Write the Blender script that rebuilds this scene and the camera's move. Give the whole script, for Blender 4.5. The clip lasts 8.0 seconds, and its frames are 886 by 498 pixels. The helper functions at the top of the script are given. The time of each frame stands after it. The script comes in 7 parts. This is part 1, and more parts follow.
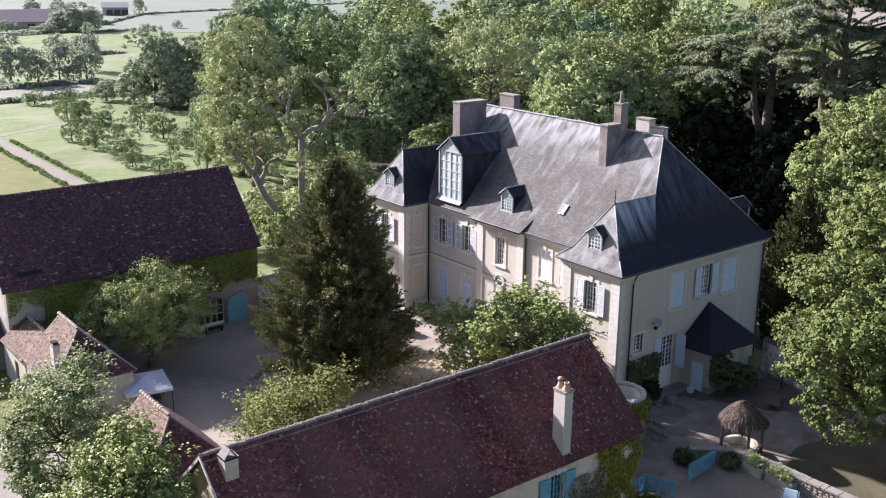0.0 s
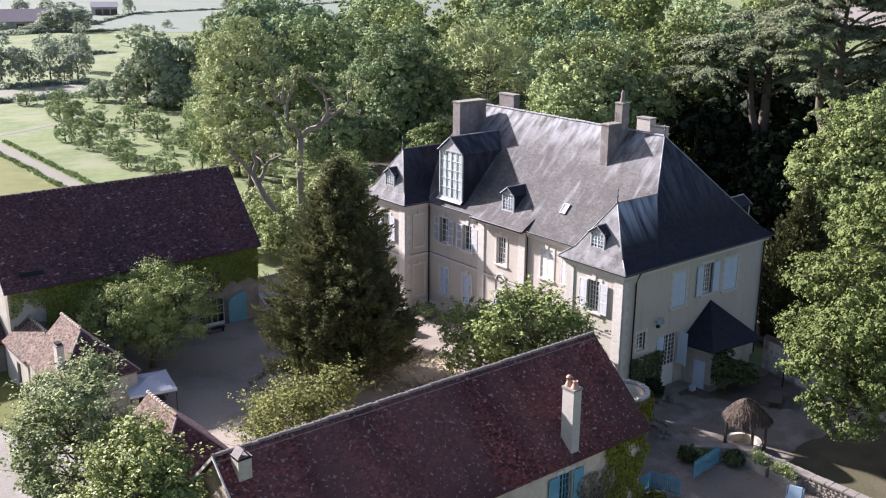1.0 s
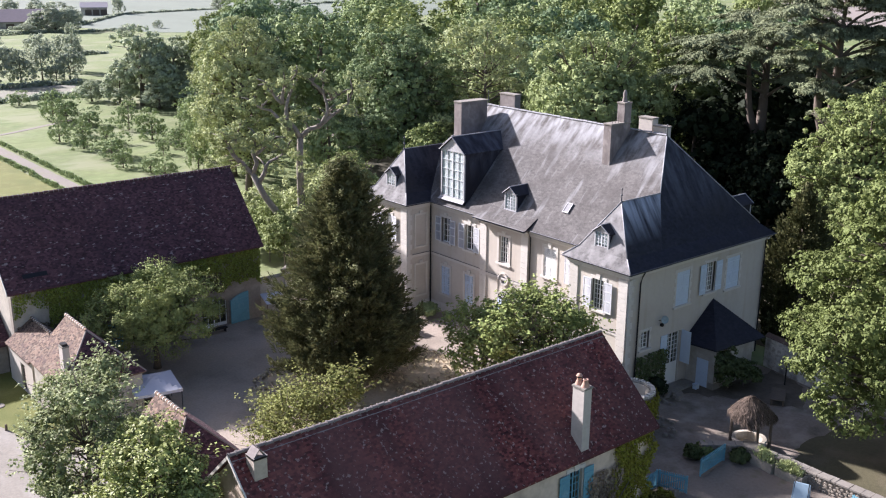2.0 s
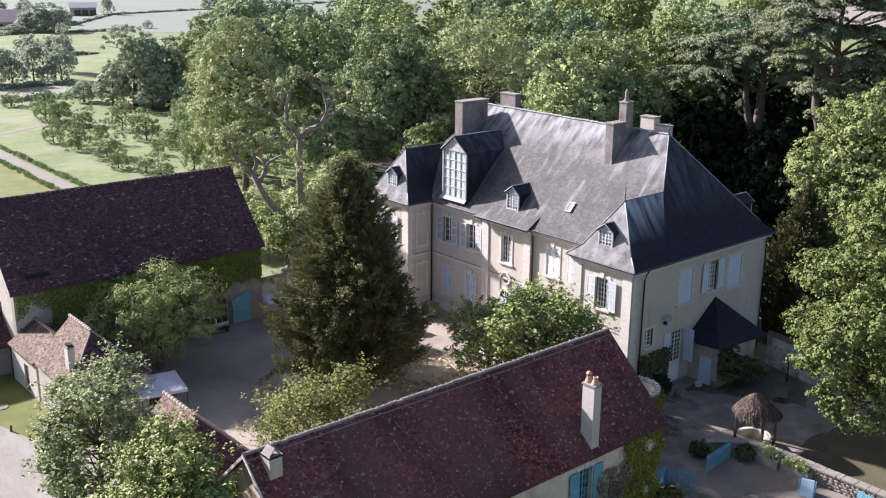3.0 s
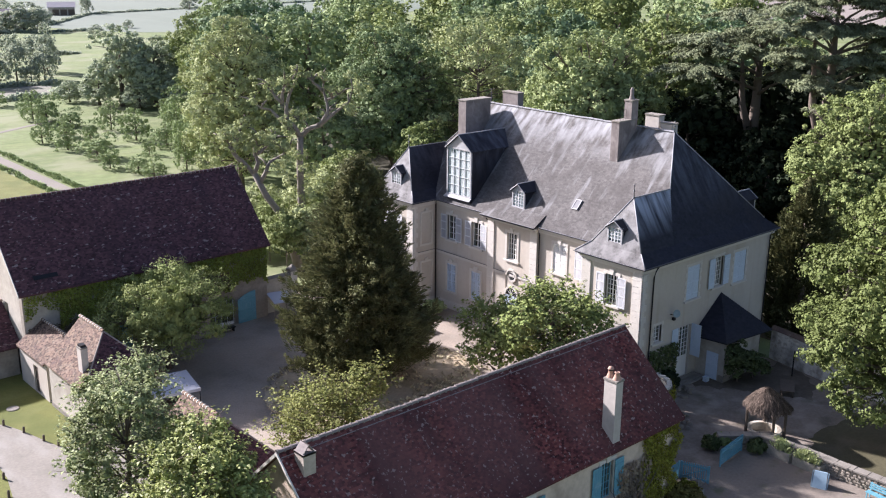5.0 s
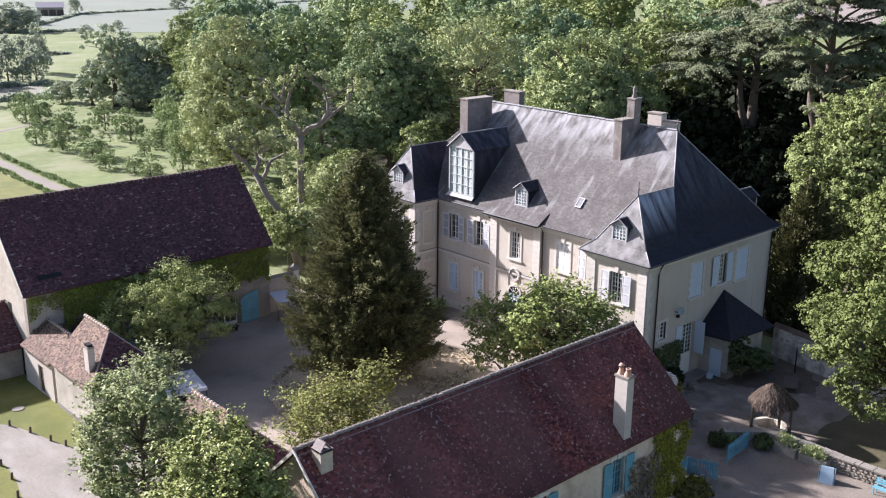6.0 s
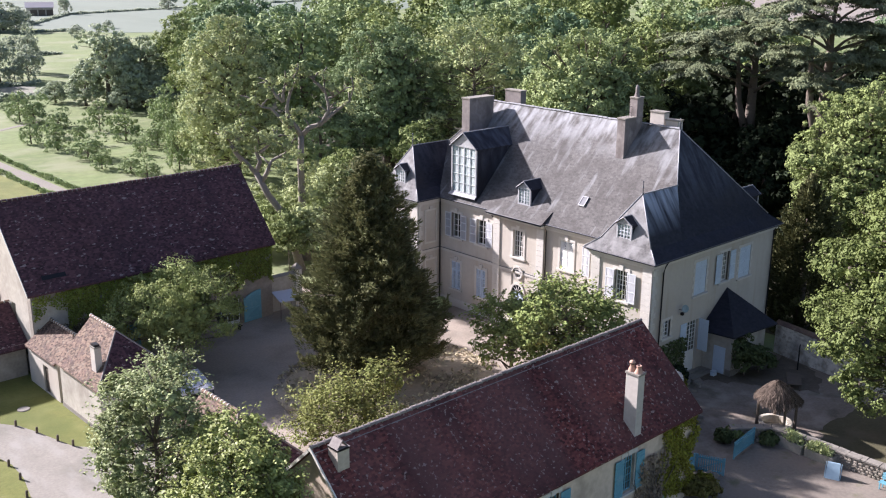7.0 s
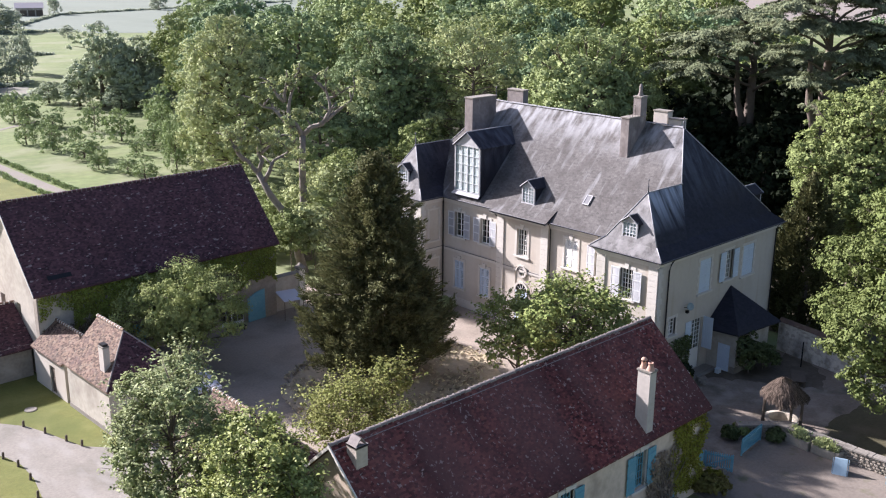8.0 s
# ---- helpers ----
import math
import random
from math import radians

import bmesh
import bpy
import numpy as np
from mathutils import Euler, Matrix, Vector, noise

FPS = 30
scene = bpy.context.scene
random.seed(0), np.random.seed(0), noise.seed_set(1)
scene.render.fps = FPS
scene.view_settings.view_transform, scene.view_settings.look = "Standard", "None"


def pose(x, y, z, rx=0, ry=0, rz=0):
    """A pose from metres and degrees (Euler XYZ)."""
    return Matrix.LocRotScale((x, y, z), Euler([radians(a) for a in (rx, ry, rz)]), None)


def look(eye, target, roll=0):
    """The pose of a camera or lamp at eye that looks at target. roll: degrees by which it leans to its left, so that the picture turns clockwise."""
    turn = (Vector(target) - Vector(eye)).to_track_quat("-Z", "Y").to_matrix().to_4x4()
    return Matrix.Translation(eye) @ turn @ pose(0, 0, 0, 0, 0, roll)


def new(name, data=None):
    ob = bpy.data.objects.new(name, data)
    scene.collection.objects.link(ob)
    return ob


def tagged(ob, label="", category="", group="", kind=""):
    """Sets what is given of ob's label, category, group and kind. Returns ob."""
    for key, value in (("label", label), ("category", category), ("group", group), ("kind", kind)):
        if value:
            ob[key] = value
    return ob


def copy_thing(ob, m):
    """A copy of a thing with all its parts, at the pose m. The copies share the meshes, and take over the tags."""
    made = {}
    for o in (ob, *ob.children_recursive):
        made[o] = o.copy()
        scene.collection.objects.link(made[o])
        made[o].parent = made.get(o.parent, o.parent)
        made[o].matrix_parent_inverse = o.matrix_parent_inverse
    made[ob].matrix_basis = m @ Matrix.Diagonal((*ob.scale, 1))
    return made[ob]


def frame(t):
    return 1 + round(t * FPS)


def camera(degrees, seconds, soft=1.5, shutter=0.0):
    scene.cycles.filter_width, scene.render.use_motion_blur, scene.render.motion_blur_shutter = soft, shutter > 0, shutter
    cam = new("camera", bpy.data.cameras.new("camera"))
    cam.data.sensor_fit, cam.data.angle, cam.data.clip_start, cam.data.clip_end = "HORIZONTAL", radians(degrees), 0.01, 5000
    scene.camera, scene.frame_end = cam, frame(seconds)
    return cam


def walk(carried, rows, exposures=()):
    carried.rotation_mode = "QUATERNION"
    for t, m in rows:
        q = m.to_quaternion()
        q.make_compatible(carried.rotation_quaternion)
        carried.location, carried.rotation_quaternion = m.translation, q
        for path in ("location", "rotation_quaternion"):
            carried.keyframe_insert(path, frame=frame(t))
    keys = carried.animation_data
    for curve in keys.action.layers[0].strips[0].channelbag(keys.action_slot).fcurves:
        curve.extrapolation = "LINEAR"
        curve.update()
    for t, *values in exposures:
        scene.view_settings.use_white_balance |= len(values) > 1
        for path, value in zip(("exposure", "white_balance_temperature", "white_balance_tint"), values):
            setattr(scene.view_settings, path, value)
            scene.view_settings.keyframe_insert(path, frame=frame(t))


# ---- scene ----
EXPOSURE = 1.75
cam = camera(47.7, 8.0, soft=1.15)
PATH = [
    (0, (-49.367, -42.711, 30.447), (-48.172, -41.21, 29.882), 0.5),
    (0.5, (-49.794, -42.452, 30.468), (-48.59, -40.958, 29.903), 0.5),
    (1, (-50.23, -42.186, 30.481), (-49.018, -40.699, 29.915), 0.5),
    (1.5, (-50.701, -41.909, 30.501), (-49.481, -40.429, 29.935), 0.5),
    (3, (-52.105, -41.052, 30.451), (-50.86, -39.593, 29.886), 0.5),
    (3.5, (-52.598, -40.746, 30.462), (-51.344, -39.295, 29.897), 0.5),
    (4, (-53.071, -40.464, 30.484), (-51.809, -39.02, 29.919), 0.5),
    (4.5, (-53.572, -40.149, 30.476), (-52.302, -38.712, 29.91), 0.5),
    (6, (-55.098, -39.16, 30.37), (-53.803, -37.745, 29.804), 0.5),
    (6.5, (-55.575, -38.831, 30.317), (-54.271, -37.424, 29.751), 0.5),
    (7, (-56.054, -38.509, 30.314), (-54.743, -37.108, 29.748), 0.5),
    (7.5, (-56.573, -38.181, 30.289), (-55.254, -36.787, 29.723), 0.5),
    (8, (-57.097, -37.831, 30.267), (-55.771, -36.445, 29.702), 0.5),
]
walk(cam, [(t, look(eye, target, roll)) for t, eye, target, roll in PATH], [(0.0, EXPOSURE, 6180, 22), (8.0, EXPOSURE, 6180, 22)])

# ---- light ----
SUN = Vector((-0.265, 0.825, 0.466)).normalized()
world = bpy.data.worlds.new("sky")
scene.world = world
world.use_nodes = True
wn = world.node_tree.nodes
wl = world.node_tree.links
wn.clear()
sky = wn.new("ShaderNodeTexSky")
sky.sky_type, sky.sun_disc = "NISHITA", False
sky.sun_elevation, sky.sun_rotation = math.asin(SUN.z), math.atan2(SUN.x, SUN.y)
sky.air_density, sky.dust_density, sky.ozone_density = 1.0, 2.0, 1.0
back = wn.new("ShaderNodeBackground")
back.inputs["Strength"].default_value = 0.06
wout = wn.new("ShaderNodeOutputWorld")
wl.new(sky.outputs[0], back.inputs[0])
wl.new(back.outputs[0], wout.inputs[0])
sun = new("sun", bpy.data.lights.new("sun", "SUN"))
sun.data.energy, sun.data.angle, sun.data.color = 4.4, radians(1.3), (1.0, 0.975, 0.935)
sun.matrix_world = look(SUN * 300, (0, 0, 0))


# ---- materials ----
def mat(name, col, rough=0.85, v1=0.3, s1=0.25, v2=0.3, s2=5.0, island=0.0, hue=0.0, stain=None, stain2=None, wear=None,
        bump=0.0, bscale=25.0, metal=0.0, spec=0.3, leaf=0.0):
    """A surface with large and fine variation; stain: (colour, scale xyz, low, high, amount)."""
    m = bpy.data.materials.new(name)
    m.use_nodes = True
    n, l = m.node_tree.nodes, m.node_tree.links
    p = n["Principled BSDF"]
    p.inputs["Roughness"].default_value, p.inputs["Metallic"].default_value = rough, metal
    p.inputs["Specular IOR Level"].default_value = spec
    geo = n.new("ShaderNodeNewGeometry")

    def tex(scale, detail=4.0, stretch=None):
        t = n.new("ShaderNodeTexNoise")
        t.inputs["Scale"].default_value, t.inputs["Detail"].default_value = scale, detail
        if stretch:
            mp = n.new("ShaderNodeMapping")
            mp.inputs["Scale"].default_value = stretch
            l.new(geo.outputs["Position"], mp.inputs["Vector"])
            l.new(mp.outputs[0], t.inputs["Vector"])
        else:
            l.new(geo.outputs["Position"], t.inputs["Vector"])
        return t.outputs[0]

    def calc(op, a, b):
        k = n.new("ShaderNodeMath")
        k.operation = op
        for i, v in enumerate((a, b)):
            if isinstance(v, (int, float)):
                k.inputs[i].default_value = v
            else:
                l.new(v, k.inputs[i])
        return k.outputs[0]

    value = calc("ADD", calc("MULTIPLY", calc("SUBTRACT", tex(s1), 0.5), 2 * v1), 1.0)
    value = calc("ADD", calc("MULTIPLY", calc("SUBTRACT", tex(s2, 6), 0.5), 2 * v2), value)
    if island:
        value = calc("ADD", calc("MULTIPLY", calc("SUBTRACT", geo.outputs["Random Per Island"], 0.5), 2 * island), value)
    hsv = n.new("ShaderNodeHueSaturation")
    hsv.inputs["Color"].default_value = (*col, 1)
    l.new(calc("MAXIMUM", value, 0.15), hsv.inputs["Value"])
    if hue:
        shift = calc("ADD", calc("MULTIPLY", calc("SUBTRACT", tex(s1 * 2.3, 2), 0.5), 2 * hue), 0.5)
        if island:
            shift = calc("ADD", calc("MULTIPLY", calc("SUBTRACT", geo.outputs["Random Per Island"], 0.5), hue), shift)
        l.new(shift, hsv.inputs["Hue"])
    colour = hsv.outputs[0]
    for st in (stain, stain2):
        if st:
            scol, sc, lo, hi, amount = st
            ramp = n.new("ShaderNodeMapRange")
            ramp.inputs["From Min"].default_value, ramp.inputs["From Max"].default_value = lo, hi
            ramp.inputs["To Max"].default_value = amount
            l.new(tex(1.0, 5, sc), ramp.inputs["Value"])
            mx = n.new("ShaderNodeMix")
            mx.data_type = "RGBA"
            l.new(ramp.outputs[0], mx.inputs["Factor"])
            l.new(colour, mx.inputs["A"])
            mx.inputs["B"].default_value = (*scol, 1)
            colour = mx.outputs["Result"]
    if wear:
        wcol, z0, z1, amount, run = wear
        sep = n.new("ShaderNodeSeparateXYZ")
        l.new(geo.outputs["Position"], sep.inputs[0])
        high = n.new("ShaderNodeMapRange")
        high.inputs["From Min"].default_value, high.inputs["From Max"].default_value = z0, z1
        l.new(sep.outputs["Z"], high.inputs["Value"])
        rag = n.new("ShaderNodeMapRange")
        rag.inputs["From Min"].default_value, rag.inputs["From Max"].default_value = 0.38, 0.62
        l.new(tex(1.0, 6, run), rag.inputs["Value"])
        mw = n.new("ShaderNodeMix")
        mw.data_type = "RGBA"
        l.new(calc("MULTIPLY", calc("MULTIPLY", high.outputs[0], rag.outputs[0]), amount), mw.inputs["Factor"])
        l.new(colour, mw.inputs["A"])
        mw.inputs["B"].default_value = (*wcol, 1)
        colour = mw.outputs["Result"]
    l.new(colour, p.inputs["Base Color"])
    if bump:
        bp = n.new("ShaderNodeBump")
        bp.inputs["Strength"].default_value, bp.inputs["Distance"].default_value = bump, 0.05
        l.new(tex(bscale, 5), bp.inputs["Height"])
        l.new(bp.outputs[0], p.inputs["Normal"])
    if leaf:
        tr = n.new("ShaderNodeBsdfTranslucent")
        l.new(colour, tr.inputs["Color"])
        ms = n.new("ShaderNodeMixShader")
        ms.inputs[0].default_value = leaf
        l.new(p.outputs[0], ms.inputs[1])
        l.new(tr.outputs[0], ms.inputs[2])
        l.new(ms.outputs[0], n["Material Output"].inputs["Surface"])
    return m


def glass_mat(name, tint):
    m = bpy.data.materials.new(name)
    m.use_nodes = True
    n, l = m.node_tree.nodes, m.node_tree.links
    n.remove(n["Principled BSDF"])
    tr, gl, mx, fr = (n.new("ShaderNodeBsdfTransparent"), n.new("ShaderNodeBsdfGlossy"), n.new("ShaderNodeMixShader"), n.new("ShaderNodeLayerWeight"))
    tr.inputs[0].default_value = (*tint, 1)
    gl.inputs["Roughness"].default_value = 0.04
    pw, ml = n.new("ShaderNodeMath"), n.new("ShaderNodeMath")
    pw.operation, ml.operation = "POWER", "MULTIPLY_ADD"
    pw.inputs[1].default_value, ml.inputs[1].default_value, ml.inputs[2].default_value = 4.0, 0.8, 0.045
    l.new(fr.outputs["Facing"], pw.inputs[0])
    l.new(pw.outputs[0], ml.inputs[0])
    l.new(ml.outputs[0], mx.inputs[0])
    l.new(tr.outputs[0], mx.inputs[1])
    l.new(gl.outputs[0], mx.inputs[2])
    l.new(mx.outputs[0], n["Material Output"].inputs["Surface"])
    return m


RENDER = mat("lime_render", (0.485, 0.442, 0.38), 0.95, 0.1, 0.25, 0.08, 3.0, stain=((0.4, 0.325, 0.25), (1.6, 1.6, 0.1), 0.53, 0.78, 0.55), stain2=((0.39, 0.335, 0.27), (0.28, 0.28, 0.2), 0.5, 0.7, 0.6), bump=0.15, bscale=12)
RENDER_OLD = mat("old_lime_render", (0.41, 0.375, 0.315), 0.95, 0.2, 0.5, 0.25, 3.0, stain=((0.22, 0.19, 0.155), (0.55, 0.55, 0.5), 0.48, 0.7, 0.6), bump=0.3, bscale=10)
RENDER_WARM = mat("warm_patched_render", (0.56, 0.455, 0.355), 0.95, 0.2, 0.5, 0.25, 3.0, stain=((0.3, 0.235, 0.18), (0.8, 0.8, 0.6), 0.5, 0.68, 0.6), bump=0.3, bscale=10)
STONE = mat("pale_limestone", (0.545, 0.512, 0.46), 0.9, 0.1, 0.5, 0.12, 6.0, island=0.06, stain=((0.42, 0.38, 0.32), (1.5, 1.5, 0.3), 0.56, 0.8, 0.55), bump=0.2, bscale=18)
RUBBLE = mat("rubble_stone", (0.215, 0.188, 0.155), 0.95, 0.2, 0.7, 0.25, 7.0, island=0.35, stain=((0.12, 0.12, 0.09), (0.8, 0.8, 0.8), 0.55, 0.75, 0.6), bump=0.5, bscale=14)
# Slopes away from the sun: their shade is put into the slate's colour.
SLATE = mat("shade_dark_slate", (0.017, 0.018, 0.027), 0.72, 0.3, 0.25, 0.35, 2.5, island=0.2, stain=((0.1, 0.11, 0.14), (1.5, 0.4, 0.4), 0.6, 0.78, 0.25), stain2=((0.03, 0.027, 0.026), (0.25, 0.25, 0.3), 0.5, 0.7, 0.5), wear=((0.22, 0.235, 0.28), 11.8, 14.6, 0.2, (1.9, 0.5, 0.5)), spec=0.2, bump=0.4, bscale=5)
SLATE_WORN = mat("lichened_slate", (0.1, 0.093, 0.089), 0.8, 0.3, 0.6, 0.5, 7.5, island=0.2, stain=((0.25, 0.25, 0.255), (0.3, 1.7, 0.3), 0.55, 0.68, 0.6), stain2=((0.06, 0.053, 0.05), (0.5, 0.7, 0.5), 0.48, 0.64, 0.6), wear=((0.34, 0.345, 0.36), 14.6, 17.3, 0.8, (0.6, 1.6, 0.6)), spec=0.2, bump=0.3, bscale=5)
# Same shade-darkened base, with real pale streaks below the ridge.
SLATE_STREAK = mat("streaked_shade_slate", (0.02, 0.021, 0.03), 0.7, 0.3, 0.25, 0.35, 2.5, island=0.2, stain=((0.05, 0.046, 0.05), (0.4, 0.3, 0.3), 0.5, 0.65, 0.5), wear=((0.36, 0.39, 0.46), 11.3, 13.4, 0.85, (1.7, 0.22, 0.22)), spec=0.2, bump=0.4, bscale=5)
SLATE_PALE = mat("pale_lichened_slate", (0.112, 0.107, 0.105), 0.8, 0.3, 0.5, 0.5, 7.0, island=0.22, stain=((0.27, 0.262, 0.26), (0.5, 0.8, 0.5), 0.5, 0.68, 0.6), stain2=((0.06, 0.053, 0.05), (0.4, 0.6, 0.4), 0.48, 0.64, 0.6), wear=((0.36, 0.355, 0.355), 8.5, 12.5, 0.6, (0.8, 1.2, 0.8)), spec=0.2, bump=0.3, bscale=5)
ZINC = mat("zinc_flashing", (0.26, 0.26, 0.275), 0.6, 0.25, 0.8, 0.25, 5.0, stain=((0.42, 0.41, 0.41), (1, 1, 0.4), 0.5, 0.7, 0.6), metal=0.1)
LEAD = mat("dark_lead", (0.09, 0.09, 0.1), 0.55, 0.2, 1.0, 0.2, 6.0)
TILE = mat("clay_tile", (0.122, 0.033, 0.03), 0.9, 0.35, 1.3, 0.5, 3.0, island=0.65, hue=0.014, stain=((0.05, 0.018, 0.019), (0.4, 0.13, 0.13), 0.42, 0.62, 0.85), stain2=((0.4, 0.32, 0.29), (5.5, 5.5, 5.5), 0.61, 0.66, 0.6), wear=((0.2, 0.1, 0.09), 5.0, 6.4, 0.35, (0.42, 0.05, 0.05)))
# Lighter mottled clay; on the lodges it holds the west slopes' sunlight.
TILE_PINK = mat("pinkish_clay_tile", (0.13, 0.085, 0.063), 0.9, 0.3, 0.8, 0.35, 4.0, island=0.7, hue=0.02, stain=((0.24, 0.195, 0.15), (3.2, 3.2, 3.2), 0.54, 0.68, 0.6), stain2=((0.085, 0.055, 0.05), (1.6, 1.6, 1.6), 0.54, 0.68, 0.7))
TILE_BARN = mat("dark_purple_tile", (0.083, 0.04, 0.046), 0.9, 0.3, 0.4, 0.3, 3.5, island=0.5, hue=0.012, stain=((0.04, 0.023, 0.029), (0.45, 0.2, 0.2), 0.46, 0.64, 0.4), stain2=((0.34, 0.28, 0.26), (2.2, 4.5, 4.5), 0.635, 0.67, 0.65))
MORTAR = mat("ridge_mortar", (0.58, 0.55, 0.49), 0.95, 0.2, 1.0, 0.2, 9.0)
MORTAR_GREY = mat("grey_ridge_mortar", (0.21, 0.185, 0.175), 0.95, 0.25, 1.0, 0.3, 7.0)
PLASTER_CH = mat("chimney_render", (0.2, 0.175, 0.165), 0.95, 0.25, 0.6, 0.35, 3.0, stain=((0.1, 0.085, 0.08), (1.1, 1.1, 0.6), 0.5, 0.7, 0.7), stain2=((0.36, 0.33, 0.31), (1.5, 1.5, 1.0), 0.56, 0.74, 0.6), bump=0.3, bscale=9)
PLASTER_LT = mat("pale_chimney_render", (0.44, 0.4, 0.36), 0.95, 0.12, 0.5, 0.15, 4.0, stain=((0.36, 0.3, 0.26), (1.1, 1.1, 0.4), 0.55, 0.75, 0.5), bump=0.2)
TERRA = mat("terracotta_pot", (0.4, 0.24, 0.18), 0.85, 0.2, 2.0, 0.3, 7.0, stain=((0.5, 0.4, 0.34), (3, 3, 2), 0.5, 0.7, 0.6))
DORMER_PAINT = mat("weathered_grey_white_paint", (0.36, 0.36, 0.365), 0.7, 0.15, 0.8, 0.15, 5.0, stain=((0.32, 0.31, 0.3), (1.5, 1.5, 0.5), 0.52, 0.7, 0.6))
WHITE = mat("white_paint", (0.76, 0.75, 0.71), 0.55, 0.05, 1.0, 0.05, 6.0)
SHUTTER = mat("pale_grey_shutter_paint", (0.57, 0.58, 0.59), 0.6, 0.08, 0.8, 0.08, 6.0)
# Greyer than the shutter frames: the slats' shade is put into the colour.
LOUVRE = mat("shade_grey_louvre", (0.4, 0.41, 0.43), 0.7, 0.08, 0.8, 0.08, 6.0)
SHUTTER_BLUE = mat("pale_blue_shutter_paint", (0.5, 0.58, 0.66), 0.6, 0.08, 0.8, 0.08, 6.0)
BLUE = mat("turquoise_blue_paint", (0.115, 0.29, 0.36), 0.6, 0.12, 0.8, 0.12, 6.0, stain=((0.26, 0.38, 0.42), (1.5, 1.5, 1.5), 0.55, 0.75, 0.5))
IRON = mat("black_iron", (0.02, 0.02, 0.022), 0.5, 0.2, 2.0, 0.2, 8.0, metal=0.5)
GLASS = glass_mat("window_glass", (0.86, 0.9, 0.9))
CURTAIN = mat("white_curtain", (0.7, 0.7, 0.69), 0.9, 0.06, 1.0, 0.05, 8.0)
DARK = mat("dark_interior", (0.03, 0.028, 0.026), 0.9)
GRAVEL = mat("gravel_yard", (0.29, 0.242, 0.197), 0.95, 0.25, 0.18, 0.3, 6.0, stain=((0.11, 0.095, 0.07), (0.22, 0.22, 0.22), 0.5, 0.7, 0.6), stain2=((0.3, 0.265, 0.22), (0.7, 0.7, 0.7), 0.58, 0.75, 0.5), bump=0.5, bscale=18)
DRIVE = mat("pale_gravel_drive", (0.225, 0.205, 0.175), 0.95, 0.2, 0.3, 0.25, 6.0, stain=((0.15, 0.14, 0.115), (0.5, 0.5, 0.5), 0.48, 0.66, 0.6), stain2=((0.28, 0.265, 0.24), (0.9, 0.3, 0.5), 0.52, 0.7, 0.6), bump=0.4, bscale=20)
GRASS = mat("meadow_grass", (0.134, 0.165, 0.06), 0.95, 0.35, 0.05, 0.4, 0.8, hue=0.02, stain=((0.195, 0.204, 0.115), (0.07, 0.09, 0.07), 0.48, 0.62, 0.8), stain2=((0.09, 0.13, 0.035), (0.16, 0.3, 0.2), 0.5, 0.66, 0.7), bump=0.8, bscale=4)
LAWN = mat("mown_lawn", (0.125, 0.132, 0.032), 0.95, 0.25, 0.3, 0.3, 4.0, hue=0.02, stain=((0.165, 0.165, 0.055), (0.6, 0.6, 0.6), 0.5, 0.7, 0.6), stain2=((0.08, 0.1, 0.02), (0.25, 0.25, 0.25), 0.52, 0.68, 0.6), bump=0.6, bscale=14)
LITTER = mat("dry_litter_soil", (0.4, 0.325, 0.225), 0.95, 0.3, 0.4, 0.35, 5.0, stain=((0.4, 0.34, 0.25), (1.2, 1.2, 1.2), 0.5, 0.68, 0.75), stain2=((0.2, 0.18, 0.1), (0.6, 0.6, 0.6), 0.57, 0.72, 0.6), bump=0.7, bscale=12)
# Pale and bluish: haze is put into the far fields' colour.
CROP = mat("hazed_crop_field", (0.14, 0.165, 0.13), 0.95, 0.15, 0.01, 0.15, 0.3, stain=((0.105, 0.13, 0.095), (0.02, 0.006, 0.02), 0.5, 0.65, 0.6))
DRY_STRIP = mat("bare_field_strip", (0.2, 0.19, 0.15), 0.95, 0.2, 0.05, 0.25, 0.8, stain=((0.14, 0.15, 0.08), (0.1, 0.1, 0.1), 0.5, 0.7, 0.6))
STUBBLE = mat("ploughed_field", (0.22, 0.19, 0.165), 0.95, 0.12, 0.01, 0.12, 0.3)
EARTH_PATH = mat("earth_path", (0.185, 0.165, 0.142), 0.95, 0.15, 0.2, 0.25, 4.0, stain=((0.16, 0.165, 0.08), (0.4, 0.4, 0.4), 0.52, 0.68, 0.6))
BARK = mat("bark", (0.13, 0.105, 0.085), 0.95, 0.25, 0.8, 0.3, 6.0, bump=0.5, bscale=9)
BARK_PALE = mat("pale_bark", (0.21, 0.185, 0.16), 0.95, 0.25, 0.8, 0.3, 6.0, stain=((0.12, 0.1, 0.085), (1, 1, 0.5), 0.5, 0.7, 0.6), bump=0.5, bscale=9)
THATCH = mat("old_thatch", (0.105, 0.078, 0.06), 0.95, 0.35, 1.2, 0.4, 6.0, island=0.6)
WOOD = mat("weathered_wood", (0.11, 0.085, 0.065), 0.85, 0.2, 1.0, 0.25, 7.0)
CANVAS = mat("grey_white_canvas", (0.48, 0.48, 0.52), 0.85, 0.05, 0.8, 0.05, 5.0)
BARN_WALL = mat("dark_stone_wall", (0.27, 0.235, 0.195), 0.95, 0.25, 0.5, 0.3, 5.0, stain=((0.42, 0.38, 0.32), (0.6, 0.6, 0.9), 0.55, 0.72, 0.6), bump=0.4, bscale=9)
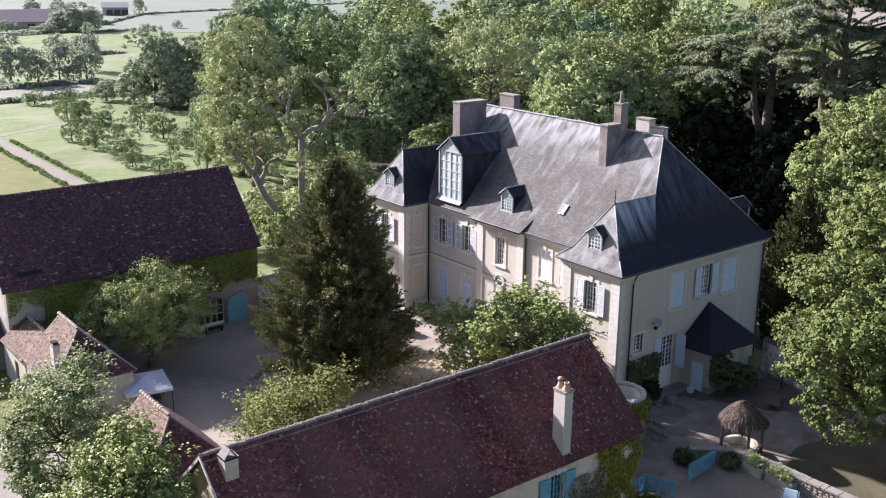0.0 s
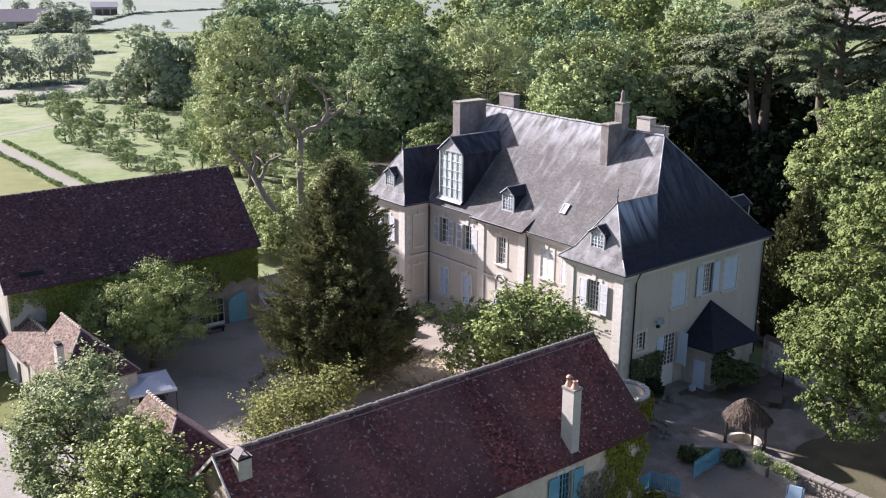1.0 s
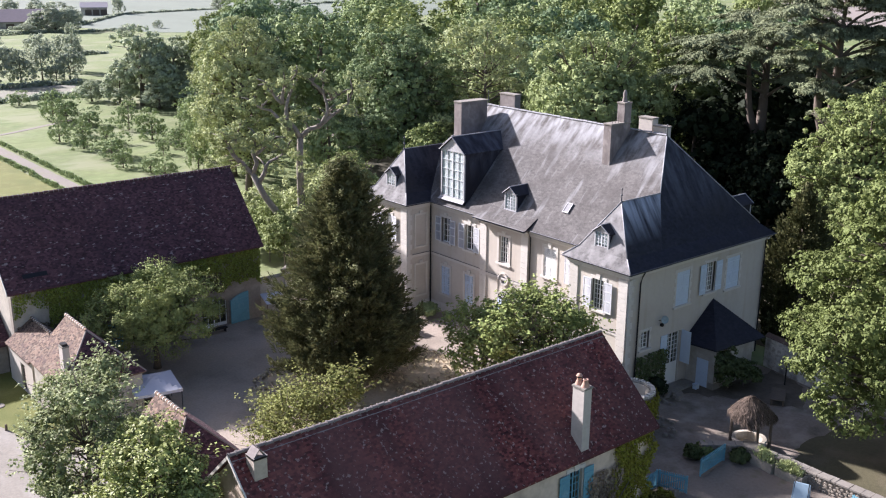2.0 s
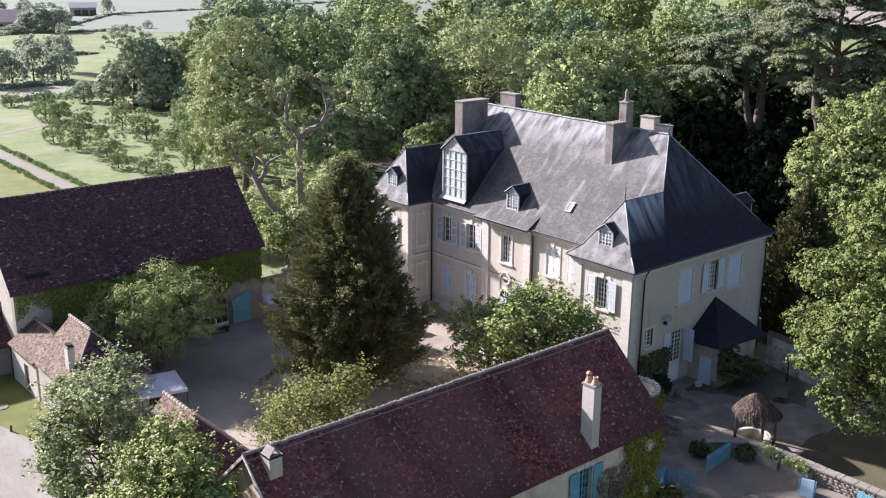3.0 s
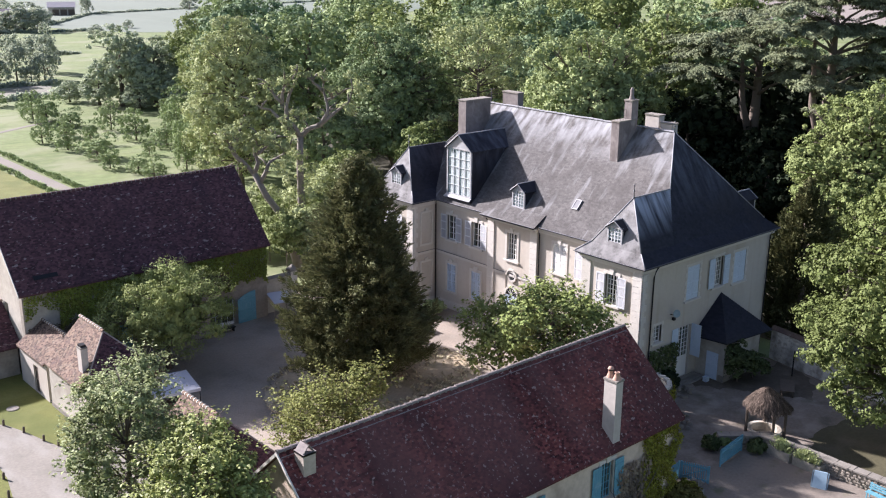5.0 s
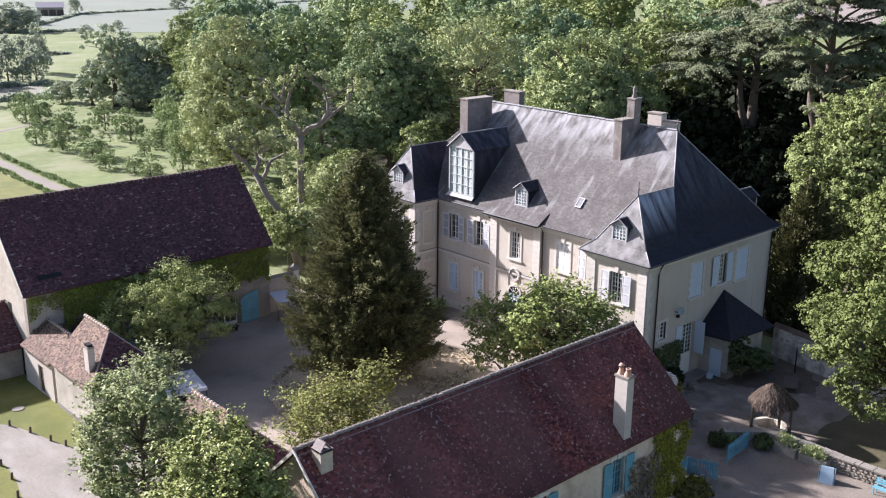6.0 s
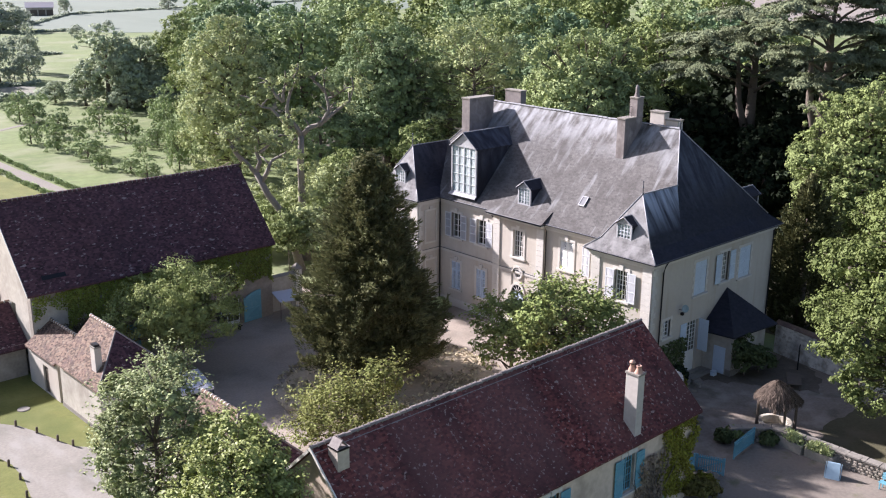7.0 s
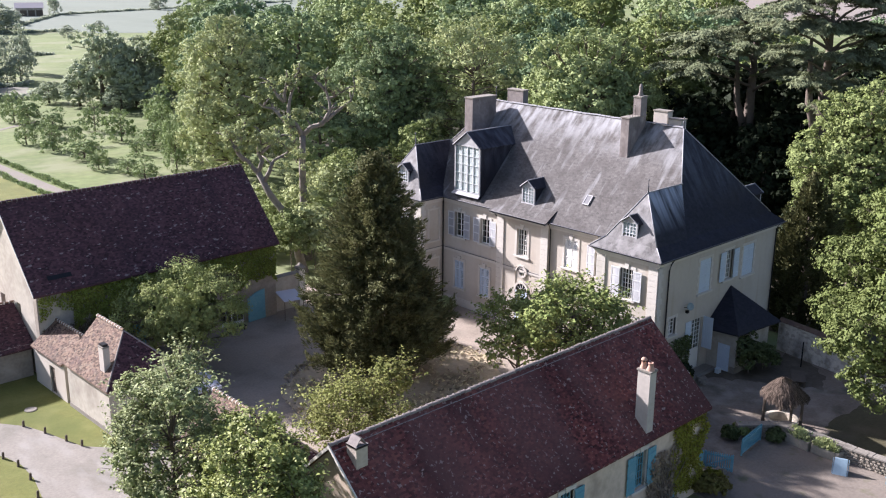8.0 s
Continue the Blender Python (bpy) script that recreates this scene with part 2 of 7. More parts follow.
# Earth, made darker than GRAVEL for the deeper shade south of the house.
DIRT = mat("shade_dark_earth_yard", (0.2, 0.162, 0.132), 0.95, 0.3, 0.3, 0.35, 5.0, stain=((0.3, 0.265, 0.225), (0.6, 0.6, 0.6), 0.5, 0.66, 0.7), stain2=((0.055, 0.057, 0.03), (0.35, 0.35, 0.35), 0.54, 0.68, 0.7), bump=0.5, bscale=14)
PALE_YARD = mat("worn_pale_gravel", (0.19, 0.162, 0.135), 0.95, 0.25, 0.35, 0.3, 5.0, stain=((0.2, 0.165, 0.135), (0.45, 0.45, 0.45), 0.5, 0.64, 0.7), stain2=((0.1, 0.105, 0.05), (0.5, 0.5, 0.5), 0.62, 0.72, 0.7), bump=0.5, bscale=14)
COPING = mat("grey_coping_stone", (0.21, 0.19, 0.165), 0.95, 0.2, 0.8, 0.25, 6.0, island=0.2, bump=0.3)
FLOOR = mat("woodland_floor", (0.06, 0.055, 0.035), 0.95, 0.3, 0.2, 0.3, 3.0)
MAUVE = mat("mauve_roof_tiles", (0.25, 0.205, 0.215), 0.9, 0.15, 0.1, 0.15, 1.0)
TIN = mat("pale_roof_sheet", (0.42, 0.38, 0.38), 0.6, 0.1, 0.1, 0.1, 1.0)


def leaf_mat(name, col, hue=0.008, v1=0.3, island=0.14, trans=0.14, s1=0.3, rough=0.7, spec=0.09):
    return mat(name, col, rough, v1, s1, 0.2, 3.0, island=island, hue=hue, leaf=trans, spec=spec)


LEAF = leaf_mat("green_leaves", (0.25, 0.312, 0.145))
LEAF_BROAD = leaf_mat("broad_tree_leaves", (0.29, 0.345, 0.15))
LEAF_DARK = leaf_mat("dark_green_leaves", (0.175, 0.245, 0.13))
LEAF_YELLOW = leaf_mat("yellow_green_leaves", (0.352, 0.392, 0.185))
LEAF_BARN = leaf_mat("barn_tree_leaves", (0.262, 0.3, 0.105), trans=0.08)
# Lightened so that the trees past the orchard carry haze in their colour.
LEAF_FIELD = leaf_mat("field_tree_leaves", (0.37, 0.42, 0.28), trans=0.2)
LEAF_GREY = leaf_mat("grey_green_leaves", (0.24, 0.278, 0.128), island=0.35, trans=0.22, rough=0.6, spec=0.1)
LEAF_GLOSSY = leaf_mat("glossy_green_leaves", (0.25, 0.285, 0.09), island=0.3, rough=0.55, spec=0.16)
LEAF_OAK = leaf_mat("bright_green_leaves", (0.216, 0.26, 0.097))
LEAF_ORCHARD = leaf_mat("orchard_leaves", (0.245, 0.31, 0.14))
# Greyer, paler leaves: the haze of distance is part of the colour.
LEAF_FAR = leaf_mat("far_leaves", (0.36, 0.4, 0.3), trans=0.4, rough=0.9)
LEAF_LINDEN = leaf_mat("linden_leaves", (0.135, 0.166, 0.054), rough=0.6, trans=0.13)
LEAF_CHESTNUT = leaf_mat("chestnut_leaves", (0.205, 0.268, 0.128))
LEAF_WALNUT = leaf_mat("walnut_leaves", (0.225, 0.272, 0.09), 0.015, 0.35, 0.25)
YEW = leaf_mat("yew_needles", (0.12, 0.125, 0.056), 0.03, 0.45, 0.3, 0.2, 0.35)
CEDAR = leaf_mat("cedar_needles", (0.195, 0.22, 0.125), 0.012, 0.35, 0.3, 0.15)
# Near-black: the deep shade behind the house is put into these leaves.
LEAF_NEAR_BLACK = leaf_mat("near_black_leaves", (0.024, 0.034, 0.017), 0.01, 0.3, 0.3, 0.1)
IVY = leaf_mat("ivy_leaves", (0.2, 0.23, 0.05), 0.025, 0.45, 0.35, 0.2, 0.5)
IVY_BROWN = leaf_mat("dying_ivy_leaves", (0.15, 0.12, 0.075), 0.03, 0.4, 0.4, 0.15, 0.6)
IVY_PALE = leaf_mat("pale_ivy_leaves", (0.205, 0.195, 0.032), 0.025, 0.5, 0.4, 0.25, 0.6)
SHRUB = leaf_mat("dark_shrub_leaves", (0.085, 0.108, 0.045), 0.02, 0.3, 0.35, 0.2)
LEAF_SHRUB = leaf_mat("olive_shrub_leaves", (0.2, 0.215, 0.066), 0.02, 0.3, 0.25)


# ---- builders ----
class Shape:
    """Gathers vertices and faces of one mesh."""

    def __init__(self):
        self.v, self.f = [], []

    def add(self, vs, fs, m=None):
        k = len(self.v)
        self.v += [tuple(m @ Vector(p)) if m else tuple(p) for p in vs]
        self.f += [tuple(i + k for i in f) for f in fs]
        return self

    def box(self, x0, x1, y0, y1, z0, z1, m=None):
        vs = [(x, y, z) for z in (z0, z1) for x, y in ((x0, y0), (x1, y0), (x1, y1), (x0, y1))]
        return self.add(vs, [(3, 2, 1, 0), (4, 5, 6, 7), (0, 1, 5, 4), (1, 2, 6, 5), (2, 3, 7, 6), (3, 0, 4, 7)], m)

    def prism(self, pts, lift, m=None):
        """A solid from a planar outline and an offset."""
        k, d = len(pts), Vector(lift)
        vs = [Vector(p) for p in pts] + [Vector(p) + d for p in pts]
        fs = [tuple(range(k))[::-1], tuple(range(k, 2 * k))] + [(i, (i + 1) % k, k + (i + 1) % k, k + i) for i in range(k)]
        return self.add(vs, fs, m)

    def tube(self, pts, radii, sides=6, cap=True):
        pts = [Vector(p) for p in pts]
        k0, rings = len(self.v), []
        for i, p in enumerate(pts):
            d = (pts[min(i + 1, len(pts) - 1)] - pts[max(i - 1, 0)]).normalized()
            a = d.orthogonal().normalized() if abs(d.z) < 0.99 else Vector((1, 0, 0))
            if i and abs(d.z) < 0.99:
                a = (rings[-1] - d * rings[-1].dot(d)).normalized()
            rings.append(a)
            b = d.cross(a)
            for s in range(sides):
                t = 2 * math.pi * s / sides
                self.v.append(tuple(p + (a * math.cos(t) + b * math.sin(t)) * radii[i]))
        for i in range(len(pts) - 1):
            for s in range(sides):
                q = k0 + i * sides
                self.f.append((q + s, q + (s + 1) % sides, q + sides + (s + 1) % sides, q + sides + s))
        if cap:
            self.f.append(tuple(k0 + (len(pts) - 1) * sides + s for s in range(sides)))
            self.f.append(tuple(k0 + s for s in range(sides))[::-1])
        return self

    def lathe(self, profile, centre, sides=16, a0=0.0, a1=360.0):
        k0, full = len(self.v), a1 - a0 >= 359.9
        n = sides if full else sides + 1
        for i in range(n):
            t = radians(a0 + (a1 - a0) * i / sides)
            for r, z in profile:
                self.v.append((centre[0] + r * math.cos(t), centre[1] + r * math.sin(t), centre[2] + z))
        m = len(profile)
        for i in range(sides):
            for j in range(m - 1):
                a, b = k0 + i * m + j, k0 + ((i + 1) % n) * m + j
                self.f.append((a, b, b + 1, a + 1))
        return self

    def mesh(self, name, smooth=False):
        me = bpy.data.meshes.new(name)
        me.from_pydata(self.v, [], self.f)
        me.update()
        if smooth:
            me.shade_smooth()
        return me


def part(name, shape, material, parent=None, label="", m=None, smooth=False, kind=""):
    """Links a shape or a finished mesh as one object, under its thing."""
    me = shape if isinstance(shape, bpy.types.Mesh) else shape.mesh(name, smooth)
    if not me.materials:
        me.materials.append(material)
    ob = new(name, me)
    ob.parent = parent
    if m is not None:
        ob.matrix_local = m
    return tagged(ob, label, kind=kind)


def thing(name, place, label, category, group="", kind="", turn=0):
    ob = new(name)
    ob.matrix_local = pose(*place, 0, 0, turn)
    ob.empty_display_size = 0.3
    return tagged(ob, label, category, group, kind)


def structure(name, shape, material, label, category, smooth=False):
    return tagged(part(name, shape, material, smooth=smooth), label, category, kind="structure")


def quads(name, q):
    """A mesh of loose quads from an array of n x 4 points."""
    n = len(q)
    me = bpy.data.meshes.new(name)
    me.vertices.add(4 * n)
    me.vertices.foreach_set("co", np.ascontiguousarray(q, dtype=np.float32).ravel())
    me.loops.add(4 * n)
    me.loops.foreach_set("vertex_index", np.arange(4 * n, dtype=np.int32))
    me.polygons.add(n)
    me.polygons.foreach_set("loop_start", np.arange(0, 4 * n, 4, dtype=np.int32))
    me.polygons.foreach_set("loop_total", np.full(n, 4, dtype=np.int32))
    me.update(calc_edges=True)
    return me


def wall(length, height, thick, holes=(), gable=0.0):
    """A wall along x from 0, its outer face at y = 0, with openings (x0, x1, z0, z1) right through; gable: the peak's rise."""
    s = Shape()
    us = sorted({0.0, length, *[h[0] for h in holes], *[h[1] for h in holes]})
    zs = sorted({0.0, height, *[h[2] for h in holes], *[h[3] for h in holes]})

    def solid(i, j):
        if not (0 <= i < len(us) - 1 and 0 <= j < len(zs) - 1):
            return False
        x, z = (us[i] + us[i + 1]) / 2, (zs[j] + zs[j + 1]) / 2
        return not any(h[0] < x < h[1] and h[2] < z < h[3] for h in holes)

    for i in range(len(us) - 1):
        for j in range(len(zs) - 1):
            if not solid(i, j):
                continue
            a, b, c, d = us[i], us[i + 1], zs[j], zs[j + 1]
            s.add([(a, 0, c), (b, 0, c), (b, 0, d), (a, 0, d)], [(0, 1, 2, 3)])
            s.add([(a, thick, c), (b, thick, c), (b, thick, d), (a, thick, d)], [(3, 2, 1, 0)])
            for ok, e in ((solid(i - 1, j), [(a, 0, c), (a, 0, d), (a, thick, d), (a, thick, c)]), (solid(i + 1, j), [(b, 0, c), (b, thick, c), (b, thick, d), (b, 0, d)]),
                          (solid(i, j - 1), [(a, 0, c), (a, thick, c), (b, thick, c), (b, 0, c)]), (solid(i, j + 1), [(a, 0, d), (b, 0, d), (b, thick, d), (a, thick, d)])):
                if not ok:
                    s.add(e, [(0, 1, 2, 3)])
    if gable:
        s.prism([(0, 0, height), (length, 0, height), (length / 2, 0, height + gable)], (0, thick, 0))
    return s


def tile_quads(polys, w, e, th, rng, base=0.02, gap=0.035):
    """Overlapping tiles or slates laid in courses on flat slopes: each has a top and a front edge."""
    tops, fronts = [], []
    for poly in polys:
        P = np.array(poly, float)
        nrm = np.zeros(3)
        for i in range(len(P)):
            nrm += np.cross(P[i], P[(i + 1) % len(P)])
        nrm /= np.linalg.norm(nrm)
        if nrm[2] < 0:
            nrm = -nrm
        up = np.array([0, 0, 1.0]) - nrm * nrm[2]
        up /= np.linalg.norm(up)
        side = np.cross(up, nrm)
        U, V = P @ side, P @ up
        for row, v in enumerate(np.arange(V.min(), V.max() - e * 0.25, e)):
            mid, cuts = min(v + e / 2, V.max() - 1e-4), []
            for i in range(len(P)):
                a, b = V[i], V[(i + 1) % len(P)]
                if (a - mid) * (b - mid) < 0:
                    cuts.append(U[i] + (U[(i + 1) % len(P)] - U[i]) * (mid - a) / (b - a))
            if len(cuts) < 2:
                continue
            u0, u1 = min(cuts), max(cuts)
            ed = np.arange(u0 - w * (0.5 if row % 2 else 0.0), u1 + w, w)
            a, b = np.clip(ed, u0, u1), np.clip(ed + w * (1 - gap), u0, u1)
            keep = b - a > 0.03
            a, b = a[keep], b[keep]
            n = len(a)
            if not n:
                continue
            lift = base + th * rng.uniform(0.75, 1.45, n)
            sag = rng.normal(0, e * 0.05 if gap > 0.01 else 0.0, n)
            o = nrm * (P[0] @ nrm)

            def pt(u, vv, h):
                return o + u[:, None] * side + vv[:, None] * up + h[:, None] * nrm

            v0, v1 = np.full(n, v) + sag, np.full(n, min(v + e * (1.12 if gap > 0.01 else 1.0), V.max()))
            hi = np.full(n, base + 0.1 * th)
            low = np.full(n, base * 0.96 if gap < 0.01 else 0.004)
            skew = rng.normal(0, th * 0.18, n)
            tops.append(np.stack([pt(a, v0, lift + skew), pt(b, v0, lift - skew), pt(b, v1, hi), pt(a, v1, hi)], 1))
            fronts.append(np.stack([pt(a, v0, low), pt(b, v0, low), pt(b, v0, lift - skew), pt(a, v0, lift + skew)], 1))
    t, f = np.concatenate(tops), np.concatenate(fronts)
    n = len(t)
    # top and front edge share two corners, so that a tile is one piece
    verts = np.concatenate([t, f[:, :2]], 1).reshape(-1, 3)
    i = np.arange(n)[:, None] * 6
    faces = np.concatenate([i + np.array([[0, 1, 2, 3]]), i + np.array([[4, 5, 1, 0]])]).astype(np.int32)
    me = bpy.data.meshes.new("tiles")
    me.vertices.add(len(verts))
    me.vertices.foreach_set("co", verts.astype(np.float32).ravel())
    me.loops.add(faces.size)
    me.loops.foreach_set("vertex_index", faces.ravel())
    me.polygons.add(len(faces))
    me.polygons.foreach_set("loop_start", np.arange(0, faces.size, 4, dtype=np.int32))
    me.polygons.foreach_set("loop_total", np.full(len(faces), 4, dtype=np.int32))
    me.update(calc_edges=True)
    me.shade_flat()
    return me


def roof_shell(polys, thick=0.12):
    s = Shape()
    for p in polys:
        s.prism([(q[0], q[1], q[2] - thick) for q in p], (0, 0, thick))
    return s


# ---- plants ----
def unit(rng, n):
    v = rng.normal(size=(n, 3))
    return v / np.linalg.norm(v, axis=1)[:, None]


def leaf_quads(rng, P, N, size, slim=0.62, along=None):
    n = len(P)
    N = N / np.linalg.norm(N, axis=1)[:, None]
    T = np.cross(N, unit(rng, n)) if along is None else along
    T = T / (np.linalg.norm(T, axis=1)[:, None] + 1e-9)
    B = np.cross(N, T)
    s = (size * rng.uniform(0.6, 1.35, n))[:, None]
    fold = N * s * 0.16
    return np.stack([P - T * s * 0.5, P + B * s * 0.5 * slim + fold, P + T * s * 0.5 - fold * 0.6, P - B * s * 0.5 * slim + fold], 1)


def clump_leaves(rng, lobes, centre, subs, leaves, size, sub_r=0.36, up=0.3, heart=8):
    """Domed clumps over the outer side of lobes (centre, radii): leaves on the dome, larger ones deep inside it."""
    out = []
    mean = np.mean([r[0] for c, r in lobes])
    squash = np.array([1, 1, 0.74])
    for c, r in lobes:
        c, r = np.array(c, float), np.array(r, float)
        o = c - np.array(centre, float)
        o = o / (np.linalg.norm(o) + 1e-6)
        want = max(4, int(subs * min(2.2, (r[0] / mean) ** 2)))
        D = unit(rng, want * 4)
        D = D[(D @ o + 0.5 * D[:, 2]) > -0.35][:want]
        S = c + D * r * rng.uniform(0.62, 1.06, (len(D), 1))
        k = len(D)
        rad = min(r[0], 1.3 * mean) * sub_r * rng.uniform(0.6, 1.45, k)
        for m, deep in ((leaves, False), (heart, True)):
            if not m:
                continue
            Dr = np.repeat(D, m, 0)
            V = unit(rng, k * m) + Dr * 0.5 + np.array([0, 0, 0.3])
            V /= np.linalg.norm(V, axis=1)[:, None] + 1e-6
            rs = np.repeat(rad, m)[:, None]
            f = rng.uniform(0.4, 0.6, (k * m, 1)) if deep else rng.uniform(0.6, 1.22, (k * m, 1))
            P = np.repeat(S, m, 0) + V * rs * f * squash
            N = V + Dr * 0.25 + np.array([0, 0, up]) + rng.normal(0, 0.32, (k * m, 3))
            out.append(leaf_quads(rng, P, N, np.minimum(rs[:, 0] * 0.8, size * 1.9) if deep else size, 0.8 if deep else 0.62))
    return np.concatenate(out)


def oval_lobes(rng, n, centre, rx, rz, lobe=0.3, inner=0.7, low=-0.85, vary=0.3):
    """Lobes of uneven size spread over an egg-shaped, lopsided crown."""
    out, ph = [], rng.uniform(0, 6.28, 4)
    for i in range(n):
        z = 1 - (1 - low) * (i + 0.5) / n + rng.normal(0, 0.06)
        z = max(-0.98, min(0.98, z))
        a = i * 2.39996 + rng.uniform(-0.5, 0.5)
        q = math.sqrt(1 - z * z)
        r = lobe * rng.uniform(0.55, 1.45)
        g = 1 + 0.13 * math.sin(2 * a + ph[0]) + 0.1 * math.sin(3 * a + ph[1] + 2 * z) + 0.06 * math.sin(5 * a + ph[2])
        f = min(inner * rng.uniform(1 - vary, 1 + 0.9 * vary), 1.06 - r * 0.85) * g
        c = (centre[0] + rx * f * q * math.cos(a), centre[1] + rx * f * q * math.sin(a), centre[2] + rz * min(f, 1.0) * z)
        out.append((c, (rx * r, rx * r, rx * r * rng.uniform(0.65, 0.9))))
    out.append((centre, (rx * inner * 0.86, rx * inner * 0.86, rz * inner * 0.9)))
    return out


def spray_leaves(rng, lobes, n, length, per, size):
    """Twigs of leaves that stand out of the crown's outline."""
    out, twigs = [], []
    for _ in range(n):
        c, r = lobes[rng.integers(len(lobes) - 1)]
        d = unit(rng, 1)[0] * np.array([1, 1, 0.6]) + np.array([0, 0, 0.7])
        d /= np.linalg.norm(d)
        a = np.array(c) + d * np.array(r) * 0.75
        L = length * rng.uniform(0.5, 1.3)
        t = rng.uniform(0, 1, per)[:, None]
        P = a + d * L * t + unit(rng, per) * (0.3 * L * (1.05 - t * 0.75))
        P[:, 2] -= 0.12 * L * t[:, 0] ** 2
        N = unit(rng, per) * 0.5 + np.array([0, 0, 0.8]) + d * 0.2
        out.append(leaf_quads(rng, P, N, size))
        twigs.append((a, a + d * L * 0.9))
    return np.concatenate(out), twigs


def limbs(rng, height, girth, ends, fork=0.3, lean=(0, 0), twigs=3):
    """A tapered trunk and limbs that reach towards the lobes."""
    s = Shape()
    top = height * 0.72
    spine = [Vector((lean[0] * t * t + rng.normal(0, girth * 0.25) * (t > 0), lean[1] * t * t + rng.normal(0, girth * 0.25) * (t > 0), top * t)) for t in np.linspace(0, 1, 7)]
    spine[0].z = -0.1
    s.tube(spine, [girth * (1.35 if i == 0 else 1 - 0.11 * i) for i in range(7)], 9)
    for c, r in ends:
        c = Vector(c)
        t = min(0.92, max(fork, (c.z - r[2] * 1.4) / max(top, 0.1)))
        k = t * 6
        i = min(5, int(k))
        base = spine[i].lerp(spine[i + 1], k - i)
        mid = base.lerp(c, 0.5) + Vector((rng.normal(0, 0.25), rng.normal(0, 0.25), 0.25 * r[2]))
        g = girth * (0.46 - 0.25 * t)
        s.tube([base, base.lerp(mid, 0.5), mid, mid.lerp(c, 0.6), c], [g, g * 0.8, g * 0.62, g * 0.42, g * 0.2], 5)
        for _ in range(twigs):
            d = Vector(unit(rng, 1)[0])
            tip = c + Vector((d.x * r[0], d.y * r[1], abs(d.z) * r[2])) * 0.85
            s.tube([mid.lerp(c, 0.5), c.lerp(tip, 0.4), tip], [g * 0.3, g * 0.2, g * 0.07], 4)
    return s


def tree(place, R, top, bottom, seed, label, lmat=None, n=26, subs=26, leaves=34, size=0.3, category="tree", name="tree", group="", bark=None, lobe=0.3, girth=None, sub_r=0.38, inner=0.72, boughs=99, twigs=3, sprays=0, spray=1.0, heart=8, vary=0.3, core=0, core_size=0.7):
    rng = np.random.default_rng(seed)
    th = thing(name, (place[0], place[1], 0), label, category, group)
    rz, cz = (top - bottom) / 2, (top + bottom) / 2
    lobes = oval_lobes(rng, n, (0, 0, cz), R, rz, lobe, inner, vary=vary)
    wood = limbs(rng, top, girth or 0.035 * top * 0.8, lobes[:-1][:: max(1, n // boughs)], twigs=twigs)
    q = clump_leaves(rng, lobes, (0, 0, cz - rz * 0.3), subs, leaves, size, sub_r, heart=heart)
    if core:
        # inner foliage that closes the crown
        D = unit(rng, core)
        P = np.array([0, 0, cz]) + D * np.array([R, R, rz]) * inner * rng.uniform(0.6, 0.88, (core, 1))
        q = np.concatenate([q, leaf_quads(rng, P, D + rng.normal(0, 0.45, D.shape), core_size, 0.8)])
    if sprays:
        q2, tw = spray_leaves(rng, lobes, sprays, spray, 26, size)
        q = np.concatenate([q, q2])
        for a, b in tw[::2]:
            wood.tube([tuple(a), tuple(b)], [0.025, 0.008], 4)
    part("trunk", wood, bark or BARK, th, smooth=True)
    part("crown", quads("crown", q), lmat or LEAF, th)
    return th


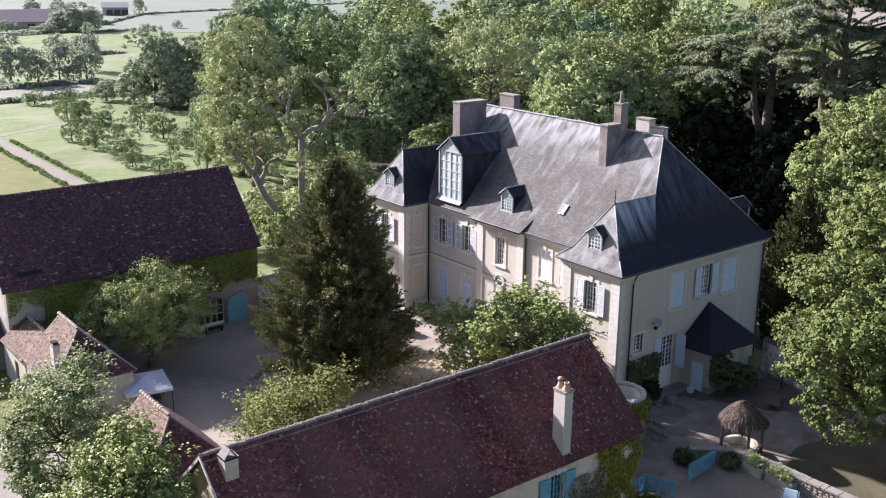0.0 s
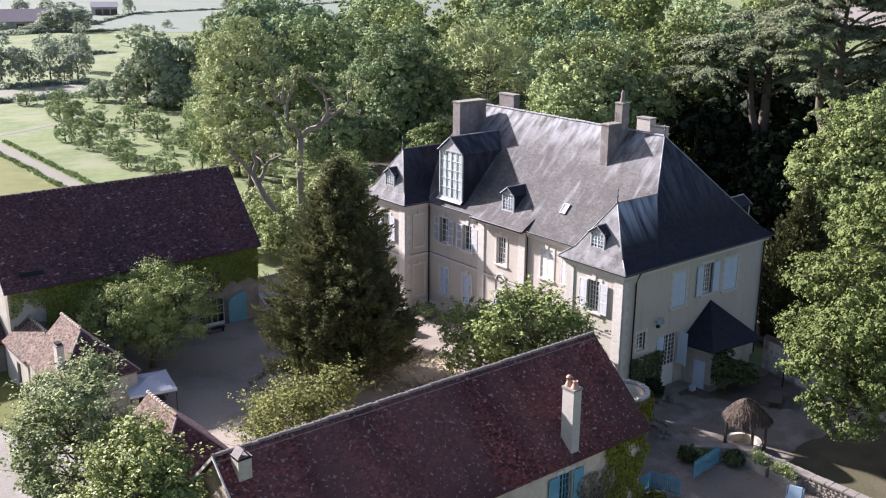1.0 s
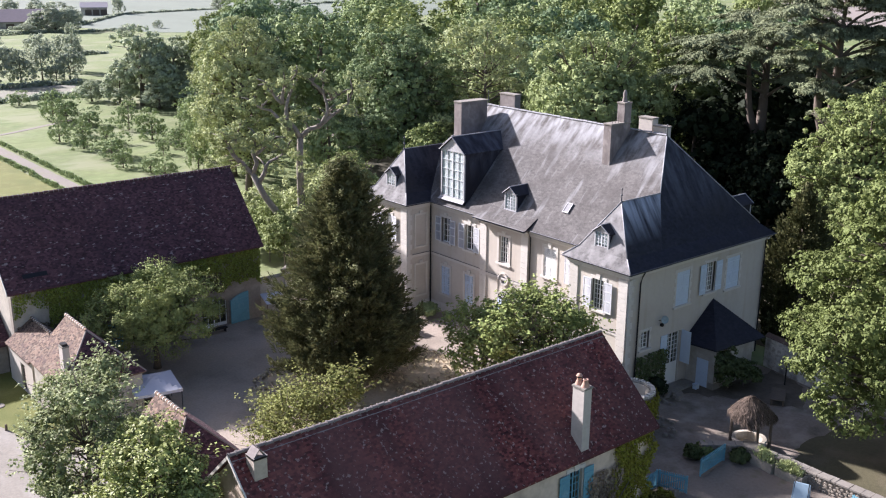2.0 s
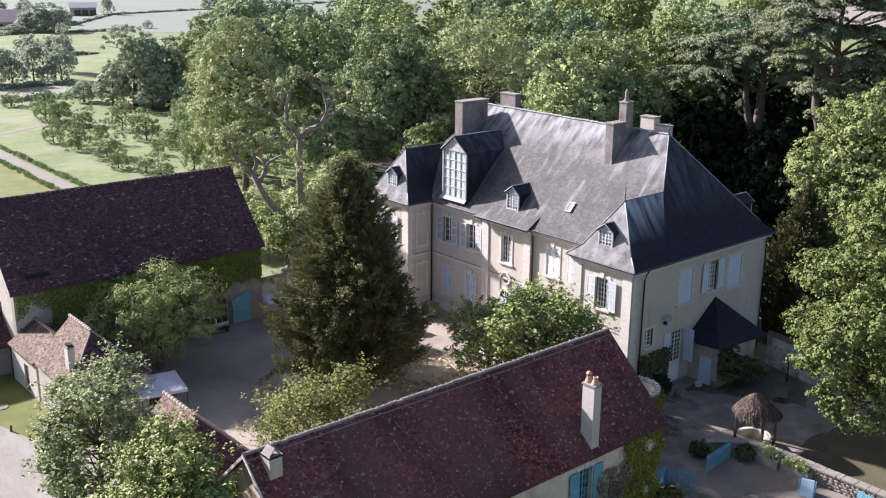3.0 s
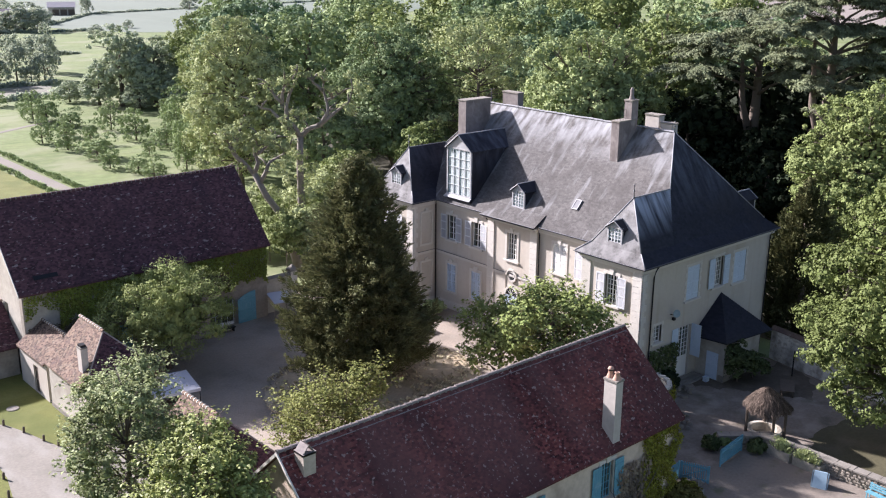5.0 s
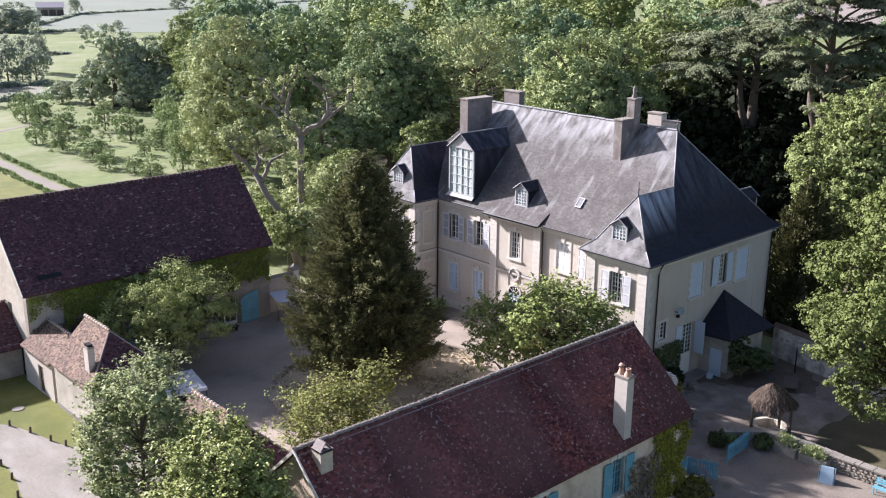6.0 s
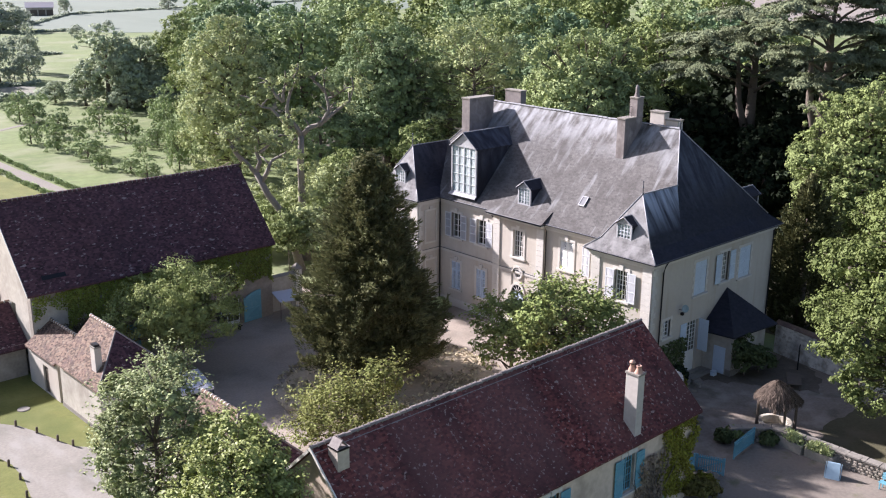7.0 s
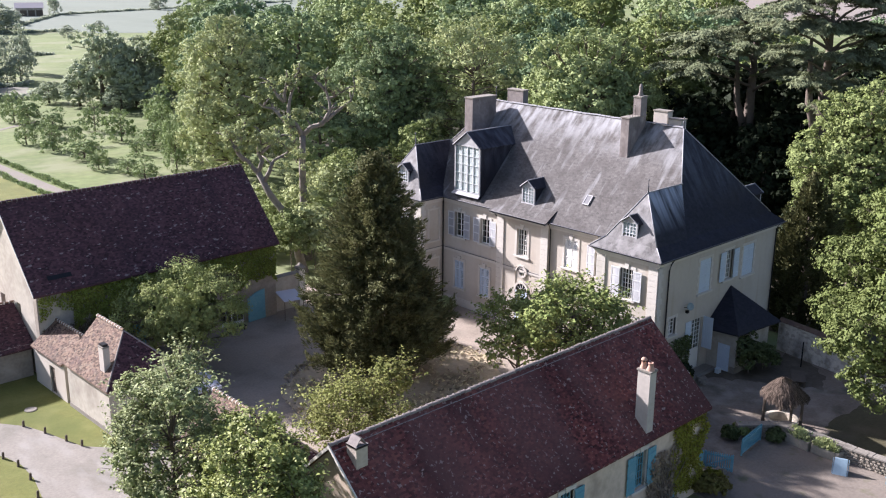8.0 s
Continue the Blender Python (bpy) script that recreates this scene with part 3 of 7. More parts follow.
def conifer(place, R, top, seed, label, lmat, name="conifer", plumes=700, per=60, size=0.32, profile=None, lift=0.75, category="tree", spread=0.32, heart=0, slim=0.4, ragged=0.14, plume=1.0):
    """A dense evergreen of upward plumes; profile gives the radius over the height."""
    rng = np.random.default_rng(seed)
    th = thing(name, (place[0], place[1], 0), label, category)
    s = Shape().tube([(0, 0, -0.1), (0.1, 0, top * 0.3), (0, 0.1, top * 0.65), (0, 0, top * 0.93)], [0.5, 0.38, 0.2, 0.04], 8)
    hs = np.array([p[0] for p in profile]) * top
    rs = np.array([p[1] for p in profile]) * R
    Z = rng.uniform(hs[0], hs[-1], plumes * 3)
    w = np.interp(Z, hs, rs)
    Z = Z[rng.uniform(0, R, len(Z)) < w + 0.12 * R][:plumes]
    rad = np.interp(Z, hs, rs)
    A = rng.uniform(0, 2 * math.pi, len(Z))
    bulge = 1 + 0.16 * np.sin(3 * A + 0.45 * Z + seed) + 0.1 * np.sin(5 * A - 0.8 * Z)
    rad = rad * bulge
    out = np.stack([np.cos(A), np.sin(A), np.zeros_like(A)], 1)
    tip = out * (rad * rng.uniform(0.98 - ragged, 0.98 + ragged, len(Z)))[:, None] + np.stack([0 * Z, 0 * Z, Z + 0.35], 1)
    ax = out * 1.0 + np.stack([0 * Z, 0 * Z, lift * rng.uniform(0.3, 1.5, len(Z))], 1)
    ax += rng.normal(0, 0.25, ax.shape)
    ax /= np.linalg.norm(ax, axis=1)[:, None]
    ln = plume * rng.uniform(1.0, 2.1, len(Z)) * min(1.0, R / 4 + 0.2)
    t = rng.uniform(0, 1, (len(Z), per)) ** 0.8
    side = unit(rng, len(Z) * per).reshape(len(Z), per, 3)
    P = tip[:, None, :] - ax[:, None, :] * (ln[:, None] * t)[:, :, None] + side * (spread * (0.15 + t))[:, :, None]
    T = ax[:, None, :] + side * 0.5
    N = np.cross(T, unit(rng, len(Z) * per).reshape(T.shape))
    q = leaf_quads(rng, P.reshape(-1, 3), N.reshape(-1, 3), size, slim, T.reshape(-1, 3))
    if heart:
        z = rng.uniform(hs[0], hs[-1] * 0.93, heart)
        a, r = rng.uniform(0, 2 * math.pi, heart), np.interp(z, hs, rs) * rng.uniform(0.4, 0.72, heart)
        o = np.stack([np.cos(a), np.sin(a), 0 * a], 1)
        q = np.concatenate([q, leaf_quads(rng, o * r[:, None] + np.stack([0 * z, 0 * z, z], 1), o + rng.normal(0, 0.5, o.shape), 0.42, 0.45)])
    # boughs that carry the plumes
    for i in range(0, len(Z), 30):
        b = tip[i] - ax[i] * ln[i]
        s.tube([(0, 0, max(0.3, b[2] - rad[i] * 0.35)), (b[0] * 0.5, b[1] * 0.5, b[2] - rad[i] * 0.12), tuple(b)], [0.09, 0.06, 0.025], 4)
    part("trunk", s, BARK, th, smooth=True)
    part("crown", quads("crown", q), lmat, th)
    return th


def cedar(place, seed, label, top, plates):
    """A cedar: a forked trunk and layers of feathery fronds at the ends of level limbs. plates: (x, y, z, radius)."""
    rng = np.random.default_rng(seed)
    th = thing("cedar", (place[0], place[1], 0), label, "tree")
    s = Shape()
    s.tube([(0, 0, -0.1), (0.1, 0, top * 0.3), (0.3, 0.2, top * 0.5), (0.2, 0.1, top * 0.75), (0, 0, top * 0.97)], [0.95, 0.75, 0.6, 0.35, 0.06], 10)
    s.tube([(0.1, 0, top * 0.42), (-1.2, 0.9, top * 0.6), (-1.6, 1.2, top * 0.85)], [0.5, 0.38, 0.1], 8)
    qs = []
    for x, y, z, r in plates:
        s.tube([(0.1, 0, z - 2.2), (x * 0.35, y * 0.35, z - 1.1), (x * 0.75, y * 0.75, z - 0.3), (x, y, z)], [0.17, 0.13, 0.08, 0.04], 6)
        head = math.atan2(y, x)
        for k in range(int(18 + 5 * r)):
            a = head + rng.normal(0, 1.3)
            L = r * rng.uniform(0.75, 1.5)
            d = np.array([math.cos(a), math.sin(a), 0])
            side = np.array([-d[1], d[0], 0])
            base = np.array([x, y, z]) - np.array([math.cos(head), math.sin(head), 0]) * r * rng.uniform(0.1, 0.8) + np.array([0, 0, rng.normal(0.15, 0.28)])
            drop = rng.uniform(0.1, 0.24)
            m = int(46 * L)
            t = rng.uniform(0.05, 1, m) ** 0.8
            w = rng.normal(0, 1, m) * (0.12 + 0.5 * np.sin(np.pi * t ** 0.8)) * 0.55
            P = base + d * (L * t)[:, None] + side * w[:, None]
            P[:, 2] += 0.3 * t - drop * L * t ** 2.2 - 0.3 * np.abs(w) + rng.normal(0, 0.06, m)
            T = d * 0.8 + side * (np.sign(w) * 0.8)[:, None] + rng.normal(0, 0.35, (m, 3)) + np.array([0, 0, -0.25])
            N = np.array([0, 0, 1.0]) + d * 0.3 + rng.normal(0, 0.35, (m, 3))
            qs.append(leaf_quads(rng, P, N, 0.5, 0.22, T))
            if k % 3 == 0:
                s.tube([tuple(base - np.array([0, 0, 0.1])), tuple(base + d * L * 0.6 + np.array([0, 0, 0.1 - 0.3 * drop * L]))], [0.05, 0.015], 4)
    part("trunk", s, BARK, th, smooth=True)
    part("crown", quads("crown", np.concatenate(qs)), CEDAR, th)
    return th


def ivy(name, label, origin, turn, w, h, seed, lmat, density=70, edge=0.5, ragged=0.8, size=0.2, category="ivy", wave=0.0):
    """Climbing leaves over a wall patch of ragged outline; origin: its lower left corner."""
    rng = np.random.default_rng(seed)
    n = int(w * h * density)
    X, Z = rng.uniform(0, w, n), rng.uniform(0, h, n)
    low = ragged * h * (0.35 + 0.3 * np.sin(X * 1.3 + seed) + 0.25 * np.sin(X * 3.1 + 2 * seed) + 0.1 * np.sin(X * 7.0))
    hole = np.sin(X * 2.1 + seed) * np.sin(Z * 2.4 + 1.7 * seed) + rng.normal(0, 0.25, n)
    keep = (Z > low * (rng.uniform(0.6, 1.1, n))) & (hole < 1.0 - edge * 0.3)
    X, Z = X[keep], Z[keep]
    n = len(X)
    X = X + wave * (np.sin(Z * 1.9 + seed) + 0.5 * np.sin(Z * 5.3) + rng.normal(0, 0.5, n))
    Y = -np.abs(rng.normal(0.06, 0.07, n)) - 0.06 * (1 + np.sin(X * 2.7) * np.sin(Z * 2.2 + seed))
    N = np.stack([rng.normal(0, 0.5, n), -np.ones(n), 0.5 + rng.normal(0, 0.4, n)], 1)
    q = leaf_quads(rng, np.stack([X, Y, Z], 1), N, size, 0.8)
    ob = part(name, quads(name, q), lmat, m=pose(*origin, 0, 0, turn))
    return tagged(ob, label, category)


# ---- windows, dormers, chimneys ----
CACHE = {}


def kept(key, make):
    if key not in CACHE:
        CACHE[key] = make()
    return CACHE[key]


def shutter_mesh(w, h, paint):
    def make():
        s = Shape()
        s.box(0, 0.07, -0.045, 0, 0, h).box(w - 0.07, w, -0.045, 0, 0, h)
        rails = [0, h * 0.36, h * 0.68, h - 0.09]
        for z in rails:
            s.box(0.07, w - 0.07, -0.045, 0, z, z + 0.09)
        for z0, z1 in zip(rails, rails[1:]):
            z = z0 + 0.1
            while z < z1 - 0.03:
                s.add([(0.07, -0.036, z), (w - 0.07, -0.036, z), (w - 0.07, -0.014, z + 0.034), (0.07, -0.014, z + 0.034)], [(0, 1, 2, 3)])
                z += 0.06
        me = s.mesh("shutter")
        me.materials.append(paint)
        me.materials.append(LOUVRE if paint is SHUTTER else paint)
        for f in me.polygons:
            f.material_index = int(len({round(me.vertices[v].co.y, 3) for v in f.vertices} & {-0.036, -0.014}) == 2)
        return me
    return kept(("shutter", w, h, paint.name), make)


def plank_mesh(w, h):
    def make():
        s = Shape()
        k = max(3, round(w / 0.16))
        for i in range(k):
            s.box(i * w / k + 0.004, (i + 1) * w / k - 0.004, -0.03, 0, 0, h)
        for z in (h * 0.14, h * 0.5, h * 0.84):
            s.box(0.02, w - 0.02, -0.055, -0.03, z - 0.05, z + 0.05)
        return s.mesh("shutter")
    return kept(("plank", w, h), make)


def window(owner, place, turn, w, h, cols, rows, shut="open", paint=None, surround=True, curtain=False, solid=0.0, name="window", frame_mat=None, plank=False, sill=True):
    """A casement in a wall opening; place: the middle of its foot on the wall's face. Shutters open, closed or square to the wall."""
    m = pose(*place, 0, 0, turn)
    paint = paint or SHUTTER
    s = Shape()
    y0, y1, b = 0.16, 0.23, 0.065
    s.box(-w / 2, -w / 2 + b, y0, y1, 0, h).box(w / 2 - b, w / 2, y0, y1, 0, h)
    s.box(-w / 2 + b, w / 2 - b, y0, y1, 0, b).box(-w / 2 + b, w / 2 - b, y0, y1, h - b, h)
    g = b + solid
    if solid:
        s.box(-w / 2 + b, w / 2 - b, y0 + 0.01, y1 - 0.01, b, g)
    pw, ph = (w - 2 * b) / cols, (h - b - g) / rows
    win = part(name, s, frame_mat or WHITE, owner, m=m)
    for i in range(1, cols):
        k = 0.045 if i * 2 == cols else 0.02
        part("glazing_bar", Shape().box(-w / 2 + b + i * pw - k, -w / 2 + b + i * pw + k, y0 + 0.01, y1 - 0.01, g, h - b), frame_mat or WHITE, win)
    for j in range(1, rows):
        part("glazing_bar", Shape().box(-w / 2 + b, w / 2 - b, y0 + 0.015, y1 - 0.015, g + j * ph - 0.018, g + j * ph + 0.018), frame_mat or WHITE, win)
    if shut != "closed":
        pane = kept(("pane", round(pw, 3), round(ph, 3)), lambda: Shape().box(0, pw, 0, 0.008, 0, ph).mesh("pane"))
        for i in range(cols):
            for j in range(rows):
                p = part("pane", pane, GLASS, win, m=pose(-w / 2 + b + i * pw, (y0 + y1) / 2, g + j * ph))
                p.visible_shadow = False
    if curtain:
        c = Shape()
        k = 24
        pts = [(-w / 2 + 0.03 + (w - 0.06) * i / k, 0.34 + 0.035 * math.sin(i * 1.9)) for i in range(k + 1)]
        for (xa, ya), (xb, yb) in zip(pts, pts[1:]):
            c.add([(xa, ya, 0.05), (xb, yb, 0.05), (xb, yb, h - 0.05), (xa, ya, h - 0.05)], [(0, 1, 2, 3)])
        part("curtain", c, CURTAIN, win, "white curtain behind the glass")
    def stone(x0, x1, ya, z0, z1, lean=0.0):
        part("stone", Shape().prism([(x0, ya, z0), (x1, ya, z0), (x1 + lean, ya, z1), (x0 - lean, ya, z1)], (0, 0.12 - ya, 0)), STONE, win)

    if surround == "quoins":
        for sx in (-1, 1):
            z, i = -0.02, 0
            while z < h + 0.2:
                k = 0.13 if i % 2 else 0.26
                stone(min(sx * w / 2, sx * (w / 2 + k)), max(sx * w / 2, sx * (w / 2 + k)), -0.018, z, min(z + 0.3, h + 0.22))
                z, i = z + 0.31, i + 1
        stone(-w / 2, w / 2, -0.016, h + 0.02, h + 0.2)
    elif surround:
        stone(-w / 2 - 0.2, -w / 2, -0.05, -0.02, h + 0.02)
        stone(w / 2, w / 2 + 0.2, -0.05, -0.02, h + 0.02)
        stone(-w / 2 - 0.2, w / 2 + 0.2, -0.048, h + 0.024, h + 0.24)
        stone(-0.13, 0.13, -0.1, h + 0.03, h + 0.46, 0.07)
    if sill:
        part("sill", Shape().box(-w / 2 - 0.26, w / 2 + 0.26, -0.14, 0.16, -0.16, -0.02), STONE, win)
    if shut:
        lw = 0.74 if shut == "open" else w / 2
        leaf = plank_mesh(lw, h) if plank else shutter_mesh(lw, h, paint)
        at = {"open": [pose(-w / 2 - lw - 0.04, -0.1, 0), pose(w / 2 + 0.04, -0.1, 0)],
              "closed": [pose(-w / 2, 0.05, 0), pose(0.004, 0.05, 0)],
              "square": [pose(-w / 2 - 0.02, -lw - 0.02, 0, 0, 0, 82), pose(w / 2 + 0.06, -lw - 0.02, 0, 0, 0, 90)]}[shut]
        for k in at:
            part("shutter", leaf, paint, win, m=k)
    return win


def dormer(owner, place, turn, w, h, rise, depth, cols, rows, curtain=False):
    """A dormer with slated cheeks, a glazed front and a ridged slate roof; place: the middle of its foot."""
    m = pose(*place, 0, 0, turn)
    s = Shape()
    for x0, x1 in ((-w / 2, -w / 2 + 0.08), (w / 2 - 0.08, w / 2)):
        s.box(x0, x1, 0.03, depth, -0.5, h)
    s.box(-w / 2 + 0.08, w / 2 - 0.08, depth * 0.9, depth, -0.5, h)
    d = part("dormer", s, SLATE, owner, m=m)
    f = Shape()
    b = 0.11
    f.box(-w / 2 - 0.02, -w / 2 + b, -0.03, 0.1, -0.12, h).box(w / 2 - b, w / 2 + 0.02, -0.03, 0.1, -0.12, h)
    f.box(-w / 2 + b, w / 2 - b, -0.03, 0.1, -0.12, 0.04).box(-w / 2 + b, w / 2 - b, -0.03, 0.1, h - b, h)
    f.prism([(-w / 2, 0.0, h), (w / 2, 0.0, h), (0, 0.0, h + rise * 0.97)], (0, 0.09, 0))
    part("front_frame", f, DORMER_PAINT, d, "grey-white painted front with pediment")
    iw, ih = w - 2 * b, h - b - 0.04
    pw, ph = iw / cols, ih / rows
    for i in range(1, cols):
        k = 0.04 if 2 * i == cols else 0.02
        part("glazing_bar", Shape().box(-iw / 2 + i * pw - k, -iw / 2 + i * pw + k, 0.0, 0.05, 0.04, h - b), SHUTTER, d)
    for j in range(1, rows):
        part("glazing_bar", Shape().box(-iw / 2, iw / 2, 0.005, 0.045, 0.04 + j * ph - 0.02, 0.04 + j * ph + 0.02), SHUTTER, d)
    for i in range(cols):
        for j in range(rows):
            p = part("pane", Shape().box(0, pw, 0, 0.008, 0, ph), GLASS, d, m=pose(-iw / 2 + i * pw, 0.02, 0.04 + j * ph))
            p.visible_shadow = False
    if curtain:
        c = Shape()
        k = 40
        pts = [(-iw / 2 + iw * i / k, 0.068 + 0.003 * math.sin(i * 1.7)) for i in range(k + 1)]
        for (xa, ya), (xb, yb) in zip(pts, pts[1:]):
            c.add([(xa, ya, 0.05), (xb, yb, 0.05), (xb, yb, h - b), (xa, ya, h - b)], [(0, 1, 2, 3)])
        part("curtain", c, CURTAIN, d, "white curtain behind the glass")
    o = 0.14
    slope = rise / (w / 2)
    polys = [[(-w / 2 - o, -o, h - o * slope), (0, -o, h + rise), (0, depth, h + rise), (-w / 2 - o, depth, h - o * slope)],
             [(w / 2 + o, -o, h - o * slope), (w / 2 + o, depth, h - o * slope), (0, depth, h + rise), (0, -o, h + rise)]]
    part("dormer_roof", roof_shell(polys, 0.07), SLATE, d)
    part("ridge_roll", Shape().tube([(0, -o - 0.02, h + rise + 0.02), (0, depth, h + rise + 0.02)], [0.05, 0.05], 6), ZINC, d)
    for sx in (-1, 1):
        part("verge_roll", Shape().tube([(sx * (w / 2 + o), -o - 0.015, h - o * slope), (0, -o - 0.015, h + rise)], [0.04, 0.04], 5), ZINC, d)
    ap = Shape().prism([(-w / 2 - 0.12, -0.28, -0.33), (w / 2 + 0.12, -0.28, -0.33), (w / 2 + 0.06, 0.06, -0.06), (-w / 2 - 0.06, 0.06, -0.06)], (0, -0.03, 0.06))
    part("flashing", ap, ZINC, d, "grey metal apron")
    return d


def chimney(owner, x0, x1, y0, y1, z0, z1, material=None, pots=0, m=None, cap=0.05, label=""):
    material = material or PLASTER_CH
    s = Shape().box(x0, x1, y0, y1, z0, z1 - 0.1)
    c = part("chimney", s, material, owner, label, m=m)
    part("cap", Shape().box(x0 - cap, x1 + cap, y0 - cap, y1 + cap, z1 - 0.1, z1), COPING, c)
    for i in range(pots):
        px = x0 + (x1 - x0) * (i + 0.5) / pots
        py = (y0 + y1) / 2
        prof = [(0.2, 0), (0.15, 0.12), (0.13, 0.5), (0.17, 0.53), (0.17, 0.6), (0.11, 0.6), (0.11, 0.3)]
        if i % 2:
            prof = [(r, z * 0.65) for r, z in prof]
        part("chimney_pot", Shape().lathe(prof, (px, py, z1), 12), TERRA, c, "orange clay chimney pot", smooth=True)
    return c


def hip_polys(x0, x1, y0, y1, ze, inset, zb, xr, ya, yb, zr):
    """Slopes of a hipped roof with a flatter foot; the ridge runs along y."""
    e = [(x0, y0, ze), (x1, y0, ze), (x1, y1, ze), (x0, y1, ze)]
    b = [(x0 + inset, y0 + inset, zb), (x1 - inset, y0 + inset, zb), (x1 - inset, y1 - inset, zb), (x0 + inset, y1 - inset, zb)]
    ra, rb = (xr, ya, zr), (xr, yb, zr)
    foot = [[e[i], e[(i + 1) % 4], b[(i + 1) % 4], b[i]] for i in range(4)]
    return foot + [[b[0], b[1], ra], [b[1], b[2], rb, ra], [b[2], b[3], rb], [b[3], b[0], ra, rb]], b, ra, rb


def ridge_tiles(owner, a, b, material, length=0.36, r=0.115, mortar=None):
    """Half-round ridge tiles, each a piece, bedded in mortar."""
    a, b = Vector(a), Vector(b)
    k = max(2, round((b - a).length / length))
    d = (b - a) / k

    def make():
        s = Shape()
        for i in range(6):
            t0, t1 = math.pi * i / 6, math.pi * (i + 1) / 6
            for ra_, rb_ in ((r * 1.06, r * 0.92),):
                L = d.length * 1.08
                s.add([(0, ra_ * math.cos(t0), ra_ * math.sin(t0)), (0, ra_ * math.cos(t1), ra_ * math.sin(t1)), (L, rb_ * math.cos(t1), rb_ * math.sin(t1)), (L, rb_ * math.cos(t0), rb_ * math.sin(t0))], [(0, 3, 2, 1)])
        s.add([(0, r * 1.06 * math.cos(math.pi * i / 6), r * 1.06 * math.sin(math.pi * i / 6)) for i in range(7)], [tuple(range(7))])
        return s.mesh("ridge_tile")
    mesh = make()
    q = d.to_track_quat("X", "Z").to_matrix().to_4x4()
    for i in range(k):
        part("ridge_tile", mesh, material, owner, m=Matrix.Translation(a + d * i + Vector((0, 0, 0.03 + rng0.normal(0, 0.012)))) @ q)
    if mortar is not False:
        s = Shape()
        for i in range(k):
            p = a + d * i
            s.tube([p + Vector((0, 0, 0.05)) - d * 0.08, p + Vector((0, 0, 0.05)) + d * 0.1], [r * 1.08, r * 1.08], 8)
        part("mortar", s, mortar or MORTAR, owner, kind="stuff")


# ---- the country house ----
rng0 = np.random.default_rng(5)
house = thing("country_house", (0, 0, 0), "two-storey cream rendered country house with steep slate roofs", "house")
WEST, NORTH, EAST = -90, 180, 90
H = 9.62
ZW = 6.42


def house_wall(place, turn, length, holes=(), height=H, material=None):
    return part("wall", wall(length, height + 0.3, 0.5, [(a, b, c + 0.3, d + 0.3) for a, b, c, d in holes]), material or RENDER, house, m=pose(place[0], place[1], -0.3, 0, 0, turn))


south_holes = [(1.75, 2.6, 3.75, 5.05), (4.75, 6.25, 0.1, 4.2), (5.35, 6.85, 6.2, 8.75), (8.75, 9.85, 6.5, 8.8), (11.4, 13.0, 6.25, 8.7)]
house_wall((0, 0), 0, 16.4, south_holes)
house_wall((0, 5.4), WEST, 4.9, [(2.2, 3.3, ZW, 8.65)])
house_wall((2.6, 5.4), NORTH, 2.1)
house_wall((2.6, 12.2), WEST, 6.8, [(1.6, 2.9, ZW, 8.75), (4.7, 5.8, ZW, 8.75)])
house_wall((2.45, 17.8), WEST, 5.6, [(2.25, 3.4, 6.35, 8.6), (2.15, 3.65, 0.4, 5.35)])
house_wall((2.6, 24.6), WEST, 6.8, [(1.6, 2.7, ZW, 8.6), (4.7, 5.8, ZW, 8.6), (1.6, 2.7, 1.7, 4.2), (4.7, 5.8, 1.7, 4.2)])
house_wall((0.5, 24.6), 0, 2.6)
house_wall((0, 30.0), WEST, 5.4, [(2.1, 3.2, 6.2, 8.4)])
house_wall((16.4, 30.0), NORTH, 15.9)
house_wall((16.4, 0.5), EAST, 29.0)
part("floor_slab", Shape().box(3.15, 15.85, 0.55, 29.45, 5.2, 5.4), DARK, house)

# front windows
window(house, (0, 2.65, ZW), WEST, 1.1, 2.23, 4, 6, "open")
window(house, (2.6, 9.95, ZW), WEST, 1.3, 2.33, 2, 4, "closed", WHITE)
window(house, (2.6, 6.95, ZW), WEST, 1.1, 2.33, 4, 4, "open")
window(house, (2.45, 14.98, 6.35), WEST, 1.15, 2.25, 4, 5, None)
window(house, (2.6, 22.45, ZW), WEST, 1.1, 2.18, 2, 4, "open")
window(house, (2.6, 19.35, ZW), WEST, 1.1, 2.18, 2, 4, "open")
window(house, (2.6, 22.45, 1.7), WEST, 1.1, 2.5, 2, 4, "closed", SHUTTER_BLUE)
window(house, (2.6, 19.35, 1.7), WEST, 1.1, 2.5, 2, 4, "closed", SHUTTER_BLUE)
window(house, (0, 27.35, 6.2), WEST, 1.1, 2.2, 4, 4, "open")
# south windows
window(house, (2.175, 0, 3.75), 0, 0.85, 1.3, 2, 4, None, SHUTTER, "quoins")
window(house, (6.1, 0, 6.2), 0, 1.5, 2.55, 2, 4, "closed", SHUTTER_BLUE, "quoins", plank=True)
window(house, (9.3, 0, 6.5), 0, 1.1, 2.3, 4, 6, "open", SHUTTER_BLUE, "quoins", plank=True)
window(house, (12.2, 0, 6.25), 0, 1.6, 2.45, 2, 4, "closed", SHUTTER_BLUE, "quoins", plank=True)
glass_door = window(house, (5.5, 0, 0.1), 0, 1.5, 4.1, 4, 7, None, SHUTTER_BLUE, False, solid=1.6, name="glazed_door", sill=False)
part("shutter", plank_mesh(0.75, 2.5), SHUTTER_BLUE, glass_door, m=pose(-1.55, -0.03, 1.65))
part("shutter", plank_mesh(0.85, 2.5), SHUTTER_BLUE, glass_door, m=pose(0.82, -0.9, 1.65, 0, 0, 90))

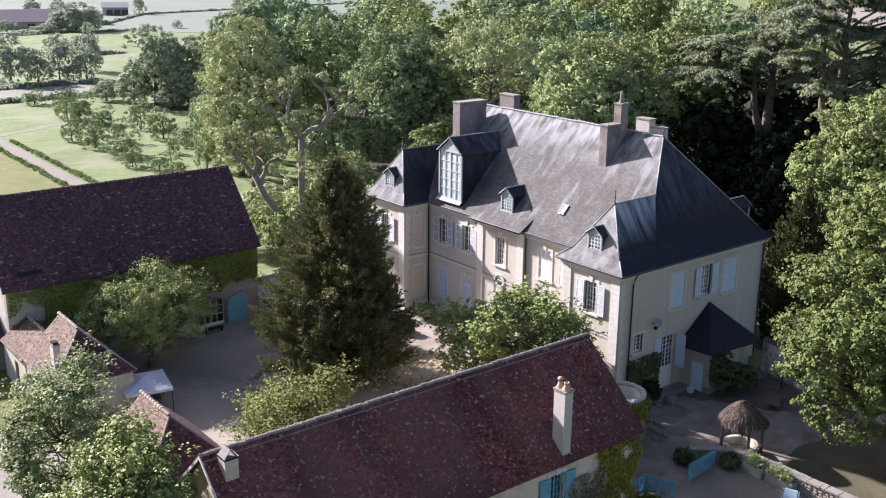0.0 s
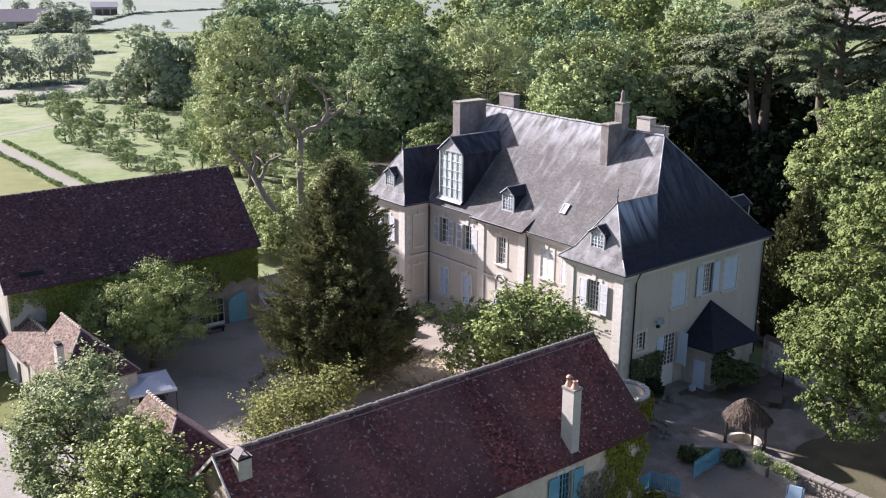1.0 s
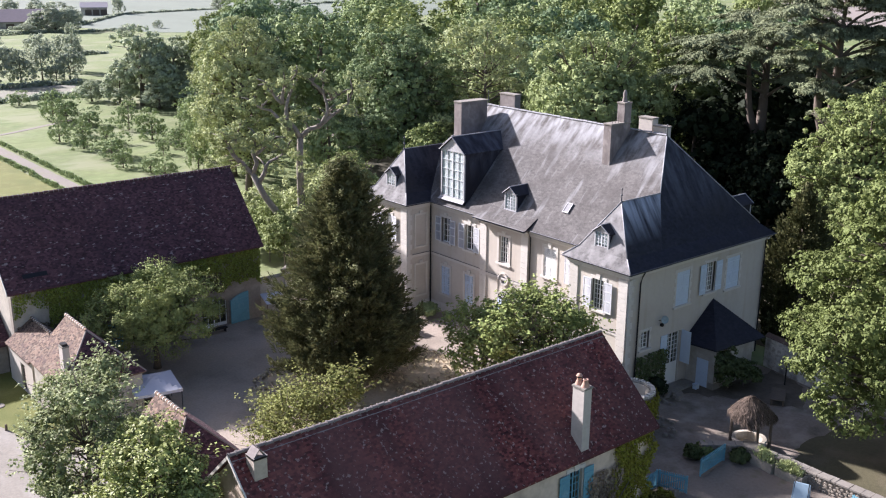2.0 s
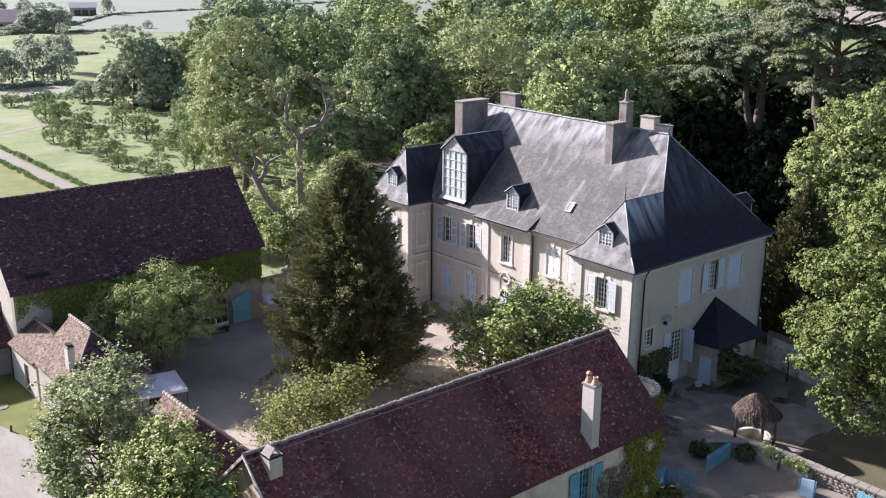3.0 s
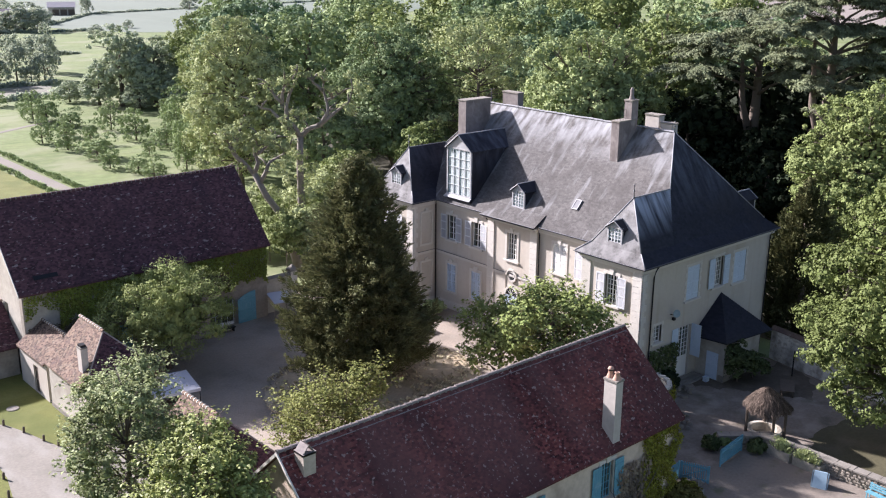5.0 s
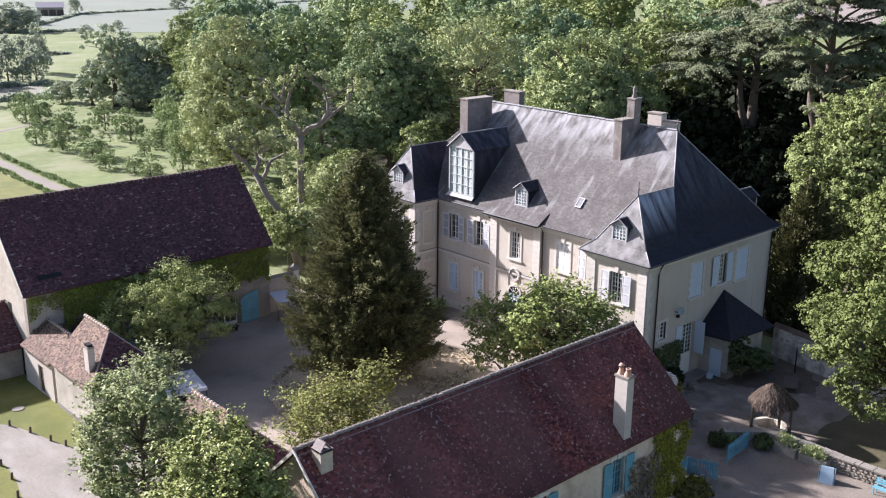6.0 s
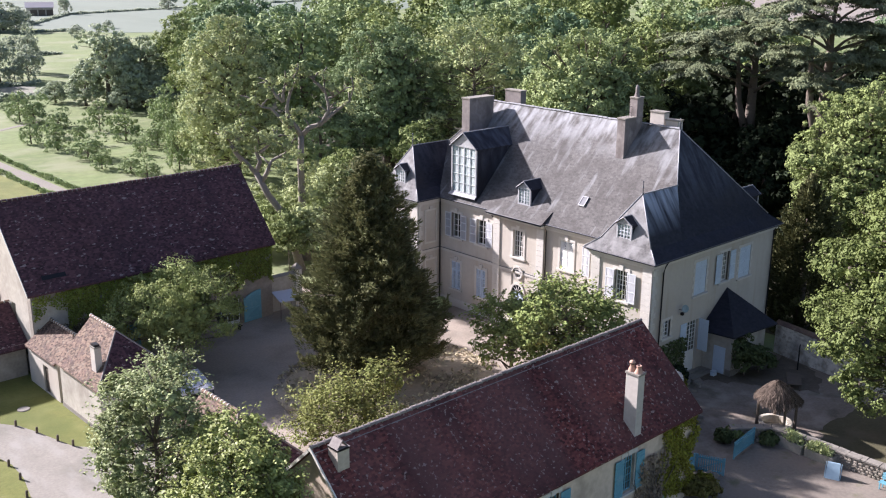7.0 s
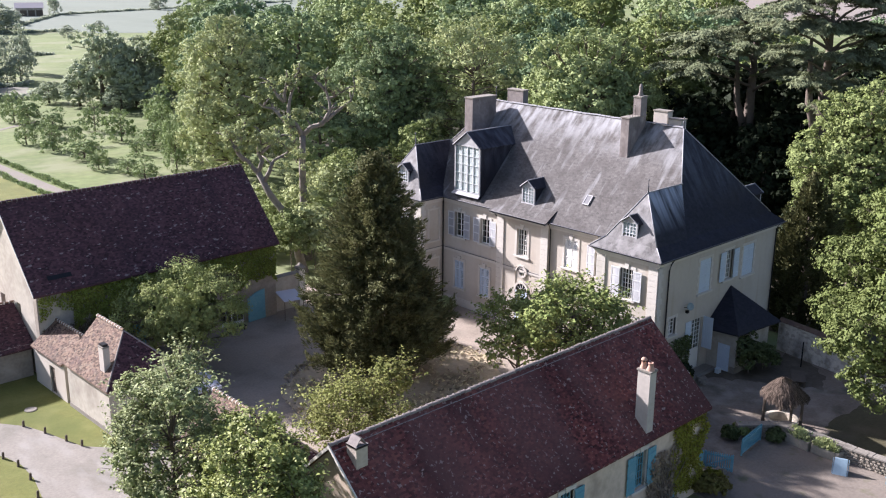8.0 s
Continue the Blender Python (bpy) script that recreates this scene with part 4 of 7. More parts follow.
# oculus over the entrance
arch = Shape()
for i in range(20):
    a0, a1 = 2 * math.pi * i / 20, 2 * math.pi * (i + 1) / 20
    for r0, r1, ya in ((0.33, 0.49, -0.07),) + (((0.53, 0.62, -0.13),) if i < 10 else ()):
        arch.prism([(r0 * math.cos(a0), ya, r0 * math.sin(a0)), (r1 * math.cos(a0), ya, r1 * math.sin(a0)), (r1 * math.cos(a1), ya, r1 * math.sin(a1)), (r0 * math.cos(a1), ya, r0 * math.sin(a1))], (0, 0.1 - ya, 0))
oculus = part("oculus", arch, STONE, house, "round stone window with a curved hood", m=pose(2.45, 14.9, 4.96, 0, 0, WEST))
fan = Shape()
for a in (0, 90):
    x, z = 0.35 * math.cos(radians(a)), 0.35 * math.sin(radians(a))
    fan.tube([(-x, 0.1, -z), (x, 0.1, z)], [0.022, 0.022], 4)
part("glazing_cross", fan, WHITE, oculus)
part("pane", Shape().lathe([(0.36, 0.0), (0.0, 0.0)], (0, 0, 0), 20), GLASS, oculus, m=pose(0, 0.12, 0, 90)).visible_shadow = False
part("infill", wall(1.5, 5.5, 0.3, [(0.43, 1.07, 4.24, 4.88)]), RENDER, oculus, m=pose(-0.75, 0.06, -4.56))
part("door_leaf", plank_mesh(1.3, 2.9), SHUTTER_BLUE, house, m=pose(2.43, 15.55, 0.4, 0, 0, WEST))
lunette = Shape()
for i in range(12):
    a0, a1 = math.pi * i / 12, math.pi * (i + 1) / 12
    lunette.prism([(r * math.cos(a), -0.08, r * math.sin(a)) for r, a in ((0.62, a0), (0.8, a0), (0.8, a1), (0.62, a1))], (0, 0.1, 0))
fanlight = part("fanlight", lunette, STONE, house, "arched stone fanlight over the entrance door", m=pose(2.45, 14.9, 3.36, 0, 0, WEST))
part("pane", Shape().prism([(0.62 * math.cos(math.pi * i / 12), -0.012, 0.62 * math.sin(math.pi * i / 12)) for i in range(13)], (0, 0.01, 0)), mat("dark_fanlight_glass", (0.03, 0.032, 0.036), 0.15), fanlight)
for a in (36, 72, 108, 144):
    part("glazing_bar", Shape().tube([(0.12 * math.cos(radians(a)), -0.03, 0.12 * math.sin(radians(a))), (0.63 * math.cos(radians(a)), -0.03, 0.63 * math.sin(radians(a)))], [0.02, 0.02], 4), WHITE, fanlight)

# string course, cornice, plinth, pilasters of stone courses
corn = Shape()
RUNS = [((0, 5.4), WEST, 5.4), ((2.6, 12.2), WEST, 6.8), ((2.45, 17.8), WEST, 5.6), ((2.6, 24.6), WEST, 6.8), ((0, 24.6), 0, 2.6), ((0, 30), WEST, 5.4), ((2.6, 5.4), NORTH, 2.6)]
for (px, py), tn, ln in RUNS:
    m = pose(px, py, 0, 0, 0, tn)
    band = Shape().box(-0.04, ln + 0.04, -0.07, 0.02, 5.0, 5.16, m).box(-0.02, ln + 0.02, -0.04, 0.02, 4.92, 5.0, m)
    corn.box(-0.06, ln + 0.06, -0.1, 0.02, 9.3, 9.44, m).box(-0.18, ln + 0.18, -0.2, 0.02, 9.46, 9.62, m).box(-0.28, ln + 0.28, -0.3, 0.3, 9.62, 9.8, m)
    sc = part("string_course", band, STONE, house)
    # Added dark strip standing for the stained upper edge of the course.
    part("stain_strip", Shape().box(-0.045, ln + 0.045, -0.08, 0.0, 5.162, 5.185, m), LEAD, sc)
    part("plinth", Shape().box(-0.03, ln + 0.03, -0.06, 0.02, -0.1, 0.75, m), STONE, house)
corn.box(0, 16.6, -0.16, 0.02, 9.4, 9.6).box(0.3, 16.7, -0.3, 0.3, 9.62, 9.8)
corn.box(16.1, 16.7, 0.3, 30.3, 9.62, 9.8).box(0.3, 16.1, 29.7, 30.3, 9.62, 9.8)
corn.box(1.8, 2.45, 12.0, 18.0, 9.56, 9.68)
part("cornice", corn, STONE, house)


def pilaster(place, turn, w, quoin=False):
    """Courses of dressed stone, each a piece of its own."""
    z, k = -0.05, 0
    while z < 9.2:
        hgt = min(0.44, 9.28 - z)
        ww = w * (1.0 if not quoin else (1.0 if k % 2 else 0.62))
        mesh = kept(("course", round(ww, 2), round(hgt, 2)), lambda: Shape().box(0, ww, -0.085, 0.02, 0.008, hgt - 0.008).mesh("stone"))
        part("stone", mesh, STONE, house, m=pose(place[0], place[1], z, 0, 0, turn))
        z, k = z + hgt, k + 1


pilaster((0, 0.8), WEST, 0.8)
pilaster((0, 5.4), WEST, 0.8)
pilaster((0, 25.4), WEST, 0.8)
pilaster((0, 30.0), WEST, 0.8)
pilaster((2.45, 17.8), WEST, 0.75)
pilaster((2.45, 12.95), WEST, 0.75)
pilaster((0, 0), 0, 0.55, True)
pilaster((0, 24.6), 0, 0.45, True)
# blind panels on the inner flank
for z0, z1 in ((5.7, 8.8), (1.2, 4.3)):
    s = Shape()
    for a, b, c, d in ((0.75, 0.9, z0, z1), (2.05, 2.2, z0, z1), (0.9, 2.05, z0, z0 + 0.15), (0.9, 2.05, z1 - 0.15, z1)):
        s.box(a, b, -0.07, 0.02, c, d)
    s.box(1.3, 1.65, -0.1, 0.02, z1, z1 + 0.25)
    part("blind_panel", s, STONE, house, m=pose(0, 24.6, 0))

# roofs
main_polys, mb, ra, rb = hip_polys(2.2, 16.85, -0.42, 30.42, 9.86, 0.9, 10.6, 9.45, 4.95, 24.9, 17.5)
pavs = []
for sgn in (1, -1):
    def fy(y, sgn=sgn):
        return y if sgn > 0 else 30 - y
    e = [(-0.42, fy(-0.45), 9.86), (4.0, fy(-0.45), 9.86), (4.0, fy(5.85), 9.86), (-0.42, fy(5.85), 9.86)]
    b = [(0.25, fy(0.46), 10.6), (4.0, fy(0.46), 10.6), (4.0, fy(4.9), 10.6), (0.25, fy(4.9), 10.6)]
    pk, pe = (1.85, fy(2.6), 13.97), (6.1, fy(2.6), 13.97)
    pavs += [[e[0], e[1], b[1], b[0]], [e[3], e[0], b[0], b[3]], [e[2], e[3], b[3], b[2]], [b[3], b[0], pk], [b[0], b[1], pe, pk], [b[2], b[3], pk, pe]]
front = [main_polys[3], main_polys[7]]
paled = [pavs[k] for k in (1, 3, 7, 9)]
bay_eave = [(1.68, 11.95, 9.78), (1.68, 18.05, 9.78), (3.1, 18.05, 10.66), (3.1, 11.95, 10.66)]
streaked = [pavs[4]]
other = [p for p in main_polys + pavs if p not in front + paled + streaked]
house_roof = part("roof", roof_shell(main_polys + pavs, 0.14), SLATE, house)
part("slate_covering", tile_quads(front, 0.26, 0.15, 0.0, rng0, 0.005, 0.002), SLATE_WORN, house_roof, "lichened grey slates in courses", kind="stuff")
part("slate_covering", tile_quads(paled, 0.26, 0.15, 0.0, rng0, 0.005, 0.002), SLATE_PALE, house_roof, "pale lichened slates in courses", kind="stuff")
part("bay_eave", roof_shell([bay_eave], 0.1), SLATE, house_roof)
part("slate_covering", tile_quads([bay_eave], 0.26, 0.15, 0.0, rng0, 0.005, 0.002), SLATE_WORN, house_roof, "lichened grey slates in courses", kind="stuff")
part("slate_covering", tile_quads(streaked, 0.26, 0.15, 0.0, rng0, 0.005, 0.002), SLATE_STREAK, house_roof, "slates darkened for shade, with pale streaks below the ridge", kind="stuff")
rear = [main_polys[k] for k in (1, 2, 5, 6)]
part("slate_covering", tile_quads([p for p in other if p not in rear], 0.26, 0.15, 0.0, rng0, 0.005, 0.002), SLATE, house_roof, "blue-grey slates in courses, darkened for their shade", kind="stuff")
part("slate_covering", tile_quads(rear, 0.5, 0.3, 0.006, rng0, 0.005), SLATE, house_roof, "blue-grey slates in courses, darkened for their shade", kind="stuff")
def roll(a, b, r):
    part("ridge_roll", Shape().tube([a, b], [r, r], 6), ZINC, house_roof, "grey zinc roll", smooth=True)


for a, b in ((mb[0], ra), (mb[1], ra), (mb[2], rb), (mb[3], rb)):
    if a[0] < 5:
        a = tuple(Vector(a).lerp(Vector(b), 0.42))
    roll((a[0], a[1], a[2] + 0.03), (b[0], b[1], b[2] + 0.04), 0.045)
for sgn in (1, -1):
    f = (lambda y: y) if sgn > 0 else (lambda y: 30 - y)
    for q in ((0.25, 0.46, 10.6), (0.25, 4.9, 10.6)):
        roll((q[0], f(q[1]), q[2] + 0.03), (1.85, f(2.6), 14.0), 0.04)
        roll((-0.42, f(-0.45 if q[1] < 2 else 5.85), 9.9), (q[0], f(q[1]), q[2] + 0.03), 0.04)
    roll((1.85, f(2.6), 14.0), (6.2, f(2.6), 14.0), 0.045)
ridge_tiles(house_roof, (ra[0], ra[1], ra[2] - 0.01), (rb[0], rb[1], rb[2] - 0.01), mat("pale_ridge_slate", (0.24, 0.24, 0.25), 0.8, 0.3, 0.8, 0.4, 5.0, bump=0.3, bscale=6), 0.5, 0.1, False)
for fx, fyy, fz, hh in ((1.85, 2.6, 13.95, 1.0), (1.85, 27.4, 13.95, 1.1), (9.45, 4.95, 17.45, 0.9), (9.45, 24.9, 17.45, 1.3)):
    part("finial", Shape().lathe([(0.12, 0), (0.05, 0.15), (0.035, 0.45), (0.09, 0.52), (0.035, 0.6), (0.025, hh - 0.1), (0.07, hh - 0.04), (0.0, hh + 0.06)], (fx, fyy, fz), 8), LEAD, house_roof, "thin metal roof finial")
sk = part("skylight", Shape().box(-0.3, -0.23, -0.05, 0.03, 0, 0.9).box(0.23, 0.3, -0.05, 0.03, 0, 0.9).box(-0.23, 0.23, -0.05, 0.03, 0, 0.08).box(-0.23, 0.23, -0.05, 0.03, 0.82, 0.9), ZINC, house_roof, "small zinc framed skylight", m=pose(3.8, 9.72, 11.46, -42.5, 0, WEST))
part("pane", Shape().box(-0.23, 0.23, -0.02, 0.02, 0.08, 0.82), mat("dull_grey_glass", (0.16, 0.16, 0.17), 0.3, 0.1, 1.0, 0.1, 5.0), sk)
for pts in ([(-0.5, -0.5), (-0.5, 5.9)], [(-0.5, 24.1), (-0.5, 30.4)], [(2.1, 5.9), (2.1, 11.95)], [(1.6, 11.95), (1.6, 18.05)], [(2.1, 18.05), (2.1, 24.1)], [(-0.5, -0.5), (16.9, -0.5)], [(-0.45, 24.1), (2.1, 24.1)]):
    part("gutter", Shape().tube([(x, y, 9.84) for x, y in pts], [0.04, 0.04], 6), LEAD, house)
for pts in ([(1.36, -0.35, 9.75), (1.36, -0.12, 9.35), (1.15, -0.12, 8.9), (1.1, -0.12, 0.1)], [(16.15, -0.35, 9.75), (16.1, -0.12, 9.3), (16.1, -0.12, 0.1)],
            [(2.3, 24.2, 9.75), (2.45, 24.42, 9.3), (2.45, 24.42, 0.1)], [(2.1, 11.95, 9.75), (2.45, 12.0, 9.2), (2.45, 12.0, 0.1)], [(2.1, 18.0, 9.75), (2.45, 17.95, 9.2)]):
    part("downpipe", Shape().tube(pts, [0.055] * len(pts), 7), IRON, house, "dark metal downpipe")

dormer(house, (2.5, 21.55, 10.62), WEST, 3.0, 4.05, 1.15, 5.4, 4, 5, True)
dormer(house, (3.15, 15.1, 10.72), WEST, 1.35, 1.4, 0.5, 2.0, 4, 5, True)
dormer(house, (0.4, 2.95, 10.65), WEST, 1.3, 1.4, 0.45, 1.7, 4, 5, True)
dormer(house, (0.4, 27.4, 10.65), WEST, 1.3, 1.4, 0.45, 1.7, 4, 5, True)
dormer(house, (16.4, 2.4, 10.5), EAST, 1.4, 1.5, 0.5, 1.9, 4, 5)

chimney(house, 5.4, 8.4, 23.9, 24.85, 11.5, 18.2)
chimney(house, 7.1, 9.3, 8.4, 9.15, 13.0, 18.15)
c3 = chimney(house, 8.55, 9.35, 8.42, 9.13, 18.0, 19.65, cap=0.05)
part("chimney_pot", Shape().lathe([(0.24, 0), (0.2, 0.15), (0.14, 0.35), (0.16, 0.7), (0.08, 0.9), (0.0, 0.95)], (8.95, 8.78, 19.65), 10), PLASTER_CH, c3, smooth=True)
chimney(house, 10.3, 11.0, 22.4, 24.3, 15.0, 18.6)
chimney(house, 10.2, 10.9, 7.0, 8.3, 15.0, 18.5, PLASTER_LT)
chimney(house, 9.9, 10.6, 5.5, 6.6, 15.0, 18.05, PLASTER_LT)
fr = Shape()
for dx in (0.0, 0.35, 0.7):
    fr.tube([(7.3 + dx, 8.5, 18.1), (7.3 + dx, 8.5, 19.0)], [0.012, 0.012], 5)
for dz in (0.45, 0.9):
    fr.tube([(7.3, 8.5, 18.1 + dz), (8.0, 8.5, 18.1 + dz)], [0.01, 0.01], 5)
part("iron_frame", fr, IRON, house, "thin iron frame on the chimney")
dish = part("satellite_dish", Shape().lathe([(0.0, 0.0), (0.16, 0.018), (0.28, 0.06), (0.29, 0.055), (0.165, 0.003), (0.0, -0.015)], (0, 0, 0), 18), mat("grey_dish", (0.24, 0.31, 0.33), 0.6), house, "grey satellite dish on the wall", m=pose(3.6, -0.5, 5.75, 75, 0, -25), smooth=True)
part("dish_arm", Shape().tube([(3.62, 0.0, 5.55), (3.6, -0.35, 5.6), (3.6, -0.5, 5.72)], [0.03] * 3, 6).box(3.5, 3.72, -0.4, -0.2, 5.2, 5.4), IRON, house)

# porch with a steep slate lean-to roof
porch = thing("porch", (0, 0, 0), "small rendered porch with a steep dark slate roof", "porch")
pp = [[(6.9, -2.75, 3.25), (12.2, -3.3, 3.25), (9.95, -0.02, 5.85)], [(6.55, -0.02, 3.25), (6.9, -2.75, 3.25), (9.95, -0.02, 5.85)], [(12.2, -3.3, 3.25), (12.9, -0.02, 3.25), (9.95, -0.02, 5.85)]]
pr = part("roof", roof_shell(pp, 0.1), SLATE, porch)
part("slate_covering", tile_quads(pp, 0.26, 0.15, 0.0, rng0, 0.005, 0.002), SLATE, pr, kind="stuff")
pw = Shape().box(7.2, 11.9, -2.5, -2.1, -0.1, 3.15).box(11.5, 11.9, -2.1, -0.02, -0.1, 3.15).box(7.2, 7.6, -2.1, -0.02, -0.1, 3.15)
part("wall", pw, RENDER_OLD, porch)
part("door", plank_mesh(1.0, 2.1), SHUTTER_BLUE, porch, "pale blue plank door", m=pose(7.17, -1.0, 0.05, 0, 0, WEST))
part("plinth", Shape().box(7.12, 11.95, -2.56, -2.5, -0.1, 0.5).box(7.12, 7.2, -2.5, -2.1, -0.1, 0.5), RUBBLE, porch)
steps = thing("stone_steps", (0, 0, 0), "worn stone steps below the glazed door", "steps")
for i in range(3):
    part("step", Shape().box(4.4 - 0.25 * (2 - i), 6.8 + 0.25 * (2 - i), -0.5 - 0.32 * (2 - i), -0.09, -0.05 + 0.12 * i if i else -0.1, 0.1 + 0.06 * i), COPING, steps)


# ---- tiled buildings ----
def gable_polys(x0, x1, y0, y1, ze, zr):
    ym = (y0 + y1) / 2
    return [[(x0, y0, ze), (x1, y0, ze), (x1, ym, zr), (x0, ym, zr)], [(x1, y1, ze), (x0, y1, ze), (x0, ym, zr), (x1, ym, zr)]]


RIDGE = mat("weathered_ridge_tile", (0.21, 0.18, 0.165), 0.9, 0.25, 0.8, 0.25, 6.0)
# long outbuilding
out = thing("outbuilding", (0, 0, 0), "long low outbuilding with a mossy dark red tile roof", "outbuilding")
o_polys = gable_polys(-33.35, -9.55, -10.55, -1.35, 5.42, 9.65)
o_holes = [(16.75, 17.75, 2.55, 4.75), (10.55, 11.55, 2.55, 4.75), (20.0, 21.2, 0.05, 2.2)]
part("wall", wall(23.2, 5.45, 0.5, o_holes), RENDER_WARM, out, m=pose(-33.1, -10.2, 0))
part("wall", wall(23.2, 5.45, 0.5), RENDER_OLD, out, m=pose(-9.9, -1.7, 0, 0, 0, 180))
part("wall", wall(7.5, 5.45, 0.5), RENDER_OLD, out, m=pose(-33.1, -2.2, 0, 0, 0, WEST))
part("wall", wall(7.5, 5.45, 0.5), RENDER_OLD, out, m=pose(-9.9, -9.7, 0, 0, 0, EAST))
for xg in (-33.1, -10.4):
    part("gable", Shape().prism([(xg, -10.2, 5.45), (xg, -1.7, 5.45), (xg, -1.7, 5.61), (xg, -5.95, 9.51), (xg, -10.2, 5.61)], (0.5, 0, 0)), RENDER_WARM, out)
o_roof = part("roof", roof_shell(o_polys, 0.1), TILE, out)
part("tile_covering", tile_quads(o_polys[:1], 0.18, 0.115, 0.009, rng0), TILE, o_roof, "red clay tiles, darkened for the slopes in shade with lichen", kind="stuff")
part("tile_covering", tile_quads(o_polys[1:], 0.34, 0.22, 0.022, rng0), TILE, o_roof, "red clay tiles, darkened for the slopes in shade with lichen", kind="stuff")
ridge_tiles(o_roof, (-33.35, -5.95, 9.64), (-9.55, -5.95, 9.64), RIDGE, 0.36, 0.11, MORTAR_GREY)
for x in (-33.35, -9.57):
    v = Shape()
    for y in (-10.55, -1.35):
        v.prism([(x, y, 5.3), (x, -5.95, 9.52), (x, -5.95, 9.7), (x, y, 5.48)], (0.06 if x > -20 else -0.06, 0, 0))
    part("verge", v, MORTAR if x < -20 else TILE, out)
part("mortar_fillet", Shape().prism([(-33.3, -6.2, 9.42), (-33.3, -6.16, 9.457), (-33.3, -6.16, 9.49), (-33.3, -6.2, 9.455)], (23.7, 0, 0)), MORTAR_GREY, o_roof)
window(out, (-15.85, -10.2, 2.55), 0, 1.0, 2.2, 4, 5, "open", BLUE, True, frame_mat=BLUE, plank=True)
window(out, (-22.05, -10.2, 2.55), 0, 1.0, 2.2, 4, 5, "open", BLUE, True, frame_mat=BLUE, plank=True)
window(out, (-12.5, -10.2, 0.05), 0, 1.2, 2.15, 2, 4, None, BLUE, False, solid=0.7, name="glazed_door", frame_mat=BLUE, sill=False)
chimney(out, -15.55, -14.98, -10.25, -9.46, 5.6, 9.28, PLASTER_LT, 0, label="tall pale rendered chimney")
fch = [o for o in out.children if o.name.startswith("chimney")][-1]
for py, prof in ((-9.62, [(0.21, 0), (0.19, 0.1), (0.13, 0.24), (0.125, 0.36), (0.17, 0.4), (0.17, 0.47), (0.12, 0.55), (0.0, 0.6)]), (-10.06, [(0.24, 0), (0.2, 0.1), (0.14, 0.24), (0.12, 0.34), (0.15, 0.36), (0.15, 0.41), (0.09, 0.41), (0.08, 0.2)])):
    pot = part("chimney_pot", Shape().lathe(prof, (-15.27, py, 9.28), 14), TERRA, fch, "pinkish clay chimney pot", smooth=True)
    if py > -9.8:
        part("slot", Shape().lathe([(0.174, 0.405), (0.174, 0.455)], (-15.27, py, 9.28), 14), IRON, pot)
chimney(out, -32.72, -32.08, -7.03, -6.36, 7.6, 9.74, mat("beige_chimney_render", (0.43, 0.37, 0.31), 0.95, 0.2, 0.6, 0.25, 4.0, stain=((0.17, 0.14, 0.12), (1.1, 1.1, 0.6), 0.5, 0.7, 0.6), bump=0.3, bscale=9), 0, cap=0.03)
hood = Shape().prism([(-32.72, -7.0, 9.74), (-32.67, -7.0, 9.74), (-32.37, -7.0, 10.1), (-32.42, -7.0, 10.1)], (0, 0.62, 0)).prism([(-32.1, -7.0, 9.74), (-32.15, -7.0, 9.74), (-32.41, -7.0, 10.1), (-32.36, -7.0, 10.1)], (0, 0.62, 0))
hood.box(-32.75, -32.05, -7.06, -6.33, 9.66, 9.745)
part("chimney_hood", hood, MORTAR_GREY, out, "pale clay chimney hood")

# barn
barn = thing("barn", (0, 0, 0), "large stone barn with a steep dark tile roof", "barn")
b_polys = gable_polys(-31.5, -10.45, 31.1, 41.8, 6.5, 12.4)
b_holes = [(14.95, 17.3, 0.05, 2.55), (6.9, 8.2, 0.05, 2.35), (1.6, 2.1, 4.7, 5.5)]
part("wall", wall(20.5, 6.6, 0.6, b_holes), BARN_WALL, barn, m=pose(-31.2, 31.55, 0))
part("wall", wall(20.5, 6.6, 0.6), BARN_WALL, barn, m=pose(-10.7, 41.35, 0, 0, 0, 180))
part("wall", wall(8.6, 6.6, 0.6, [(2.2, 3.1, 3.2, 5.0), (5.3, 6.1, 3.4, 5.0)]), RENDER_OLD, barn, m=pose(-31.2, 40.75, 0, 0, 0, WEST))
part("wall", wall(8.6, 6.6, 0.6), BARN_WALL, barn, m=pose(-10.7, 32.15, 0, 0, 0, EAST))
for xg in (-31.2, -11.3):
    part("gable", Shape().prism([(xg, 31.55, 6.6), (xg, 41.35, 6.6), (xg, 36.45, 12.0)], (0.6, 0, 0)), RENDER_OLD, barn)
b_roof = part("roof", roof_shell(b_polys, 0.12), TILE_BARN, barn)
part("tile_covering", tile_quads(b_polys[:1], 0.19, 0.125, 0.012, rng0), TILE_BARN, b_roof, "dark brown-red clay tiles with pale flecks", kind="stuff")
part("tile_covering", tile_quads(b_polys[1:], 0.34, 0.22, 0.022, rng0), TILE_BARN, b_roof, "dark brown-red clay tiles with pale flecks", kind="stuff")
ridge_tiles(b_roof, (-31.5, 36.45, 12.4), (-10.45, 36.45, 12.4), TILE_BARN, 0.38, 0.12, MORTAR_GREY)
part("verge", Shape().prism([(-31.52, 31.1, 6.4), (-31.52, 36.45, 12.3), (-31.52, 36.45, 12.5), (-31.52, 31.1, 6.6)], (-0.05, 0, 0)).prism([(-31.52, 41.8, 6.4), (-31.52, 36.45, 12.3), (-31.52, 36.45, 12.5), (-31.52, 41.8, 6.6)], (-0.05, 0, 0)), MORTAR, barn)
part("roof_window", Shape().box(-0.9, 0.9, 0, 0.06, 0, 0.35), IRON, b_roof, "dark roof hatch", m=pose(-29.2, 31.75, 7.3, -42, 0, 0))
